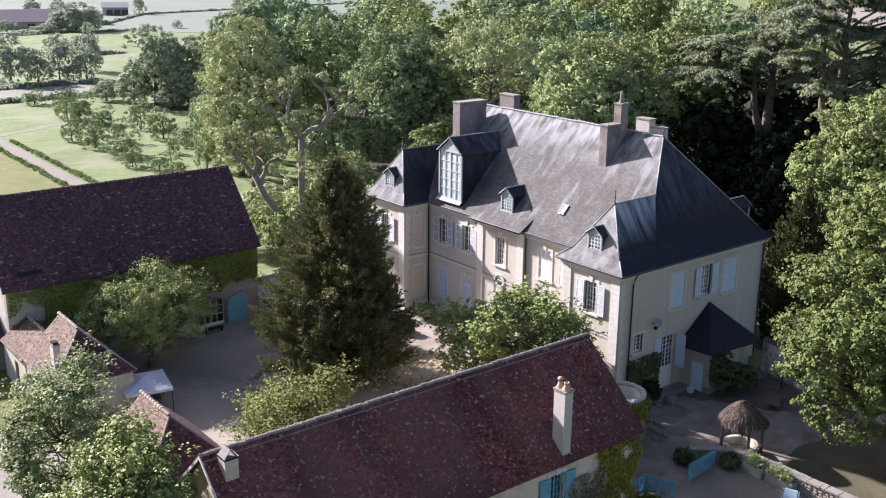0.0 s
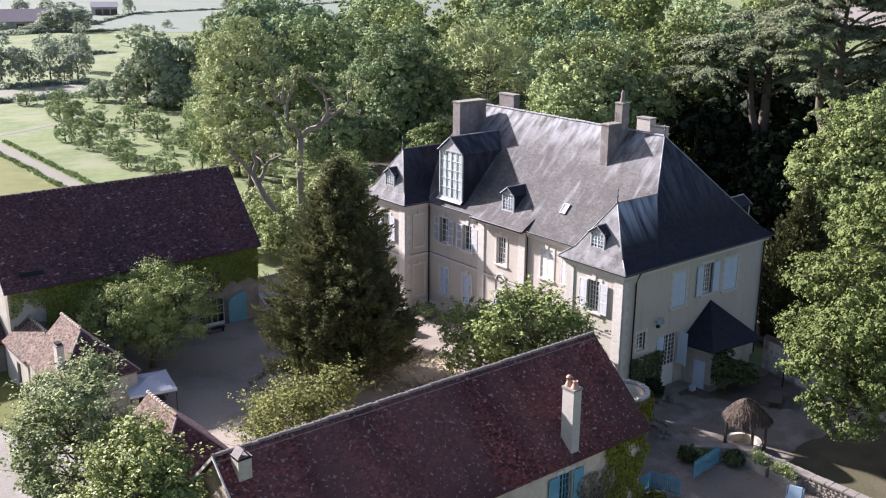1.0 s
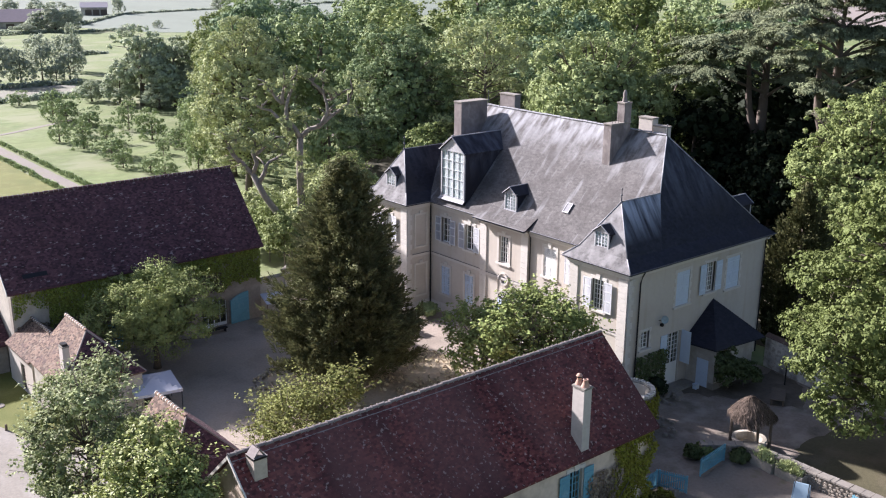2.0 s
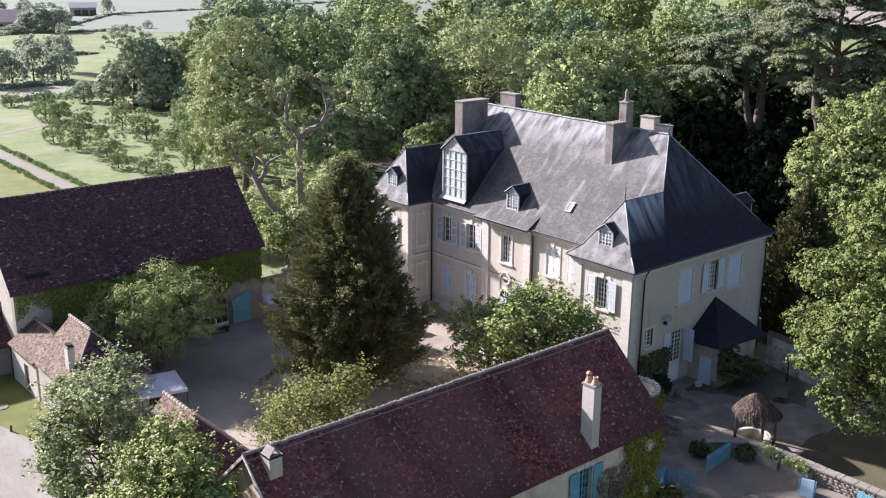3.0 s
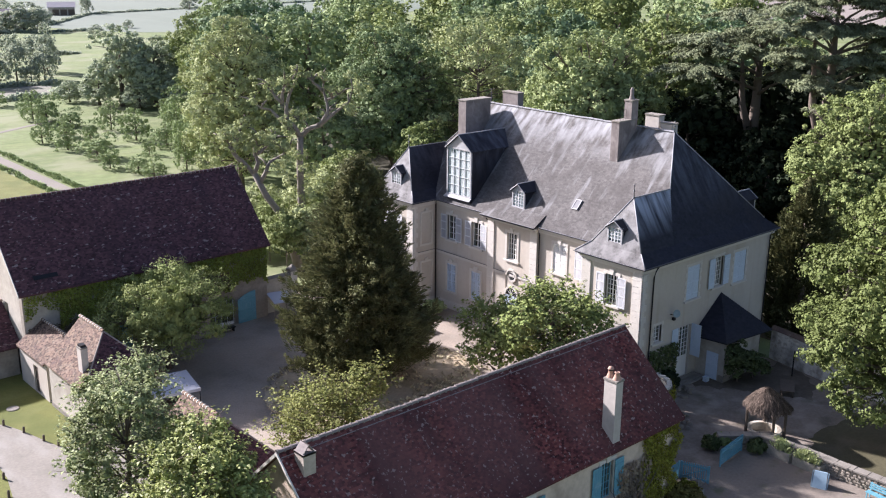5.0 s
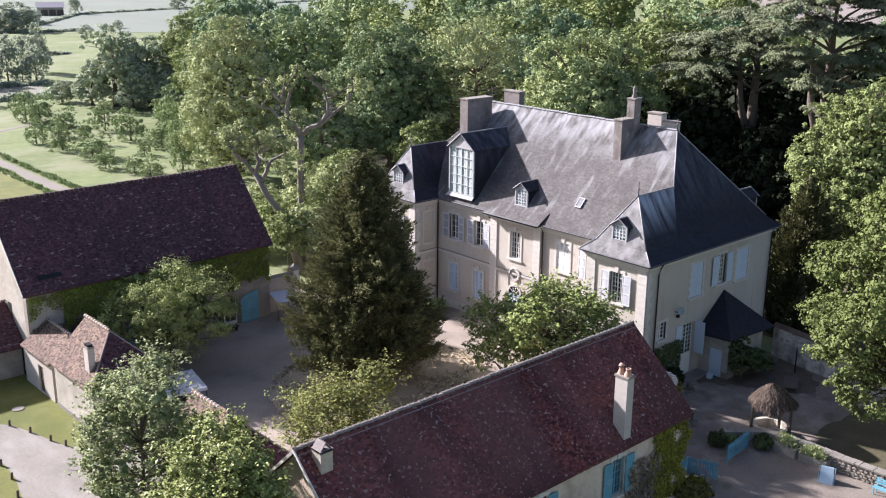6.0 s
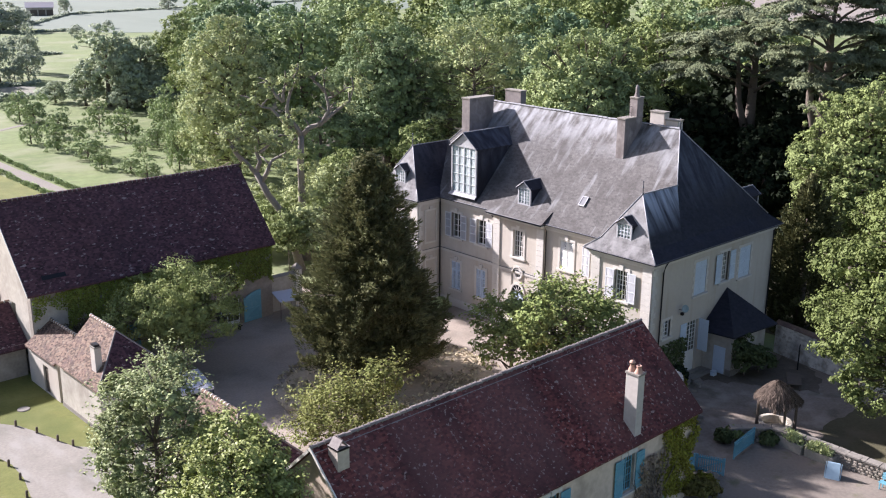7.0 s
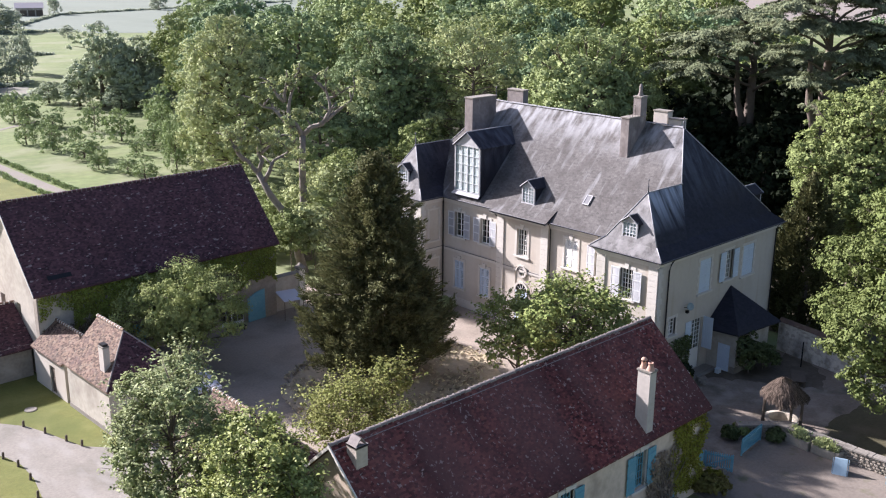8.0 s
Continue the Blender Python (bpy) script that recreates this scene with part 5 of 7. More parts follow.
part("eave_board", Shape().box(-31.3, -10.6, 31.2, 31.26, 6.38, 6.52), MORTAR, barn)
window(barn, (-15.1, 31.55, 0.05), 0, 2.35, 2.5, 4, 3, None, BLUE, False, solid=0.2, name="glazed_door", frame_mat=SHUTTER, sill=False)
lint = Shape()
for i in range(10):
    x0, x1 = -1.175 + 0.235 * i, -1.175 + 0.235 * (i + 1)
    z0, z1 = (2.1 + 0.42 * math.sqrt(max(0, 1 - (x / 1.176) ** 2)) for x in (x0, x1))
    lint.prism([(x0, -0.01, z0), (x1, -0.01, z1), (x1, -0.01, 2.62), (x0, -0.01, 2.62)], (0, 0.3, 0))
part("arch", lint, BARN_WALL, barn, m=pose(-15.1, 31.55, 0))
battens = Shape().box(0.05, 1.75, -0.035, 0, 0.2, 0.34).box(0.05, 1.75, -0.035, 0, 1.1, 1.24).box(0.2, 1.75, -0.035, 0, 2.05, 2.19)
battens.prism([(0.1, -0.033, 0.34), (0.25, -0.033, 0.34), (1.7, -0.033, 1.1), (1.55, -0.033, 1.1)], (0, 0.03, 0))
bdoor = part("barn_door", battens, BLUE, barn, "open turquoise plank door with curved top", m=pose(-13.72, 31.3, 0, 0, 0, 4))
for i in range(8):
    x0, x1 = i * 0.225, i * 0.225 + 0.219
    top = 2.65 - 0.45 * (1 - i / 7) ** 2
    part("plank", Shape().prism([(x0, 0, 0.06), (x1, 0, 0.06), (x1, 0, top + 0.03), (x0, 0, top)], (0, 0.05, 0)), BLUE, bdoor)
part("barn_door", plank_mesh(1.3, 2.3), BLUE, barn, "closed turquoise plank door", m=pose(-24.3, 31.6, 0.06))

# low wing west of the barn
wing = thing("low_wing", (0, 0, 0), "low cream wing with a red tile roof", "outbuilding")
w_polys = gable_polys(-47.0, -31.25, 32.5, 39.3, 2.25, 4.85)
# Cream wall in the barn stone's darker colour, which holds its south-side shade.
part("wall", wall(15.3, 2.5, 0.45), BARN_WALL, wing, m=pose(-46.8, 32.75, 0))
part("wall", wall(15.3, 2.5, 0.45), RENDER_OLD, wing, m=pose(-31.5, 39.0, 0, 0, 0, 180))
part("gable", Shape().prism([(-46.8, 33.2, 0), (-46.8, 38.55, 0), (-46.8, 38.55, 2.5), (-46.8, 35.9, 4.55), (-46.8, 33.2, 2.5)], (0.45, 0, 0)), RENDER, wing)
w_roof = part("roof", roof_shell(w_polys, 0.1), TILE_BARN, wing)
part("tile_covering", tile_quads(w_polys, 0.18, 0.115, 0.022, rng0), TILE_BARN, w_roof, kind="stuff")
ridge_tiles(w_roof, (-47.0, 35.9, 4.88), (-31.25, 35.9, 4.88), TILE_PINK)


# gate lodges
def lodge(place, length, label, chim):
    """A small lodge, hipped to the south, gabled to the north; place: the south-west corner."""
    th = thing("gate_lodge", (*place, 0), label, "lodge", "gate lodges")
    W, ze, zr = 5.15, 3.35, 5.9
    part("wall", wall(W, ze, 0.4), RENDER_OLD, th)
    part("wall", wall(length - 0.4, ze, 0.4), RENDER_OLD, th, m=pose(0, length, 0, 0, 0, WEST))
    part("wall", wall(length - 0.4, ze, 0.4), RENDER_OLD, th, m=pose(W, 0.4, 0, 0, 0, EAST))
    part("gable", Shape().prism([(0.4, length - 0.4, 0), (W - 0.4, length - 0.4, 0), (W - 0.4, length - 0.4, ze), (W / 2, length - 0.4, zr - 0.25), (0.4, length - 0.4, ze)], (0, 0.4, 0)), RENDER, th)
    a, b = -0.22, W + 0.22
    s0, r0, n0 = -0.22, 2.6, length + 0.1
    polys = [[(a, s0, ze - 0.15), (b, s0, ze - 0.15), (W / 2, r0, zr)], [(b, s0, ze - 0.15), (b, n0, ze - 0.15), (W / 2, n0, zr), (W / 2, r0, zr)], [(a, n0, ze - 0.15), (a, s0, ze - 0.15), (W / 2, r0, zr), (W / 2, n0, zr)]]
    rf = part("roof", roof_shell(polys, 0.1), TILE_PINK, th)
    # Same tile: the shaded slopes get a darker colour, the sunlit one a lighter.
    part("tile_covering", tile_quads([polys[0], polys[1]], 0.18, 0.115, 0.022, rng0), TILE_BARN, rf, "red clay tiles, darkened for the slopes in shade", kind="stuff")
    part("tile_covering", tile_quads([polys[2]], 0.18, 0.115, 0.022, rng0), TILE_PINK, rf, "weathered clay tiles, lightened for the sunlit slope", kind="stuff")
    ridge_tiles(rf, (W / 2, n0, zr + 0.03), (W / 2, r0, zr + 0.03), TILE_PINK, 0.36, 0.12)
    for x in (a, b):
        part("hip_roll", Shape().tube([(x, s0, ze - 0.12), (W / 2, r0, zr + 0.02)], [0.065, 0.065], 6), RIDGE, rf)
    part("plinth", Shape().box(-0.05, -0.004, 0, length, 0, 0.3).box(-0.05, W + 0.05, -0.05, -0.004, 0, 0.3), COPING, th)
    if chim:
        chimney(th, 0.45, 0.9, 1.3, 1.95, 3.0, 5.65, PLASTER_LT, cap=0.02)
        part("chimney_hood", Shape().box(0.5, 0.85, 1.36, 1.89, 5.65, 5.8), IRON, th, "dark chimney opening")
    return th


lodge((-31.75, 19.6), 6.25, "small cream gate lodge with pinkish tiles and chimney", True)
lodge((-32.35, 3.35), 6.35, "small cream gate lodge with a hipped tile roof", False)
link = thing("link_wall", (0, 0, 0), "low tiled link with a doorway beside the lodge", "outbuilding")
part("wall", wall(5.2, 2.9, 0.4, [(2.6, 3.5, 0.02, 2.1)]), RENDER, link, m=pose(-31.75, 31.55, 0, 0, 0, WEST))
part("door", plank_mesh(0.9, 2.05), WOOD, link, m=pose(-31.6, 28.95, 0.03, 0, 0, WEST))
l_polys = [[(-31.95, 31.5, 2.85), (-31.95, 26.4, 2.85), (-29.9, 26.4, 4.3), (-29.9, 31.5, 4.3)], [(-28.2, 26.4, 2.9), (-28.2, 31.5, 2.9), (-29.9, 31.5, 4.3), (-29.9, 26.4, 4.3)]]
l_roof = part("roof", roof_shell(l_polys, 0.1), TILE_PINK, link)
part("tile_covering", tile_quads(l_polys, 0.18, 0.115, 0.022, rng0), TILE_PINK, l_roof, kind="stuff")
ridge_tiles(l_roof, (-29.9, 31.5, 4.32), (-29.9, 26.4, 4.32), TILE_PINK, 0.36, 0.11)
part("wall", wall(4.2, 2.9, 0.4), RENDER, link, m=pose(-28.4, 27.3, 0, 0, 0, EAST))


# ---- ground ----
def sheet(name, pts, z, material, label, category="ground", uneven=0.0):
    if uneven:
        rng = np.random.default_rng(len(pts) + int(abs(pts[0][0]) * 10))
        fine = []
        for (xa, ya), (xb, yb) in zip(pts, pts[1:] + pts[:1]):
            n = max(1, int(math.hypot(xb - xa, yb - ya) / 0.45))
            fine += [(xa + (xb - xa) * i / n + rng.normal(0, uneven), ya + (yb - ya) * i / n + rng.normal(0, uneven)) for i in range(n)]
        pts = fine
    return structure(name, Shape().prism([(x, y, z - 0.3) for x, y in pts], (0, 0, 0.3)), material, label, category)


structure("ground", Shape().add([(-2600, -2600, 0), (2600, -2600, 0), (2600, 2600, 0), (-2600, 2600, 0)], [(0, 1, 2, 3)]), GRASS, "wide green meadow reaching to the horizon", "ground")
sheet("pavement_yard", [(-26.5, 0), (-14, -1.5), (-9, -6), (-9, -6.5), (-2.4, -4.6), (-0.4, -2.6), (0, 0), (14, 0.2), (2.8, 1), (3.0, 31.8), (-9, 40), (-26.5, 31.6)], 0.02, GRAVEL, "grey-brown gravel courtyard", "courtyard")
sheet("pavement_south_yard", [(-10.2, -6.4), (-2.4, -4.55), (-0.35, -2.55), (0.05, 0.1), (14, 0.1), (14, -34), (-10.2, -34)], 0.016, DIRT, "earth yard beside the house, darkened for its shade", "courtyard")
sheet("pavement_gate_yard", [(-10.2, -8.9), (-5.0, -9.2), (-2.0, -9.75), (-0.4, -10.4), (0.1, -12.4), (0.15, -15.0), (0.3, -26), (-10.2, -26)], 0.024, PALE_YARD, "pale worn gravel before the garden wall", "courtyard", 0.1)
sheet("soil_bed", [(5.9, -0.3), (7.1, -0.6), (7.1, -2.6), (12.1, -2.7), (13.6, -3.2), (13.2, -6.2), (9.7, -8.5), (8.0, -6.3), (6.7, -3.4), (5.2, -1.5)], 0.028, mat("bare_bed_soil", (0.1, 0.082, 0.062), 0.95, 0.35, 0.4, 0.35, 4.0, stain=((0.16, 0.13, 0.1), (0.6, 0.6, 0.6), 0.5, 0.66, 0.7), bump=0.6, bscale=10), "dark bare soil beside the porch", "soil", 0.16)
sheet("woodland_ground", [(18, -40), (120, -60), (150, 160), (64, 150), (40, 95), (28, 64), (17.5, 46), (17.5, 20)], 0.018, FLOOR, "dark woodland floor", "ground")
bed = [(-12.4 + 8.3 * (1 + 0.05 * math.sin(3 * a)) * math.cos(a), 13.6 + 7.6 * (1 + 0.06 * math.sin(2 * a + 1)) * math.sin(a)) for a in np.linspace(0, 2 * math.pi, 41)[:-1]]
sheet("planting_bed", bed, 0.07, LITTER, "round dry planting bed under the yew", "ground", 0.12)


rngb = np.random.default_rng(17)
k = 4200
ang, rad = rngb.uniform(0, 2 * math.pi, k), np.sqrt(rngb.uniform(0.0, 1.08, k))
px, py = -12.4 + 8.4 * rad * np.cos(ang), 13.6 + 7.7 * rad * np.sin(ang)
keep = np.sin(px * 1.1 + 0.5 * py) + np.sin(py * 1.6 - 0.4 * px) + rngb.normal(0, 0.7, k) > -0.2
px, py = px[keep], py[keep]
up = rngb.normal(0, 0.6, (len(px), 3)) + np.array([0, 0, 0.8])
scrub = part("dry_scrub", quads("dry_scrub", leaf_quads(rngb, np.stack([px, py, 0.1 + rngb.uniform(0, 0.14, len(px))], 1), up, 0.34, 0.5)), leaf_mat("dry_scrub_leaves", (0.46, 0.4, 0.27), 0.03, 0.4, 0.5, 0.2, 0.6))
tagged(scrub, "dry grass tufts and litter on the planting bed", "scrub", kind="stuff")


def ribbon(name, pts, w, z, material, label, category):
    """A strip of even width along a smooth line."""
    P = [Vector((x, y, 0)) for x, y in pts]
    fine = []
    for i in range(len(P) - 1):
        p0, p1, p2, p3 = P[max(i - 1, 0)], P[i], P[i + 1], P[min(i + 2, len(P) - 1)]
        for k in range(10):
            t = k / 10
            fine.append(0.5 * ((2 * p1) + (p2 - p0) * t + (2 * p0 - 5 * p1 + 4 * p2 - p3) * t * t + (3 * p1 - p0 - 3 * p2 + p3) * t ** 3))
    fine.append(P[-1])
    s = Shape()
    edge = []
    for i, p in enumerate(fine):
        d = (fine[min(i + 1, len(fine) - 1)] - fine[max(i - 1, 0)]).normalized()
        q = Vector((-d.y, d.x, 0)) * w / 2
        edge.append((p + q, p - q))
    for (a, b), (c, d) in zip(edge, edge[1:]):
        s.add([(a.x, a.y, z), (b.x, b.y, z), (d.x, d.y, z), (c.x, c.y, z)], [(0, 1, 2, 3)])
        s.add([(a.x, a.y, z - 0.2), (a.x, a.y, z), (c.x, c.y, z), (c.x, c.y, z - 0.2)], [(0, 1, 2, 3)])
        s.add([(b.x, b.y, z - 0.2), (d.x, d.y, z - 0.2), (d.x, d.y, z), (b.x, b.y, z)], [(0, 1, 2, 3)])
    structure(name, s, material, label, category)
    return edge


sheet("lawn", [(-46, 32.7), (-31.6, 32.7), (-31.6, 20.0), (-31.6, 2), (-60, 2), (-60, 32.7)], 0.012, LAWN, "mown green lawn beside the lodge", "lawn")
sheet("road", [(-32.9, 18.5), (-33.8, 19.5), (-34.2, 20.9), (-34.7, 22.9), (-35.3, 24.7), (-36.5, 26.4), (-38.5, 27.9), (-42, 29.2), (-60, 30), (-60, 25), (-42, 24.6), (-39.4, 23.5), (-38.2, 21.9), (-37.9, 21.2), (-37.6, 19.7), (-37.7, 17.6), (-38.2, 15.3), (-39.2, 10), (-39, 4), (-33, 4), (-31.6, 10), (-25.5, 13.4), (-25.5, 16.8), (-31.6, 17.2)], 0.035, DRIVE, "pale gravel drive curving to the gate", "road")
ribbon("path", [(-5.6, 60), (-5.5, 90), (-5.2, 130), (-4.0, 170)], 2.4, 0.03, EARTH_PATH, "straight earth path through the orchard", "path")
for x, y in ((-35.45, 24.8), (-34.8, 22.9), (-34.25, 20.9), (-33.8, 19.6), (-38.1, 21.3), (-37.8, 19.7), (-37.9, 17.6), (-38.4, 15.3)):
    post = thing("edge_post", (x, y, 0.02), "short dark wooden post at the drive edge", "post", "drive posts")
    part("post", Shape().tube([(0, 0, -0.05), (0.02, 0, 0.38), (0.02, 0, 0.44)], [0.09, 0.08, 0.04], 7), WOOD, post)
# Browner and darker than LAWN: the linden's shade is put into the colour.
sheet("lawn_south", [(0.95, -12.6), (5, -11.2), (12.6, -12), (12.8, -30), (0.95, -30)], 0.03, mat("shade_tinted_rough_lawn", (0.085, 0.076, 0.042), 0.95, 0.3, 0.3, 0.3, 4.0, stain=((0.13, 0.105, 0.07), (0.4, 0.4, 0.4), 0.48, 0.66, 0.7), bump=0.6, bscale=14), "rough lawn behind the garden wall, shade in its colour", "lawn", 0.12)
cover = thing("drain_cover", (-34.07, 27.03, 0.03), "round grey drain cover in the lawn", "drain cover")
part("lid", Shape().lathe([(0.42, -0.05), (0.42, 0.02), (0.36, 0.04), (0.0, 0.04)], (0, 0, 0), 18), COPING, cover)

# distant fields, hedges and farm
sheet("field_pale", [(-160, 440), (76, 432), (104, 372), (118, 336), (180, 300), (420, 470), (140, 620), (-160, 620)], 0.05, CROP, "crop field beyond the trees, paled for haze", "field")
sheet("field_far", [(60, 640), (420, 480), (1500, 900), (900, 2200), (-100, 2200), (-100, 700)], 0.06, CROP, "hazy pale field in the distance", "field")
sheet("field_ploughed", [(300, 210), (520, 330), (1500, 700), (1900, 300), (700, -50)], 0.07, STUBBLE, "bare pinkish ploughed field", "field")
sheet("field_track", [(-40, 182), (27, 180), (34, 196), (20, 206), (-40, 208)], 0.04, DRY_STRIP, "pale bare strip beside the hedge", "field")
sheet("meadow_pale", [(-25, 62), (-7.6, 62), (-7.4, 160), (-30, 160)], 0.015, LAWN, "bright mown grass beside the path", "meadow")
ribbon("path", [(-3.4, 136.4), (3, 139.5), (8.2, 142.6), (16, 147)], 1.1, 0.03, EARTH_PATH, "faint footpath through the orchard", "path")


def hedge(a, b, h, w, seed, material, label, density=14, size=0.5, gaps=False):
    rng = np.random.default_rng(seed)
    a, b = np.array(a, float), np.array(b, float)
    L = np.linalg.norm(b - a)
    n = int(L * density)
    t = rng.uniform(0, 1, n)
    if gaps:
        t = t[np.sin(t * L * 2.1 + seed) + 0.7 * np.sin(t * L * 0.83 + 2 * seed) > -0.15]
        n = len(t)
    d = (b - a) / L
    nrm = np.array([-d[1], d[0]])
    u = unit(rng, n)
    hh = h * (0.6 + 0.3 * np.sin(t * L * 0.5 + seed) * np.sin(t * L * 0.17))
    P = np.concatenate([a + (b - a) * t[:, None] + nrm * (u[:, :1] * w / 2) + d * rng.normal(0, 0.3, (n, 1)), (np.abs(u[:, 2]) * hh)[:, None] + 0.05], 1)
    N = u * np.array([1, 1, 0.8]) + np.array([0, 0, 0.4])
    N[:, 2] = np.abs(N[:, 2])
    ob = part("hedge", quads("hedge", leaf_quads(rng, P, N, size, 0.8)), material)
    return tagged(ob, label, "hedge", kind="stuff")


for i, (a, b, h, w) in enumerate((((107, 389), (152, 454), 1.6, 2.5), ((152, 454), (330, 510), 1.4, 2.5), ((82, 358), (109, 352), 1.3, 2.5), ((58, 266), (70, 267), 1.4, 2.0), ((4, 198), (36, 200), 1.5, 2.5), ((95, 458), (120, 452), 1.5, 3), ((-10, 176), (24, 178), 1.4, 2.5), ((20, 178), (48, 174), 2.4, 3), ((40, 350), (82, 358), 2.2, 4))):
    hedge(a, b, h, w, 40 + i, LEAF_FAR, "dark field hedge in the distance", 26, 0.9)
for x in (-7.3, -3.6):
    hedge((x, 72), (x + 0.4, 130), 0.9, 1.0, 71 + int(x), LEAF, "low clumps of shrubs beside the path", 90, 0.28, True)


def shed(place, turn, L, W, ze, zr, label, roofm, wallm):
    th = thing("farm_shed", (*place, 0), label, "farm building", "far farm", turn=turn)
    part("wall", Shape().box(0, L, 0, W, 0, ze), wallm, th)
    polys = gable_polys(-0.5, L + 0.5, -0.5, W + 0.5, ze - 0.1, zr)
    part("roof", roof_shell(polys, 0.2), roofm, th)
    part("gable", Shape().prism([(0, 0, ze), (0, W, ze), (0, W / 2, zr - 0.3)], (0.3, 0, 0)).prism([(L - 0.3, 0, ze), (L - 0.3, W, ze), (L - 0.3, W / 2, zr - 0.3)], (0.3, 0, 0)), wallm, th)
    for k in range(3):
        part("door", Shape().box(L * (0.15 + 0.3 * k), L * (0.15 + 0.3 * k) + 3, -0.08, 0, 0, ze * 0.7), WOOD, th)


shed((60, 388), -16, 36, 17, 3.0, 7.4, "long low farm building with a mauve tile roof", MAUVE, RENDER_OLD)
shed((34, 398), -16, 22, 14, 3.0, 6.4, "low farm building with a mauve tile roof", MAUVE, RENDER_OLD)
shed((133, 456), -22, 12, 8, 4.0, 6.2, "distant grey farm shed with a pale roof", TIN, RENDER_OLD)

# ---- trees near the house ----
conifer((-12.3, 16.0), 5.3, 16.4, 3, "large dark green yew with dense spiky foliage", YEW, "yew", 1350, 78, 0.42, [(0.05, 0.3), (0.09, 0.62), (0.15, 0.86), (0.23, 0.97), (0.33, 0.95), (0.45, 0.8), (0.55, 0.67), (0.7, 0.52), (0.83, 0.41), (0.93, 0.28), (1.0, 0.08)], 0.7, heart=9000, slim=0.18, ragged=0.22, plume=1.15, spread=0.42)
tree((-6.3, 2.3), 4.3, 9.6, 2.4, 11, "spreading green tree with open airy foliage", LEAF_WALNUT, 40, 10, 22, 0.25, sprays=340, spray=1.4, girth=0.24, lobe=0.23, sub_r=0.34, heart=0)
tree((-7.4, 6.2), 3.2, 7.4, 1.6, 28, "low spreading green tree beside the yew", LEAF_WALNUT, 20, 7, 18, 0.25, sprays=150, spray=1.2, girth=0.2, lobe=0.25, heart=0)
tree((-22.6, 26.5), 4.6, 8.0, 0.9, 12, "rounded light green tree beside the barn", LEAF_BARN, 32, 13, 60, 0.135, sprays=110, girth=0.25, sub_r=0.36, heart=4, lobe=0.29, inner=0.75, core=2400, core_size=0.42, vary=0.28)
tree((-36.6, 2.2), 3.45, 12.1, 2.2, 13, "grey-green tree with loose upright foliage", LEAF_GREY, 54, 13, 30, 0.18, sprays=480, spray=1.4, girth=0.2, lobe=0.2, sub_r=0.36, heart=3, inner=0.78)
tree((-36.6, -4.85), 3.55, 11.7, 2.2, 14, "glossy green tree in front of the outbuilding", LEAF_GLOSSY, 50, 13, 30, 0.18, sprays=360, spray=1.2, girth=0.2, lobe=0.22, sub_r=0.36, heart=3)
tree((-21.8, 7.2), 3.4, 4.5, 0.2, 15, "loose yellow-green shrub with twiggy branches", LEAF_SHRUB, 24, 8, 22, 0.18, "shrub", "shrub", sprays=280, spray=1.9, girth=0.12, heart=2, lobe=0.24)
tree((-18.6, 7.0), 1.15, 6.0, 2.2, 29, "slender yellow-green shrub rising from the bed", LEAF_SHRUB, 9, 7, 18, 0.19, "shrub", "shrub", sprays=60, spray=1.2, girth=0.09, heart=0, lobe=0.34)
tree((6.3, -17.0), 6.3, 19.4, 0.9, 16, "tall dense linden tree with mid-green foliage", LEAF_LINDEN, 110, 17, 42, 0.2, sub_r=0.32, sprays=120, spray=0.7, lobe=0.22, girth=0.45, heart=5, inner=0.78, core=4500, core_size=0.42, vary=0.2)
tree((28.2, -1.3), 5.9, 20.6, 4.2, 17, "tall leafy tree with bright green foliage", LEAF_OAK, 110, 14, 30, 0.2, sprays=60, spray=0.6, girth=0.45, sub_r=0.34, lobe=0.22, heart=5, inner=0.8, vary=0.15, core=5000, core_size=0.42)
conifer((20.2, -0.9), 2.8, 13.2, 18, "olive-brown thuja beside the house", leaf_mat("thuja_sprays", (0.095, 0.098, 0.042), 0.02, 0.3, 0.35, 0.15), "thuja", 560, 50, 0.34, [(0.05, 0.9), (0.4, 1.0), (0.7, 0.75), (0.9, 0.4), (1.0, 0.06)], 1.2)
tree((24.2, 57.0), 6.7, 21.7, 3.2, 19, "big dark green chestnut tree", LEAF_CHESTNUT, 110, 12, 28, 0.25, girth=0.5, lobe=0.2, sub_r=0.36, heart=5, inner=0.82, vary=0.09, core=3000)
tree((30.4, 31.0), 8.1, 23.2, 3.2, 20, "broad bright green tree behind the house", LEAF_BROAD, 120, 12, 27, 0.26, girth=0.5, lobe=0.19, sub_r=0.36, heart=5, inner=0.82, vary=0.09, core=3500)
tree((10.0, 70.8), 7.1, 23.0, 1.0, 21, "tall yellow-green tree with soft drooping foliage", LEAF_YELLOW, 92, 12, 26, 0.23, sprays=160, spray=1.4, lobe=0.2, girth=0.45, heart=5, inner=0.8, vary=0.14, core=2200)
tree((30.0, 48.2), 6.3, 24.6, 4.0, 22, "tall yellow-green tree with visible branches", LEAF_YELLOW, 56, 11, 20, 0.27, girth=0.4, lobe=0.22, heart=2, sprays=160, spray=1.3)
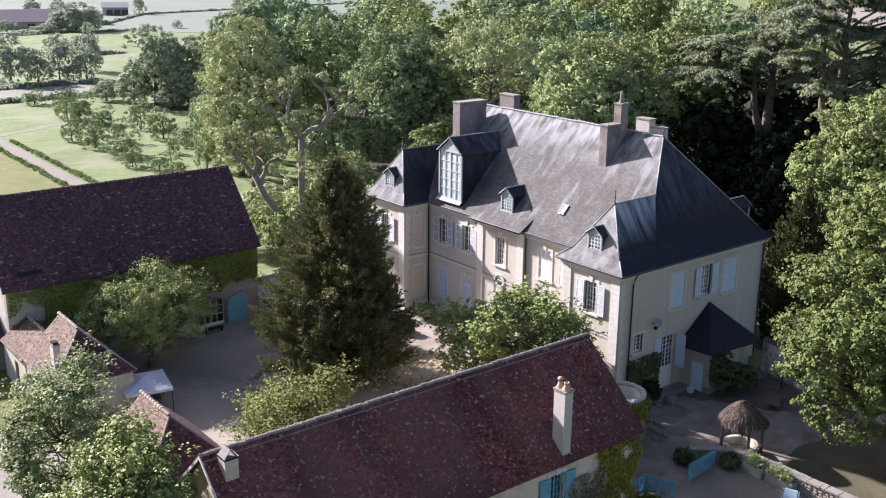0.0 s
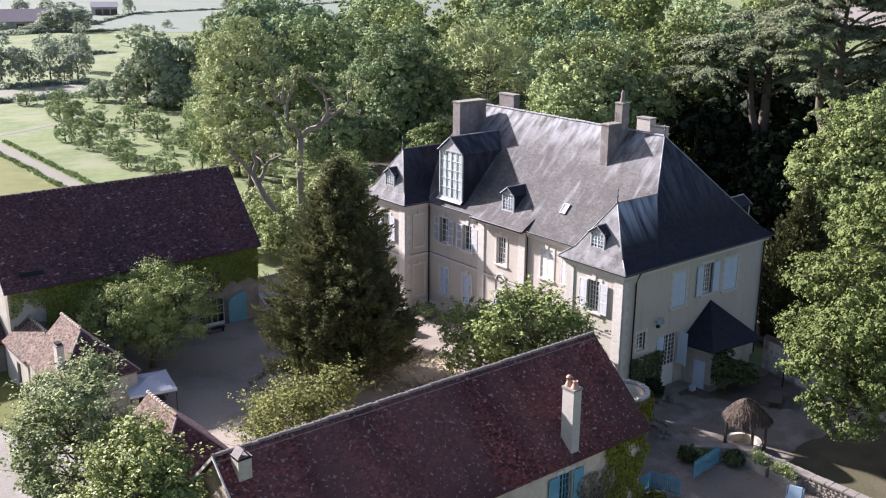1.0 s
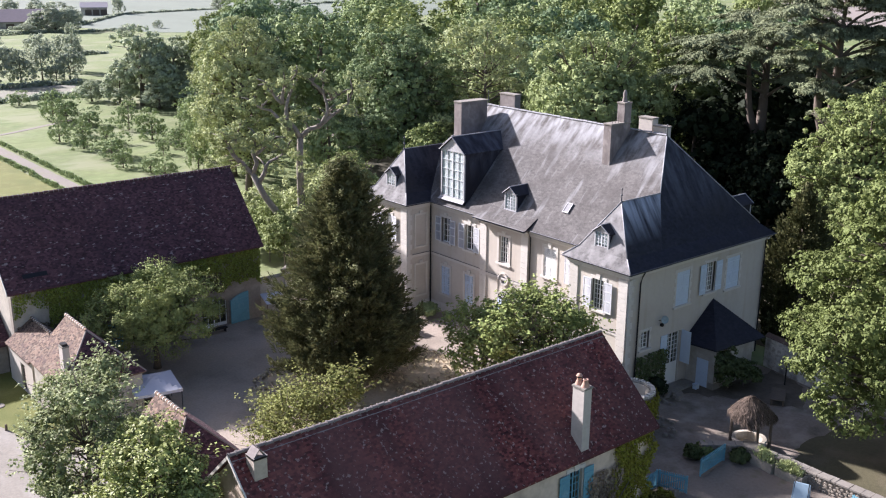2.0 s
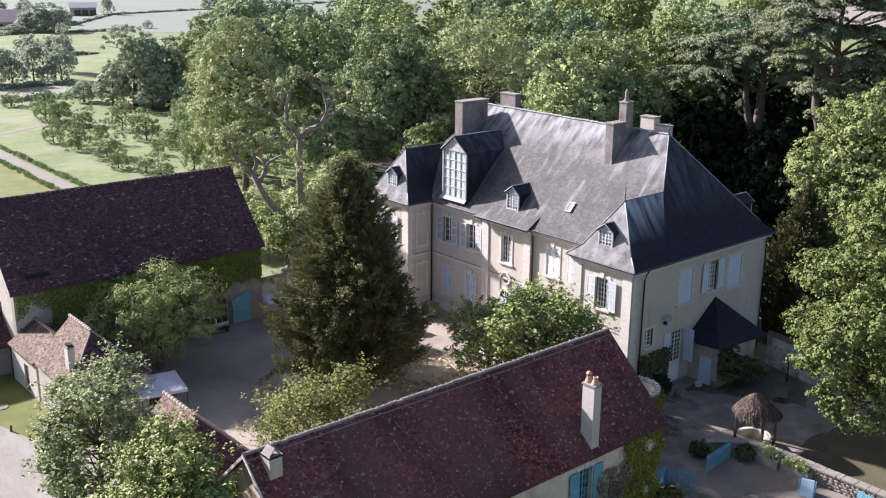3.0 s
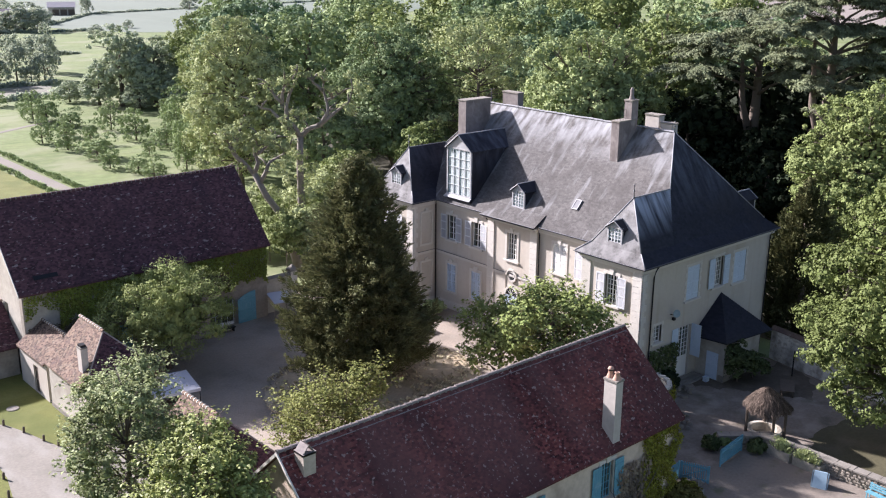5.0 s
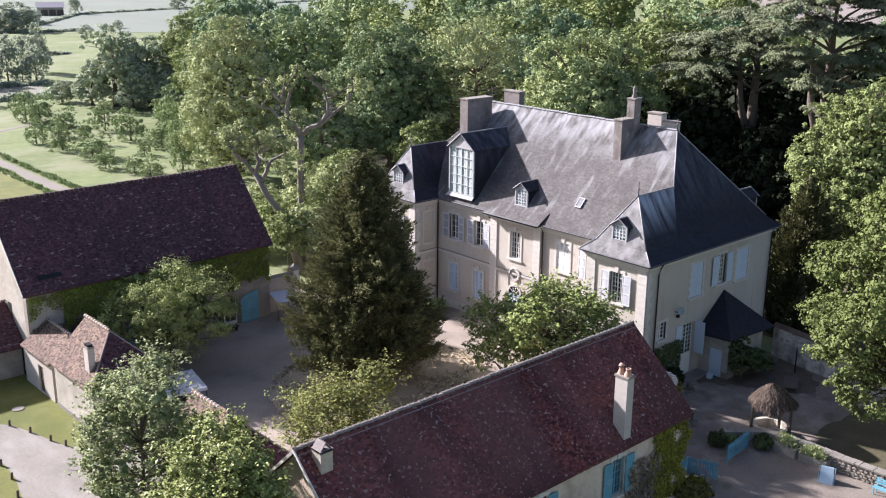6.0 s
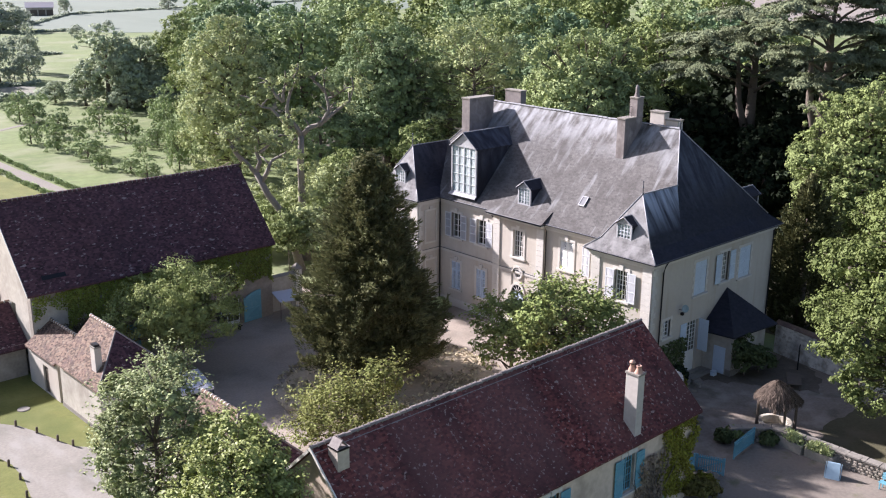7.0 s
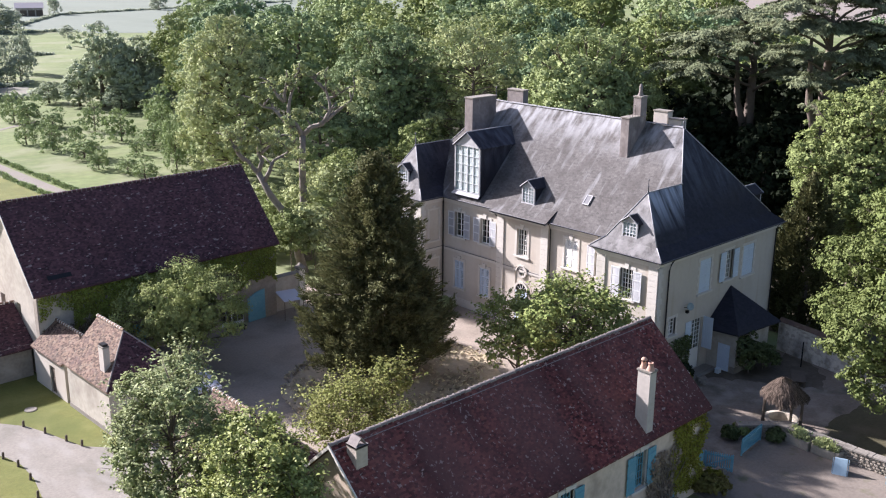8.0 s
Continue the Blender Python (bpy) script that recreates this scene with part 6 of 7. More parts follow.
cedar((41.6, 17.6), 23, "old cedar with flat spreading layers of foliage", 25.5,
      [(-5.0, 3.5, 22.0, 4.0), (-2.5, 2.0, 24.6, 3.2), (1.0, -1.5, 23.0, 3.6), (-6.5, 4.5, 19.0, 3.6), (-3.0, 5.0, 20.6, 3.4), (3.0, -4.0, 20.0, 3.4), (2.5, 3.0, 22.0, 3.2), (-4.5, -1.5, 21.0, 3.0), (-1.0, -4.5, 18.5, 2.6)])
cedar((37.2, 7.3), 24, "old cedar with drooping dark green layers", 28.0,
      [(-3.4, 2.8, 25.7, 3.0), (-1.6, 3.3, 26.4, 3.1), (0.4, -0.3, 27.4, 3.1), (3.0, -2.0, 26.2, 3.3), (5.5, -4.2, 25.6, 3.5), (-5.0, 2.8, 23.9, 2.9), (-2.8, 0.6, 23.9, 2.4), (1.0, 2.0, 24.2, 2.4), (2.3, -2.6, 23.7, 3.2), (5.0, -3.2, 22.6, 3.4), (-4.2, 2.2, 21.6, 2.4), (1.3, -2.6, 21.1, 2.9), (4.4, -2.8, 20.4, 3.2)]
      + [(-2.3, 0.4, 18.7, 2.1), (1.6, -1.6, 18.2, 2.7), (-0.8, -0.9, 16.2, 1.8), (6.5, -6.5, 23.8, 2.8)])
tree((18.0, 84.0), 5.8, 24.0, 4.0, 25, "tall dark green tree in the wood", LEAF_DARK, 56, 11, 18, 0.36, heart=8, lobe=0.23, inner=0.8, vary=0.12, core=1800)
tree((44.8, 31.0), 5.4, 25.0, 5.0, 26, "tall light green tree in the wood", LEAF_OAK, 56, 11, 18, 0.34, heart=8, lobe=0.23, inner=0.8, vary=0.12, core=1800)


def pollard(place, seed, label, trunk, boughs, tufts):
    """A gnarled old tree: crooked bare limbs with tufts of young leaves."""
    rng = np.random.default_rng(seed)
    th = thing("pollard_tree", (*place, 0), label, "tree")
    s = Shape()
    s.tube([Vector(p) for p in trunk], [0.5, 0.4, 0.34, 0.31, 0.28][:len(trunk)], 9)
    ends = []
    for line in boughs:
        pts = [Vector(line[0])]
        for p, q in zip(line, line[1:]):
            p, q = Vector(p), Vector(q)
            pts += [p.lerp(q, 0.5) + Vector(rng.normal(0, 0.16, 3)), q + Vector((rng.normal(0, 0.3), rng.normal(0, 0.3), 0))]
        n = len(pts)
        g = 0.1 + 0.02 * n
        s.tube(pts, [g * (1 - 0.8 * i / (n - 1)) for i in range(n)], 7)
        ends.append((tuple(pts[-1]), (0.6, 0.6, 0.45)))
        for _ in range(6):
            q = pts[rng.integers(1, n)]
            tip = q + Vector((rng.normal(0, 0.8), rng.normal(0, 0.8), rng.uniform(0.1, 1.1)))
            s.tube([q, q.lerp(tip, 0.5) + Vector((0, 0, 0.15)), tip], [0.1, 0.07, 0.03], 5)
            if rng.uniform() < 0.55:
                ends.append((tuple(tip), (0.36, 0.36, 0.3)))
    ends += [((x, y, z), (r, r, r * 0.75)) for x, y, z, r in tufts]
    part("trunk", s, BARK_PALE, th, smooth=True)
    part("crown", quads("crown", clump_leaves(rng, ends, trunk[-1], 8, 22, 0.19, 0.46, heart=3)), LEAF_YELLOW, th)
    return th


pollard((1.0, 43.0), 31, "gnarled old tree with bare crooked limbs and leaf tufts", [(0, 0, -0.1), (-0.2, 0.1, 5), (-0.2, 0.2, 10), (-0.1, 0.1, 12.9)],
        [[(-0.1, 0.1, 12.8), (-0.8, 0.6, 14.6), (-1.4, 1.1, 16.2), (-0.4, 0.4, 18.2), (-0.2, 0.2, 19.3)], [(-1.4, 1.1, 16.2), (-1.1, 0.9, 17.6), (-1.2, 1.0, 18.4)], [(-1.4, 1.1, 16.2), (-2.2, 1.8, 17.3), (-2.3, 1.9, 17.9)], [(-0.8, 0.6, 13.4), (-1.7, 1.4, 14.7), (-2.9, 2.4, 15.7), (-3.6, 3.0, 16.2)]]
        + [[(-0.1, 0.1, 12.8), (1.2, -1.0, 14.0), (1.8, -1.4, 15.4), (1.8, -1.5, 17.4), (1.7, -1.4, 18.7)], [(1.8, -1.5, 17.2), (1.2, -1.0, 18.2), (0.9, -0.8, 18.8)], [(1.2, -1.0, 14.0), (2.5, -2.0, 14.9), (3.4, -2.8, 16.3), (4.4, -3.7, 18.8)], [(1.8, -1.5, 16.5), (2.9, -2.4, 17.1)]],
        [(-0.9, 0.8, 14.0, 0.9), (-0.6, 0.6, 13.0, 0.8), (3.6, -2.9, 15.6, 0.8), (4.3, -3.4, 17.0, 0.9), (4.8, -4.0, 17.8, 0.8), (-0.2, 0.3, 15.2, 0.7), (-0.4, 0.2, 11.2, 1.0), (0.3, -0.4, 9.8, 1.1), (-0.5, 0.4, 8.4, 1.2), (0.4, -0.4, 7.2, 1.2)])
pollard((-3.4, 41.0), 32, "leaning old tree with thick dark limbs and young leaves", [(1.6, -1.2, -0.1), (1.0, -0.8, 3), (0.3, -0.3, 5.9), (-0.8, 0.6, 7.9), (-1.6, 1.3, 10.1)],
        [[(-1.6, 1.3, 10.0), (-2.5, 2.1, 11.2), (-2.9, 2.4, 12.5), (-3.5, 2.9, 13.1)], [(-2.5, 2.1, 11.2), (-3.0, 2.5, 12.9), (-2.5, 2.0, 13.8), (-2.6, 2.2, 14.7)], [(-1.6, 1.3, 10.0), (-1.3, 1.0, 12.0), (-1.5, 1.3, 12.9), (-1.2, 1.0, 13.9)], [(-1.2, 0.9, 9.2), (-0.7, 0.6, 10.9), (0.2, -0.2, 11.8), (1.2, -1.0, 12.6)], [(-1.3, 1.0, 12.0), (-0.6, 0.5, 12.7), (0.0, 0.0, 13.4)]],
        [(-3.4, 2.8, 13.6, 1.1), (-2.4, 2.0, 13.2, 1.0), (-0.9, 0.8, 13.2, 1.2), (0.3, -0.2, 12.7, 1.1), (-1.8, 1.6, 12.4, 0.9), (0.2, 0.0, 10.4, 0.9)])

# ---- generic woodland trees, shared meshes ----
woods = [tree((64, 60), 6.5, 22, 3.0, 50, "tall green tree in the wood", LEAF, 54, 8, 11, 0.42, group="wood", boughs=5, twigs=0, lobe=0.24, heart=4, inner=0.8, vary=0.13, core=1200),
         tree((52, 70), 6.0, 21, 3.0, 51, "tall dark green tree in the wood", LEAF_DARK, 54, 8, 11, 0.42, group="wood", boughs=5, twigs=0, lobe=0.24, heart=4, inner=0.8, vary=0.13, core=1200),
         tree((58, 40), 6.0, 22, 4.0, 52, "tall yellow-green tree in the wood", LEAF_OAK, 54, 8, 11, 0.42, group="wood", boughs=5, twigs=0, lobe=0.24, heart=4, inner=0.8, vary=0.13, core=1200)]
rngw = np.random.default_rng(77)
SPOTS = [(37, 60, 1.0), (45, 52, 1.05), (38, 74, 1.1), (30, 84, 1.1), (22, 92, 1.05), (48, 86, 1.15), (60, 78, 1.2), (40, 100, 1.2), (28, 110, 0.95), (55, 105, 1.25), (74, 92, 1.25), (70, 70, 1.2), (82, 55, 1.2), (72, 40, 1.15), (62, 26, 1.1),
         (56, 15, 1.0), (86, 22, 1.1), (88, 74, 1.25), (66, 120, 1.25), (50, 128, 1.1), (85, 112, 1.3), (50, 32, 0.8), (38, 40, 0.7), (20, 47, 0.55), (14, 58, 0.6),
         (100, 50, 1.2), (104, 90, 1.3), (15, 84, 0.62), (10, 46, 0.42), (44, 145, 0.85), (58, 160, 1.05), (58, 60, 1.1), (66, 48, 1.1), (78, 140, 1.3), (110, 130, 1.35), (120, 70, 1.3), (70, 175, 1.2), (54, 42, 1.0), (50, 64, 1.1), (92, 96, 1.3)]
for i, (x, y, sc) in enumerate(SPOTS):
    sx = sc * rngw.uniform(0.9, 1.12)
    copy_thing(woods[i % 3], pose(x, y, 0, 0, 0, rngw.uniform(0, 360)) @ Matrix.Diagonal((sx, sx, sc * rngw.uniform(0.92, 1.06), 1)))

# orchard and far trees
small = tree((13, 144), 3.2, 5.2, -0.9, 60, "small spreading fruit tree in the meadow", LEAF_ORCHARD, 18, 8, 13, 0.25, "fruit tree", "fruit_tree", "orchard", boughs=10, twigs=1, girth=0.16, heart=5, lobe=0.34)
ORCHARD = [(12, 148, 2.5, 5.1), (5, 125, 1.9, 4.0), (6, 117, 2.3, 3.9), (15, 138, 2.3, 3.3), (7, 108, 3.1, 3.5), (19, 130, 2.3, 5.1), (18, 118, 2.6, 5.3), (14, 105, 1.1, 2.5), (7, 94, 1.9, 2.5), (7, 89, 1.8, 2.6), (5, 99, 1.6, 2.8), (19, 109, 2.6, 4.1), (13, 91, 2.0, 6.7),
           (28, 123, 2.0, 5.1), (13, 171, 2.3, 3.0), (16, 164, 1.7, 2.3), (11, 120, 1.7, 3.8), (10, 128, 1.4, 2.9), (24, 112, 2.4, 4.6), (22, 105, 2.6, 5.0), (25, 117, 2.6, 5.5), (17, 98, 2.4, 5.0), (31, 130, 3.0, 6.5), (22, 96, 2.8, 6.5)]
for x, y, r, h in ORCHARD:
    copy_thing(small, pose(x, y, 0, 0, 0, rngw.uniform(0, 360)) @ Matrix.Diagonal((r / 2.9, r / 2.9, h / 5.0, 1)))
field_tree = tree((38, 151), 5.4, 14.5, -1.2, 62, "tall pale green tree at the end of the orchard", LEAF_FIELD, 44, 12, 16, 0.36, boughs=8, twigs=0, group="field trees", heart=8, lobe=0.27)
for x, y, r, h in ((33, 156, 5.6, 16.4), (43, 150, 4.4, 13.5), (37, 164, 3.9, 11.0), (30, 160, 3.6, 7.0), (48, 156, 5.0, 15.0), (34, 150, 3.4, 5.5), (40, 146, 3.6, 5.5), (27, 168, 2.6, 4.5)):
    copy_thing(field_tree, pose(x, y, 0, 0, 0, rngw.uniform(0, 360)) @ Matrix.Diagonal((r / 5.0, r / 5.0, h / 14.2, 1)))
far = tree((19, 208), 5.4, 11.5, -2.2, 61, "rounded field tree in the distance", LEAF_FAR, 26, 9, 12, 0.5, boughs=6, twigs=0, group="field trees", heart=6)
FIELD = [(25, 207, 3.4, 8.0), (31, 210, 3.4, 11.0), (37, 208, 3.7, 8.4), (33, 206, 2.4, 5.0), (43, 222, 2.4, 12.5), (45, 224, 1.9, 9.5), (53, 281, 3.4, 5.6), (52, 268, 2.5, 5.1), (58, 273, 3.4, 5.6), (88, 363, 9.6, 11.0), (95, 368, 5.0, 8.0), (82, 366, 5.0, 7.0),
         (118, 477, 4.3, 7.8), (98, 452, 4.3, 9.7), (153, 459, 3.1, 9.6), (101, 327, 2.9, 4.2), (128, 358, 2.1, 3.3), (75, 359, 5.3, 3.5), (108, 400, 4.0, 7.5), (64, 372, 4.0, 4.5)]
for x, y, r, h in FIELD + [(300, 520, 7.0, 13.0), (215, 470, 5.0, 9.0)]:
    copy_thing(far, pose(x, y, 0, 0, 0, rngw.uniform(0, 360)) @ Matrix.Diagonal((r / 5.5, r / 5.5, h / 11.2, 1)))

# ---- ivy and shrubs on walls ----
patch = Shape().prism([(-31.15, 31.53, 3.3), (-29.9, 31.53, 3.1), (-28.5, 31.53, 3.5), (-27.9, 31.53, 4.3), (-28.4, 31.53, 5.5), (-29.8, 31.53, 5.7), (-31.15, 31.53, 5.9)], (0, 0.03, 0))
part("plaster_patch", patch, RENDER_OLD, barn, "pale patch of old plaster")
ivy("barn_ivy", "brown dying ivy low on the barn wall", (-31.0, 31.5, 0.6), 0, 7.0, 3.2, 85, IVY_BROWN, 130, 0.9, 0.2, 0.16)
ivy("barn_ivy", "bare brown ivy stems on the barn wall", (-18.6, 31.4, 2.9), 0, 4.2, 2.0, 86, IVY_BROWN, 120, 1.2, 0.5, 0.17)
ivy("barn_ivy", "thin ivy trails over the old plaster", (-31.1, 31.5, 4.4), 0, 3.0, 1.9, 87, IVY, 120, 0.9, 0.9, 0.16)
ivy("barn_ivy", "green ivy under the barn eaves", (-28.6, 31.53, 3.1), 0, 17.9, 3.3, 81, IVY, 300, 0.4, 0.4, 0.17)
ivy("outbuilding_ivy", "yellow-green ivy on the outbuilding corner", (-12.9, -10.22, 0.3), 0, 3.1, 5.0, 82, IVY_PALE, 420, 1.6, 0.25, 0.13, wave=0.24)
rose = ivy("climbing_rose", "brownish climbing rose on the outbuilding", (-15.1, -10.24, 0.2), 0, 2.5, 3.9, 83, leaf_mat("rose_leaves", (0.23, 0.18, 0.13), 0.03), 95, 0.8, 0.2, category="climber", wave=0.22)
rngs = np.random.default_rng(831)
for i in range(16):
    x, z, pts = 1.2 + rngs.uniform(-0.5, 0.5), 0.0, []
    dx = rngs.uniform(-0.28, 0.28)
    for k in range(7):
        pts.append((x, -0.08 - 0.25 * rngs.uniform(0, 1) * (k > 1), z))
        x, z, dx = x + dx, z + rngs.uniform(0.4, 0.66), dx + rngs.uniform(-0.12, 0.12)
    part("stem", Shape().tube(pts, [0.045, 0.04, 0.035, 0.03, 0.025, 0.02, 0.012], 5), BARK, rose, "bare brown climbing stem")
ivy("house_climber", "dark climber on the house wall", (1.2, -0.02, 0.2), 0, 3.3, 3.1, 84, SHRUB, 130, 0.2, 0.15, category="climber")


def bush(place, r, h, seed, label, lmat, name="bush", size=0.2, n=14):
    rng = np.random.default_rng(seed)
    th = thing(name, place, label, "shrub")
    lobes = oval_lobes(rng, n, (0, 0, h * 0.5), r, h * 0.5, 0.42, 0.62, -0.6)
    part("stems", limbs(rng, h * 0.8, 0.05, lobes[:-1], 0.05), BARK, th)
    part("leaves", quads("leaves", clump_leaves(rng, lobes, (0, 0, 0), 10, 16, size, 0.4, heart=4)), lmat, th)


bush((8.2, -3.1, 0), 1.3, 3.1, 91, "dark green shrub against the porch", SHRUB)
bush((9.6, -3.5, 0), 1.0, 2.2, 92, "dark green shrub beside the porch corner", SHRUB)
bush((2.9, -0.8, 0), 0.7, 1.6, 93, "dark climbing shrub at the house foot", LEAF_NEAR_BLACK)
bush((-0.5, -10.1, 0), 0.6, 0.8, 94, "round clipped green bush by the well", SHRUB)
# Added: stands in for the walnut's low branches and stops a sun strip.
bush((-1.9, 1.7, 0), 1.7, 5.6, 98, "added leafy shrub for the tree's low branches, blocking sun", LEAF_WALNUT, n=26)
bush((-3.0, 20.8, 0), 0.8, 1.1, 95, "low green shrub at the house front", LEAF)
bush((0.6, 22.5, 0), 1.0, 1.3, 96, "low green shrub at the house front", LEAF)
bush((-9.6, -11.0, 0), 0.9, 1.3, 97, "untidy green-brown bush by the gate", leaf_mat("dry_bush", (0.15, 0.13, 0.04), 0.03), n=20)
bush((-8.6, -10.4, 0), 0.7, 0.9, 99, "yellow-green ivy bush at the boulder", IVY_PALE)

# ---- round wall between the house and the outbuilding ----
turret = thing("round_wall", (-2.75, -2.85, 0), "curved cream wall with rough stone coping and ivy", "wall")
part("wall", Shape().lathe([(1.35, -0.1), (1.8, -0.1), (1.75, 3.0), (1.36, 3.0), (1.36, -0.1)], (0, 0, 0), 30, -130, 100), RUBBLE, turret, smooth=False)
part("inner_face", Shape().lathe([(1.355, 0.05), (1.355, 2.98), (1.33, 2.98), (1.33, 0.05)], (0, 0, 0), 30, -130, 100), mat("cream_inner_render", (0.66, 0.58, 0.46), 0.95, 0.12, 0.8, 0.12, 5.0), turret, "cream rendered inner face", smooth=True)
part("floor", Shape().lathe([(0.0, 0.06), (1.32, 0.06), (1.32, 0.02)], (0, 0, 0), 30), COPING, turret)
for i in range(34):
    a = radians(-126 + i * 6.7)
    part("coping_stone", kept("coping", lambda: Shape().prism([(-0.17, -0.055, 0), (0.13, -0.06, 0), (0.14, 0.06, 0), (-0.17, 0.06, 0)], (0, 0, 0.17)).mesh("coping_stone")), STONE, turret, m=pose(1.56 * math.cos(a), 1.56 * math.sin(a), 3.0 + 0.03 * math.sin(i * 2.3), 0, 3 * math.sin(i), math.degrees(a)))
rngi = np.random.default_rng(99)
n = 2600
A, Z = rngi.uniform(-2.2, 1.0, n), rngi.uniform(0.6, 2.95, n)
keep = Z > 0.8 + 0.8 * (np.sin(A * 3) + 1) * rngi.uniform(0.5, 1, n)
A, Z = A[keep], Z[keep]
R = 1.81 + np.abs(rngi.normal(0, 0.08, len(A)))
tagged(part("wall_ivy", quads("wall_ivy", leaf_quads(rngi, np.stack([-2.75 + R * np.cos(A), -2.85 + R * np.sin(A), Z], 1), np.stack([np.cos(A), np.sin(A), 0.4 + rngi.normal(0, 0.4, len(A))], 1), 0.19, 0.8)), IVY_PALE), "yellow-green ivy over the round wall", "ivy")
lk = thing("link_stone_wall", (0, 0, 0), "cream wall joining the house and outbuilding", "wall")
part("wall", Shape().box(-9.4, -4.2, -3.9, -3.45, -0.1, 2.9).box(-2.9, -0.15, -1.05, -0.6, -0.1, 2.5), RENDER_OLD, lk)

for i, (x, y, r, h) in enumerate(((-3.5, 39.5, 2.4, 7.4), (-1.0, 39.0, 2.6, 8.0), (2.0, 41.0, 2.6, 6.6), (5.2, 38.0, 2.2, 9.8), (-2.0, 45.0, 2.8, 7.0), (3.0, 46.0, 2.8, 8.0), (8.5, 46.5, 3.4, 11.2), (5.5, 45.5, 3.0, 10.0), (-3.0, 52.0, 2.6, 6.0), (0.5, 50.0, 2.6, 7.0))):
    bush((x, y, 0), r, h, 120 + i, "leafy yellow-green shrub behind the barn", LEAF_YELLOW if i % 2 else LEAF_OAK, size=0.24, n=22)

bush((-1.6, -8.2, 0), 0.6, 1.0, 141, "green leafy bush beside the well", LEAF_OAK)
bush((-2.4, -8.0, 0), 0.6, 0.9, 142, "dark dry bush beside the gate", SHRUB)

# Added to fill the wood's deep shade with near-black foliage.
dark_filler = tree((36.5, 12.5), 4.4, 12.5, 0.4, 170, "dark evergreen tree with the wood's shade in its leaves", LEAF_NEAR_BLACK, 26, 10, 12, 0.5, "tree", "evergreen_tree", "evergreens", boughs=6, twigs=0, heart=4)
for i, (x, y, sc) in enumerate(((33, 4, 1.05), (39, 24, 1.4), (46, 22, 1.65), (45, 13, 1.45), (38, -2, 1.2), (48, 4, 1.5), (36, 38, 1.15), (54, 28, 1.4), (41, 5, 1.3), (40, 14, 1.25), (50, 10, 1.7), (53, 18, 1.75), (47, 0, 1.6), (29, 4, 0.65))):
    copy_thing(dark_filler, pose(x, y, 0, 0, 0, 77 * i) @ Matrix.Diagonal((sc, sc, sc, 1)))


# ---- thatched well ----
well = thing("covered_well", (1.2, -9.4, 0), "stone well under a ragged thatched roof on posts", "well")
part("ring", Shape().lathe([(0.85, -0.1), (1.05, -0.1), (1.05, 0.62), (1.1, 0.62), (1.1, 0.75), (0.85, 0.75), (0.85, 0.2), (0.0, 0.2)], (0.35, 0.05, 0), 26), mat("worn_well_stone", (0.5, 0.45, 0.37), 0.9, 0.2, 1.0, 0.25, 5.0, stain=((0.25, 0.21, 0.16), (1.5, 1.5, 1.5), 0.5, 0.68, 0.7), bump=0.3), well, "pale round stone well ring", smooth=False)
posts = [(-0.4, 0.95), (1.25, 0.6), (-0.25, -0.9), (1.05, -1.0)]
for x, y in posts:
    part("post", Shape().tube([(x, y, -0.05), (x + 0.02, y, 1.2), (x, y, 2.5)], [0.12, 0.1, 0.09], 7), WOOD, well)
beams = Shape().tube([(-0.4, 0.95, 2.42), (1.25, 0.6, 2.42)], [0.08, 0.08], 6).tube([(-0.25, -0.9, 2.42), (1.05, -1.0, 2.42)], [0.08, 0.08], 6)
beams.tube([(-0.4, 0.95, 2.45), (-0.25, -0.9, 2.45)], [0.08, 0.08], 6).tube([(1.25, 0.6, 2.45), (1.05, -1.0, 2.45)], [0.08, 0.08], 6)
part("beam", beams, WOOD, well)
rngt = np.random.default_rng(8)
apex = np.array([0.2, 0.05, 3.5])
core = Shape()
ring = [(0.3 + 1.28 * math.cos(a) * (1 + 0.1 * math.sin(2 * a)), -0.05 + 1.28 * math.sin(a), 2.44 + 0.1 * math.sin(3 * a)) for a in np.linspace(0, 2 * math.pi, 15)[:-1]]
core.add([tuple(apex)] + ring, [(0, i + 1, (i + 1) % 14 + 1) for i in range(14)] + [tuple(range(14, 0, -1))])
roof_w = part("thatch_roof", core, THATCH, well, "ragged brown thatch")
k = 9500
ang, t = rngt.uniform(0, 2 * math.pi, k), np.sqrt(rngt.uniform(0.01, 1.12, k))
rim = np.stack([0.3 + 1.38 * np.cos(ang) * (1 + 0.1 * np.sin(2 * ang)), -0.05 + 1.38 * np.sin(ang), 2.4 + 0.1 * np.sin(3 * ang)], 1)
P = apex + (rim - apex) * t[:, None]
P[:, 2] = apex[2] + (rim[:, 2] - apex[2]) * t ** 1.45 - 0.22 * (np.sin(ang * 7) + np.sin(ang * 17 + 1)) * np.clip(t - 0.75, 0, 1)
dn = rim - apex
dn[:, 2] -= 1.6 * np.clip(t - 0.55, 0, 1)
dn /= np.linalg.norm(dn, axis=1)[:, None]
Nn = np.stack([np.cos(ang), np.sin(ang), 0.9 + 0 * ang], 1) + rngt.normal(0, 0.25, (k, 3))
P = P + Nn * 0.05 * rngt.uniform(0, 1.6, (k, 1))
part("straw", quads("straw", leaf_quads(rngt, P, Nn, 0.5, 0.06, dn + rngt.normal(0, 0.2, (k, 3)))), THATCH, roof_w, kind="stuff")
part("rope_wheel", Shape().tube([(-0.45, 0.0, 2.1), (1.3, -0.25, 2.1)], [0.07, 0.07], 7), WOOD, well)
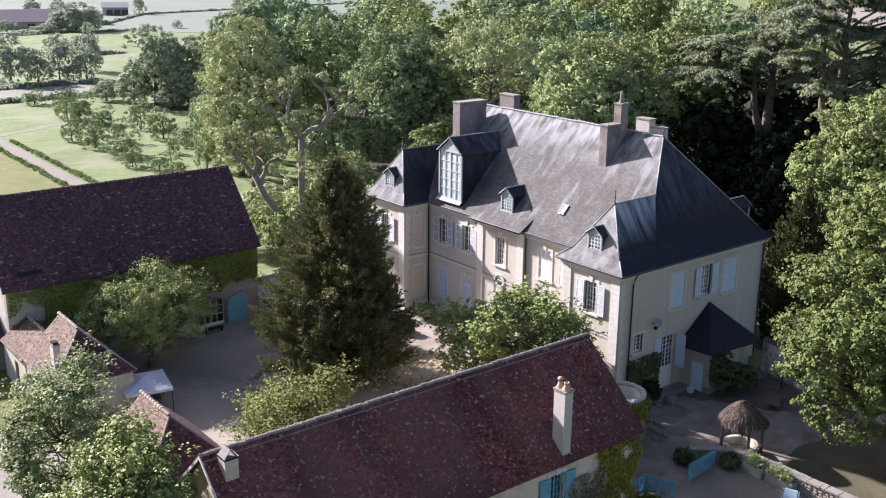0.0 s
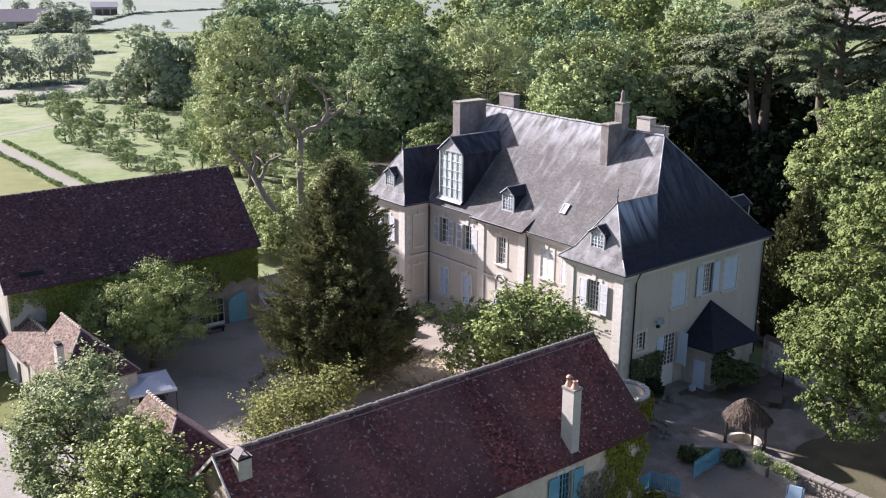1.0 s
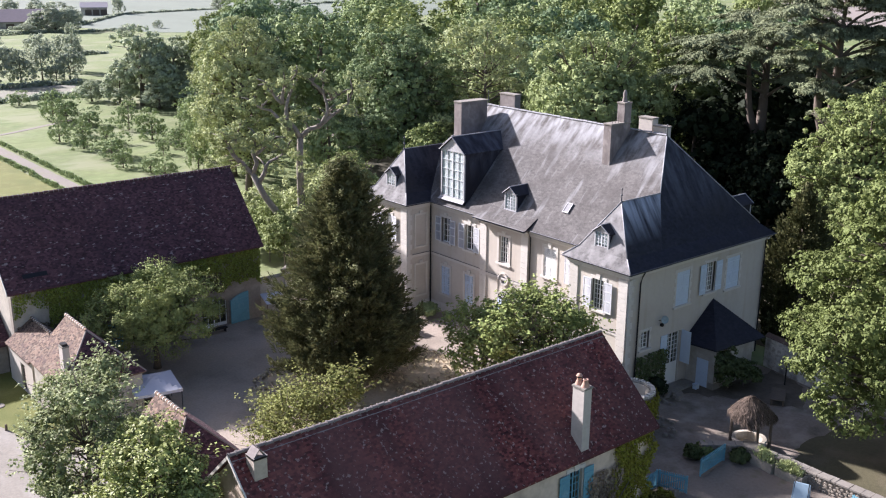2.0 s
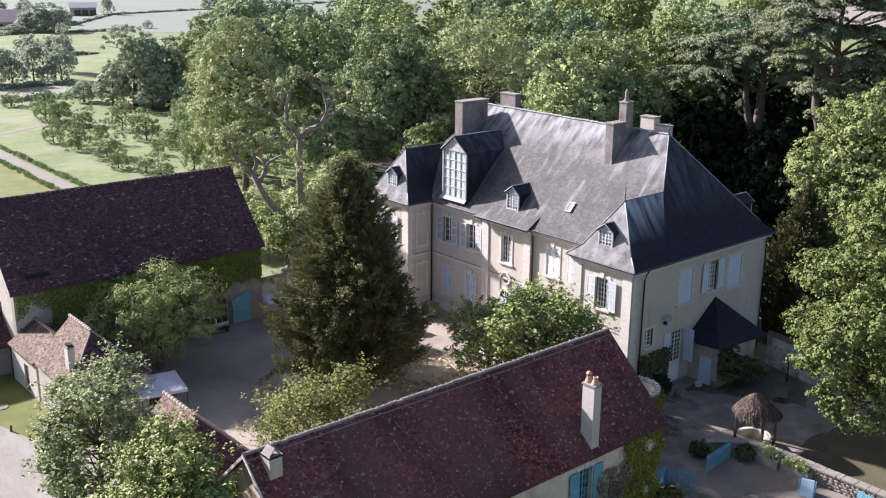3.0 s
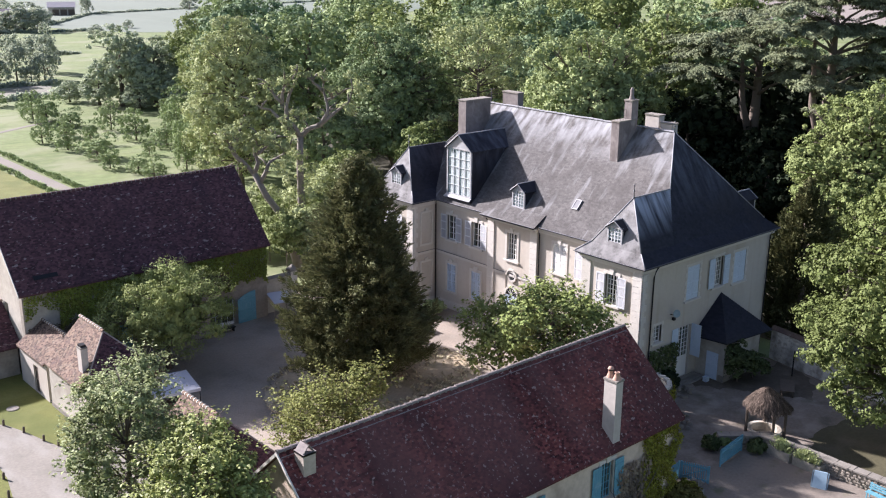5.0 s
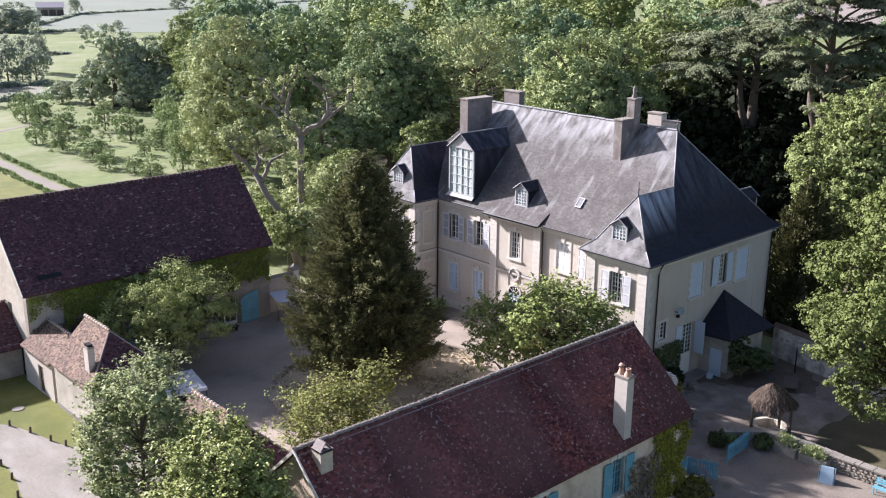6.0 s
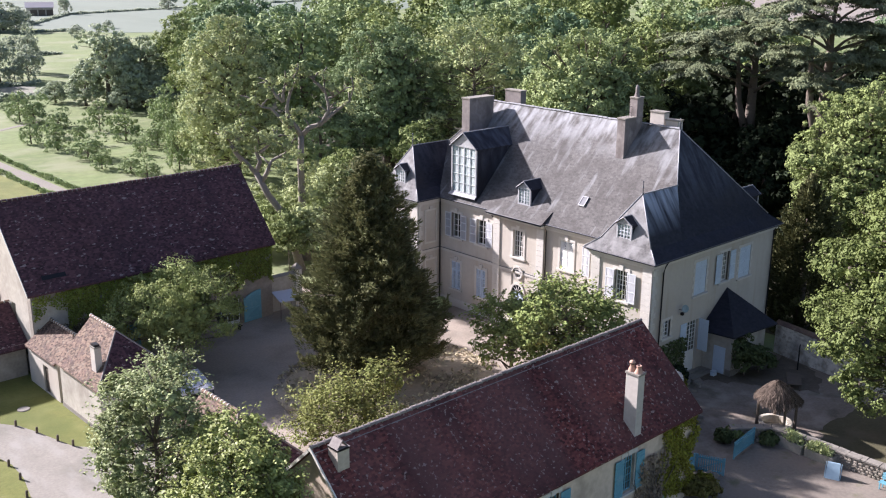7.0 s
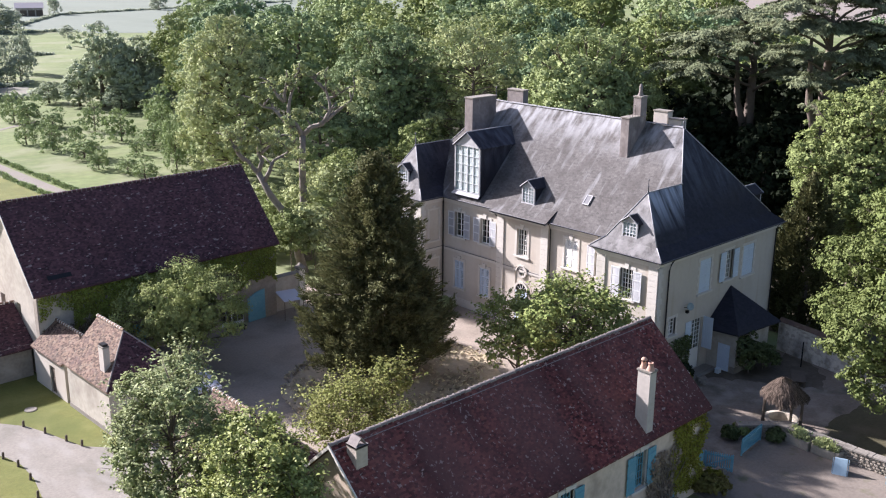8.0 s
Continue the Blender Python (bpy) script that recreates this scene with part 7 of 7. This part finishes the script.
part("gutter_sheet", Shape().box(-0.1, 0.65, -1.35, -1.1, 2.36, 2.39), SHUTTER, well, "bent pale metal sheet", m=pose(0, 0, 0, 0, 6, 0))

slab = thing("stone_slab", (0.15, -8.3, 0.02), "pale flat stone slab beside the well", "stone", turn=-35)
part("slab_body", Shape().prism([(-0.7, -0.3, 0), (0.62, -0.36, 0), (0.7, 0.28, 0), (-0.6, 0.34, 0)], (0, 0, 0.3)), STONE, slab)

# ---- garden wall of rubble, with coping ----
gw = tagged(new("garden_wall"), "low rubble stone garden wall with flat coping", "wall", kind="structure")
line = [(-1.9, -8.05), (0.15, -9.9), (0.45, -12.4), (0.4, -15.0), (0.5, -20.0), (0.6, -26.0)]
core = Shape()
for (xa, ya), (xb, yb) in zip(line, line[1:]):
    d = Vector((xb - xa, yb - ya, 0)).normalized()
    q = Vector((-d.y, d.x, 0)) * 0.2
    core.prism([(xa - q.x, ya - q.y, -0.1), (xb - q.x, yb - q.y, -0.1), (xb + q.x, yb + q.y, -0.1), (xa + q.x, ya + q.y, -0.1)], (0, 0, 1.0))
part("core", core, RUBBLE, gw)
rngs = np.random.default_rng(12)
stones = []
for v in range(5):
    b = Shape()
    ring = [(0.5 * math.cos(a) * rngs.uniform(0.8, 1.1), 0.5 * math.sin(a) * rngs.uniform(0.75, 1.1)) for a in np.linspace(0, 2 * math.pi, 8)[:-1]]
    b.add([(x, 0.1, z) for x, z in ring] + [(x * 0.7, -0.5, z * 0.7) for x, z in ring], [(i, (i + 1) % 7, 7 + (i + 1) % 7, 7 + i) for i in range(7)] + [tuple(range(7, 14))])
    stones.append(b.mesh("stone"))
count = 0
for (xa, ya), (xb, yb) in zip(line[:4], line[1:5]):
    a, b = Vector((xa, ya, 0)), Vector((xb, yb, 0))
    d = (b - a).normalized()
    turn = math.degrees(math.atan2(d.y, d.x))
    left = Vector((d.y, -d.x, 0))
    L = (b - a).length
    z = 0.1
    while z < 0.88:
        u = rngs.uniform(0.05, 0.2)
        while u < L and count < 290:
            w = rngs.uniform(0.2, 0.42)
            p = a + d * u + left * 0.21
            part("stone", stones[rngs.integers(5)], RUBBLE, gw, m=pose(p.x, p.y, z, 0, rngs.uniform(-10, 10), turn) @ Matrix.Diagonal((w, 0.14, rngs.uniform(0.15, 0.22), 1)))
            u, count = u + w * 1.02, count + 1
        z += 0.185
    u = 0.0
    while u < L:
        w = rngs.uniform(0.5, 0.9)
        p = a + d * (u + w / 2)
        part("coping_stone", kept("flat_coping", lambda: Shape().prism([(-0.5, -0.32, 0), (0.49, -0.33, 0), (0.5, 0.3, 0), (-0.48, 0.33, 0)], (0, 0, 0.1)).mesh("coping_stone")), COPING, gw, m=pose(p.x, p.y, 0.9, rngs.uniform(-1.5, 1.5), rngs.uniform(-1.5, 1.5), turn) @ Matrix.Diagonal((w * 0.97, 1, 1, 1)))
        u += w


def trough(place, turn, L, W, h, seed, label):
    th = thing("stone_trough", (*place, 0.02), label, "planter", "planters", turn=turn)
    s = Shape().box(0, L, 0, 0.12, 0, h).box(0, L, W - 0.12, W, 0, h).box(0, 0.12, 0.12, W - 0.12, 0, h).box(L - 0.12, L, 0.12, W - 0.12, 0, h)
    part("basin", s, mat("lichened_stone", (0.27, 0.25, 0.21), 0.95, 0.25, 1.0, 0.3, 6.0, bump=0.4), th)
    part("soil", Shape().box(0.12, L - 0.12, 0.12, W - 0.12, 0.02, h - 0.1), FLOOR, th)
    rng = np.random.default_rng(seed)
    k = 620
    tuft = rng.uniform(0.15, 0.85, (5, 2))[rng.integers(0, 5, k)]
    c = np.clip(tuft + rng.normal(0, 0.11, (k, 2)) * np.array([1, 1.6]), 0, 1) * np.array([L, W])
    up = rng.normal(0, 0.45, (k, 3)) + np.array([0, 0, 1.0])
    P = np.stack([c[:, 0], c[:, 1], h - 0.1 + rng.uniform(0, 0.45, k)], 1) + up * 0.08
    part("planting", quads("plants", leaf_quads(rng, P, np.cross(up, unit(rng, k)), 0.36, 0.22, up)), LEAF_YELLOW, th, "grassy light green plants", kind="stuff")


trough((-0.1, -10.6), -100, 1.7, 0.7, 0.62, 1, "mossy stone trough with leafy plants")
trough((-0.3, -12.45), -93, 1.9, 0.75, 0.6, 2, "mossy stone trough with grassy plants")


def blue_gate(a, b, h, label):
    """A slatted gate leaf between two points."""
    d = Vector((b[0] - a[0], b[1] - a[1], 0))
    L = d.length
    th = thing("gate_leaf", (a[0], a[1], 0.08), label, "gate", "yard gates", turn=math.degrees(math.atan2(d.y, d.x)))
    part("gate_frame", Shape().box(0, L, -0.03, 0.03, 0.1, 0.2).box(0, L, -0.03, 0.03, h - 0.25, h - 0.15).box(0, 0.09, -0.04, 0.04, 0, h).box(L - 0.09, L, -0.04, 0.04, 0, h).prism([(0.1, -0.025, 0.2), (0.22, -0.025, 0.2), (L - 0.1, -0.025, h - 0.25), (L - 0.22, -0.025, h - 0.25)], (0, 0.05, 0)), BLUE, th)
    k = int(L / 0.13)
    slat = Shape().box(-0.035, 0.035, -0.055, -0.03, 0.03, h).mesh("slat")
    for i in range(1, k):
        part("slat", slat, BLUE, th, m=pose(i * L / k, 0, 0))
    return th


blue_gate((-7.05, -8.9), (-6.35, -10.5), 1.15, "turquoise slatted gate leaf standing open")
blue_gate((-8.9, -9.0), (-7.1, -8.85), 1.15, "turquoise slatted fence beside the outbuilding")
blue_gate((-1.2, -9.45), (-4.1, -9.75), 1.15, "turquoise slatted gate leaf standing open to the yard")
FADED_BLUE = mat("faded_blue_paint", (0.26, 0.36, 0.43), 0.7, 0.15, 1.0, 0.15, 6.0)
board = thing("leaning_board", (-1.6, -15.0, 0.03), "pale blue wedge-shaped panel stand by the garden wall", "board", turn=-70)
part("panel", Shape().prism([(-0.41, -0.22, 0), (0.41, -0.22, 0), (0.37, 0.24, 0.88), (-0.37, 0.24, 0.88)], (0, 0.05, 0.03)), FADED_BLUE, board)
for x in (-0.47, 0.43):
    part("side", Shape().prism([(x, -0.17, 0), (x, 0.62, 0), (x, 0.3, 0.87), (x, 0.24, 0.87)], (0.04, 0, 0)), FADED_BLUE, board)
part("back", Shape().prism([(-0.34, 0.58, 0), (0.34, 0.58, 0), (0.34, 0.28, 0.85), (-0.34, 0.28, 0.85)], (0, -0.04, 0)), FADED_BLUE, board)
seat = thing("garden_bench", (-0.8, -17.4, 0.03), "turquoise slatted garden bench", "bench", turn=-95)
for i in range(4):
    part("slat", Shape().box(0, 1.5, 0.1 * i, 0.1 * i + 0.08, 0.42, 0.45), BLUE, seat)
for i in range(3):
    part("back_slat", Shape().box(0, 1.5, 0.42 + 0.03 * i, 0.45 + 0.03 * i, 0.55 + 0.13 * i, 0.64 + 0.13 * i), BLUE, seat)
for x in (0.08, 1.36):
    part("leg", Shape().box(x, x + 0.06, 0, 0.06, 0, 0.42).box(x, x + 0.06, 0.36, 0.42, 0, 0.42).prism([(x, 0.39, 0.4), (x, 0.45, 0.4), (x, 0.53, 0.95), (x, 0.49, 0.95)], (0.06, 0, 0)), BLUE, seat)
boulder = thing("boulder", (-7.6, -10.4, 0), "rough grey boulder by the gate", "boulder")
bs = Shape()
for i in range(6):
    for j in range(10):
        th_, ph_ = math.pi * i / 10, 2 * math.pi * j / 10
        r = 1 + 0.4 * noise.noise(Vector((i * 1.3, j * 1.1, 3))) + 0.2 * noise.noise(Vector((i * 2.9, j * 2.3, 7)))
        bs.v.append((0.95 * r * math.sin(th_) * math.cos(ph_), 0.55 * r * math.sin(th_) * math.sin(ph_), 0.75 * r * math.cos(th_) - 0.05))
for i in range(5):
    for j in range(10):
        bs.f.append((i * 10 + j, (i + 1) * 10 + j, (i + 1) * 10 + (j + 1) % 10, i * 10 + (j + 1) % 10))
part("rock", bs, mat("dark_lichened_rock", (0.15, 0.135, 0.115), 0.95, 0.3, 1.5, 0.35, 6.0, stain=((0.3, 0.28, 0.24), (2, 2, 2), 0.52, 0.66, 0.6), bump=0.6, bscale=8), boulder, smooth=False, m=pose(0, 0, 0, 0, 0, 30))

# ---- canopy in the yard ----
tent = thing("canopy", (-25.8, 19.7, 0), "grey-white square fabric canopy on poles", "canopy", turn=-12)
cs = Shape()
N = 10
for j in range(N + 1):
    for i in range(N + 1):
        u, v = 2 * i / N - 1, 2 * j / N - 1
        cs.v.append((1.55 * u, 1.75 * v, 1.98 + 0.5 * (1 - max(abs(u), abs(v))) + 0.06 * abs(u * v)))
for j in range(N):
    for i in range(N):
        q = j * (N + 1) + i
        cs.f.append((q, q + 1, q + N + 2, q + N + 1))
part("fabric", cs, CANVAS, tent, smooth=False)
for x, y in ((-1.5, -1.7), (1.5, -1.7), (1.5, 1.7), (-1.5, 1.7)):
    part("pole", Shape().tube([(x, y, 0), (x, y, 2.02)], [0.03, 0.03], 6), IRON, tent)
part("valance", Shape().box(-1.55, 1.55, -1.76, -1.74, 1.82, 2.02).box(-1.55, 1.55, 1.74, 1.76, 1.82, 2.02).box(-1.56, -1.54, -1.74, 1.74, 1.82, 2.02).box(1.54, 1.56, -1.74, 1.74, 1.82, 2.02), CANVAS, tent)


def table(place, turn, L, W, h, material, label):
    th = thing("table", (*place, 0.02), label, "table", turn=turn)
    part("top", Shape().box(-L / 2, L / 2, -W / 2, W / 2, h - 0.05, h), material, th)
    leg = Shape().box(-0.04, 0.04, -0.04, 0.04, 0, h - 0.05).mesh("leg")
    for x in (-1, 1):
        for y in (-1, 1):
            part("leg", leg, material, th, m=pose(x * (L / 2 - 0.1), y * (W / 2 - 0.1), 0))


table((-25.7, 19.6), -12, 1.8, 0.9, 0.75, WOOD, "dark wooden table under the canopy")
table((9.4, -6.5), 30, 2.2, 1.0, 0.5, WOOD, "low dark wooden table under the trees")
bench = thing("drain_bench", (-15.6, 30.3, 0.02), "low dark plank bench before the barn", "bench")
part("plank", Shape().box(-0.9, 0.9, -0.22, 0.22, 0.32, 0.4), IRON, bench)
for x in (-0.75, 0.7):
    part("leg", Shape().box(x, x + 0.06, -0.18, 0.18, 0, 0.32), IRON, bench)
pump = thing("iron_post", (12.2, -5.3, 0), "thin dark iron post by the wall", "post")
part("shaft", Shape().tube([(0, 0, -0.05), (0, 0, 2.0), (0.05, 0, 2.1)], [0.06, 0.05, 0.03], 7), IRON, pump)
box = thing("storage_box", (6.5, -1.55, 0.02), "small pale blue box beside the steps", "box")
part("body", Shape().box(-0.2, 0.2, -0.16, 0.16, 0, 0.34), SHUTTER_BLUE, box)
part("lid", Shape().box(-0.22, 0.22, -0.18, 0.18, 0.34, 0.38), SHUTTER_BLUE, box)
rngr = np.random.default_rng(21)
for i in range(46):
    a = rngr.uniform(-1.1, 0.9)
    r = rngr.uniform(2.25, 3.3)
    x, y = (-2.5 + r * math.cos(a), -2.8 + r * math.sin(a)) if i < 28 else (rngr.uniform(2.2, 4.4), rngr.uniform(-2.4, -0.9))
    st = thing("loose_stone", (x, y, 0.02), "loose grey stone at the foot of the wall", "stone", "loose stones")
    part("stone_body", stones[i % 5], RUBBLE, st, m=pose(0, 0, 0.05, -90, 0, rngr.uniform(0, 360)) @ Matrix.Diagonal((rngr.uniform(0.25, 0.5), 0.3, rngr.uniform(0.2, 0.4), 1)))

# ---- east garden wall ----
ew = tagged(new("wall_east"), "stained pale garden wall with a tile coping", "wall", kind="structure")
STAINED = mat("stained_wall", (0.68, 0.63, 0.56), 0.95, 0.2, 0.5, 0.25, 4.0, stain=((0.12, 0.1, 0.09), (0.7, 0.7, 0.5), 0.46, 0.66, 0.85), stain2=((0.3, 0.25, 0.2), (2.5, 2.5, 4.0), 0.5, 0.62, 0.6), bump=0.5, bscale=5)
for (xa, ya), (xb, yb) in (((14.4, -2.2), (12.9, -9.5)), ((12.9, -9.5), (13.5, -24))):
    d = Vector((xb - xa, yb - ya, 0)).normalized()
    q = Vector((-d.y, d.x, 0)) * 0.2
    part("wall", Shape().prism([(xa - q.x, ya - q.y, -0.1), (xb - q.x, yb - q.y, -0.1), (xb + q.x, yb + q.y, -0.1), (xa + q.x, ya + q.y, -0.1)], (0, 0, 2.6)), STAINED, ew)
    q = q * 1.7
    part("coping", Shape().prism([(xa - q.x, ya - q.y, 2.45), (xa + q.x, ya + q.y, 2.45), (xa, ya, 2.75)], (xb - xa, yb - ya, 0)), TILE_PINK, ew)

# ---- yard wall, gate pillar and awning beside the barn ----
yw = tagged(new("wall_yard"), "pale rendered yard wall with a dark coping", "wall", kind="structure")
part("wall", Shape().box(-10.68, -7.98, 32.0, 32.4, -0.1, 3.1), RENDER_OLD, yw)
for i in range(5):
    part("coping_stone", kept("yard_coping", lambda: Shape().prism([(0, -0.3, 0), (0, 0.3, 0), (0, 0.0, 0.22)], (0.53, 0, 0)).mesh("coping_stone")), COPING, yw, m=pose(-10.68 + 0.54 * i, 32.2, 3.1))
pillar = thing("gate_pillar", (-7.65, 32.2, 0), "square stone gate pillar with a pyramid cap", "pillar")
part("shaft", Shape().box(-0.32, 0.32, -0.32, 0.32, -0.05, 3.4), STONE, pillar)
part("cap", Shape().box(-0.4, 0.4, -0.4, 0.4, 3.4, 3.52).add([(-0.38, -0.38, 3.52), (0.38, -0.38, 3.52), (0.38, 0.38, 3.52), (-0.38, 0.38, 3.52), (0, 0, 3.98)], [(0, 1, 4), (1, 2, 4), (2, 3, 4), (3, 0, 4)]), COPING, pillar)
awn = thing("awning", (-10.1, 30.4, 0.02), "flat white sheet awning on thin poles", "awning", turn=-14)
part("sheet", Shape().prism([(-0.9, -1.1, 1.72), (0.9, -1.1, 1.72), (0.9, 1.1, 1.98), (-0.9, 1.1, 1.98)], (0, 0, 0.04)), CANVAS, awn)
for x, y, h in ((-0.85, -1.05, 1.73), (0.85, -1.05, 1.73), (-0.85, 1.05, 1.98), (0.85, 1.05, 1.98)):
    part("pole", Shape().tube([(x, y, 0), (x, y, h)], [0.03, 0.03], 6), WOOD, awn)
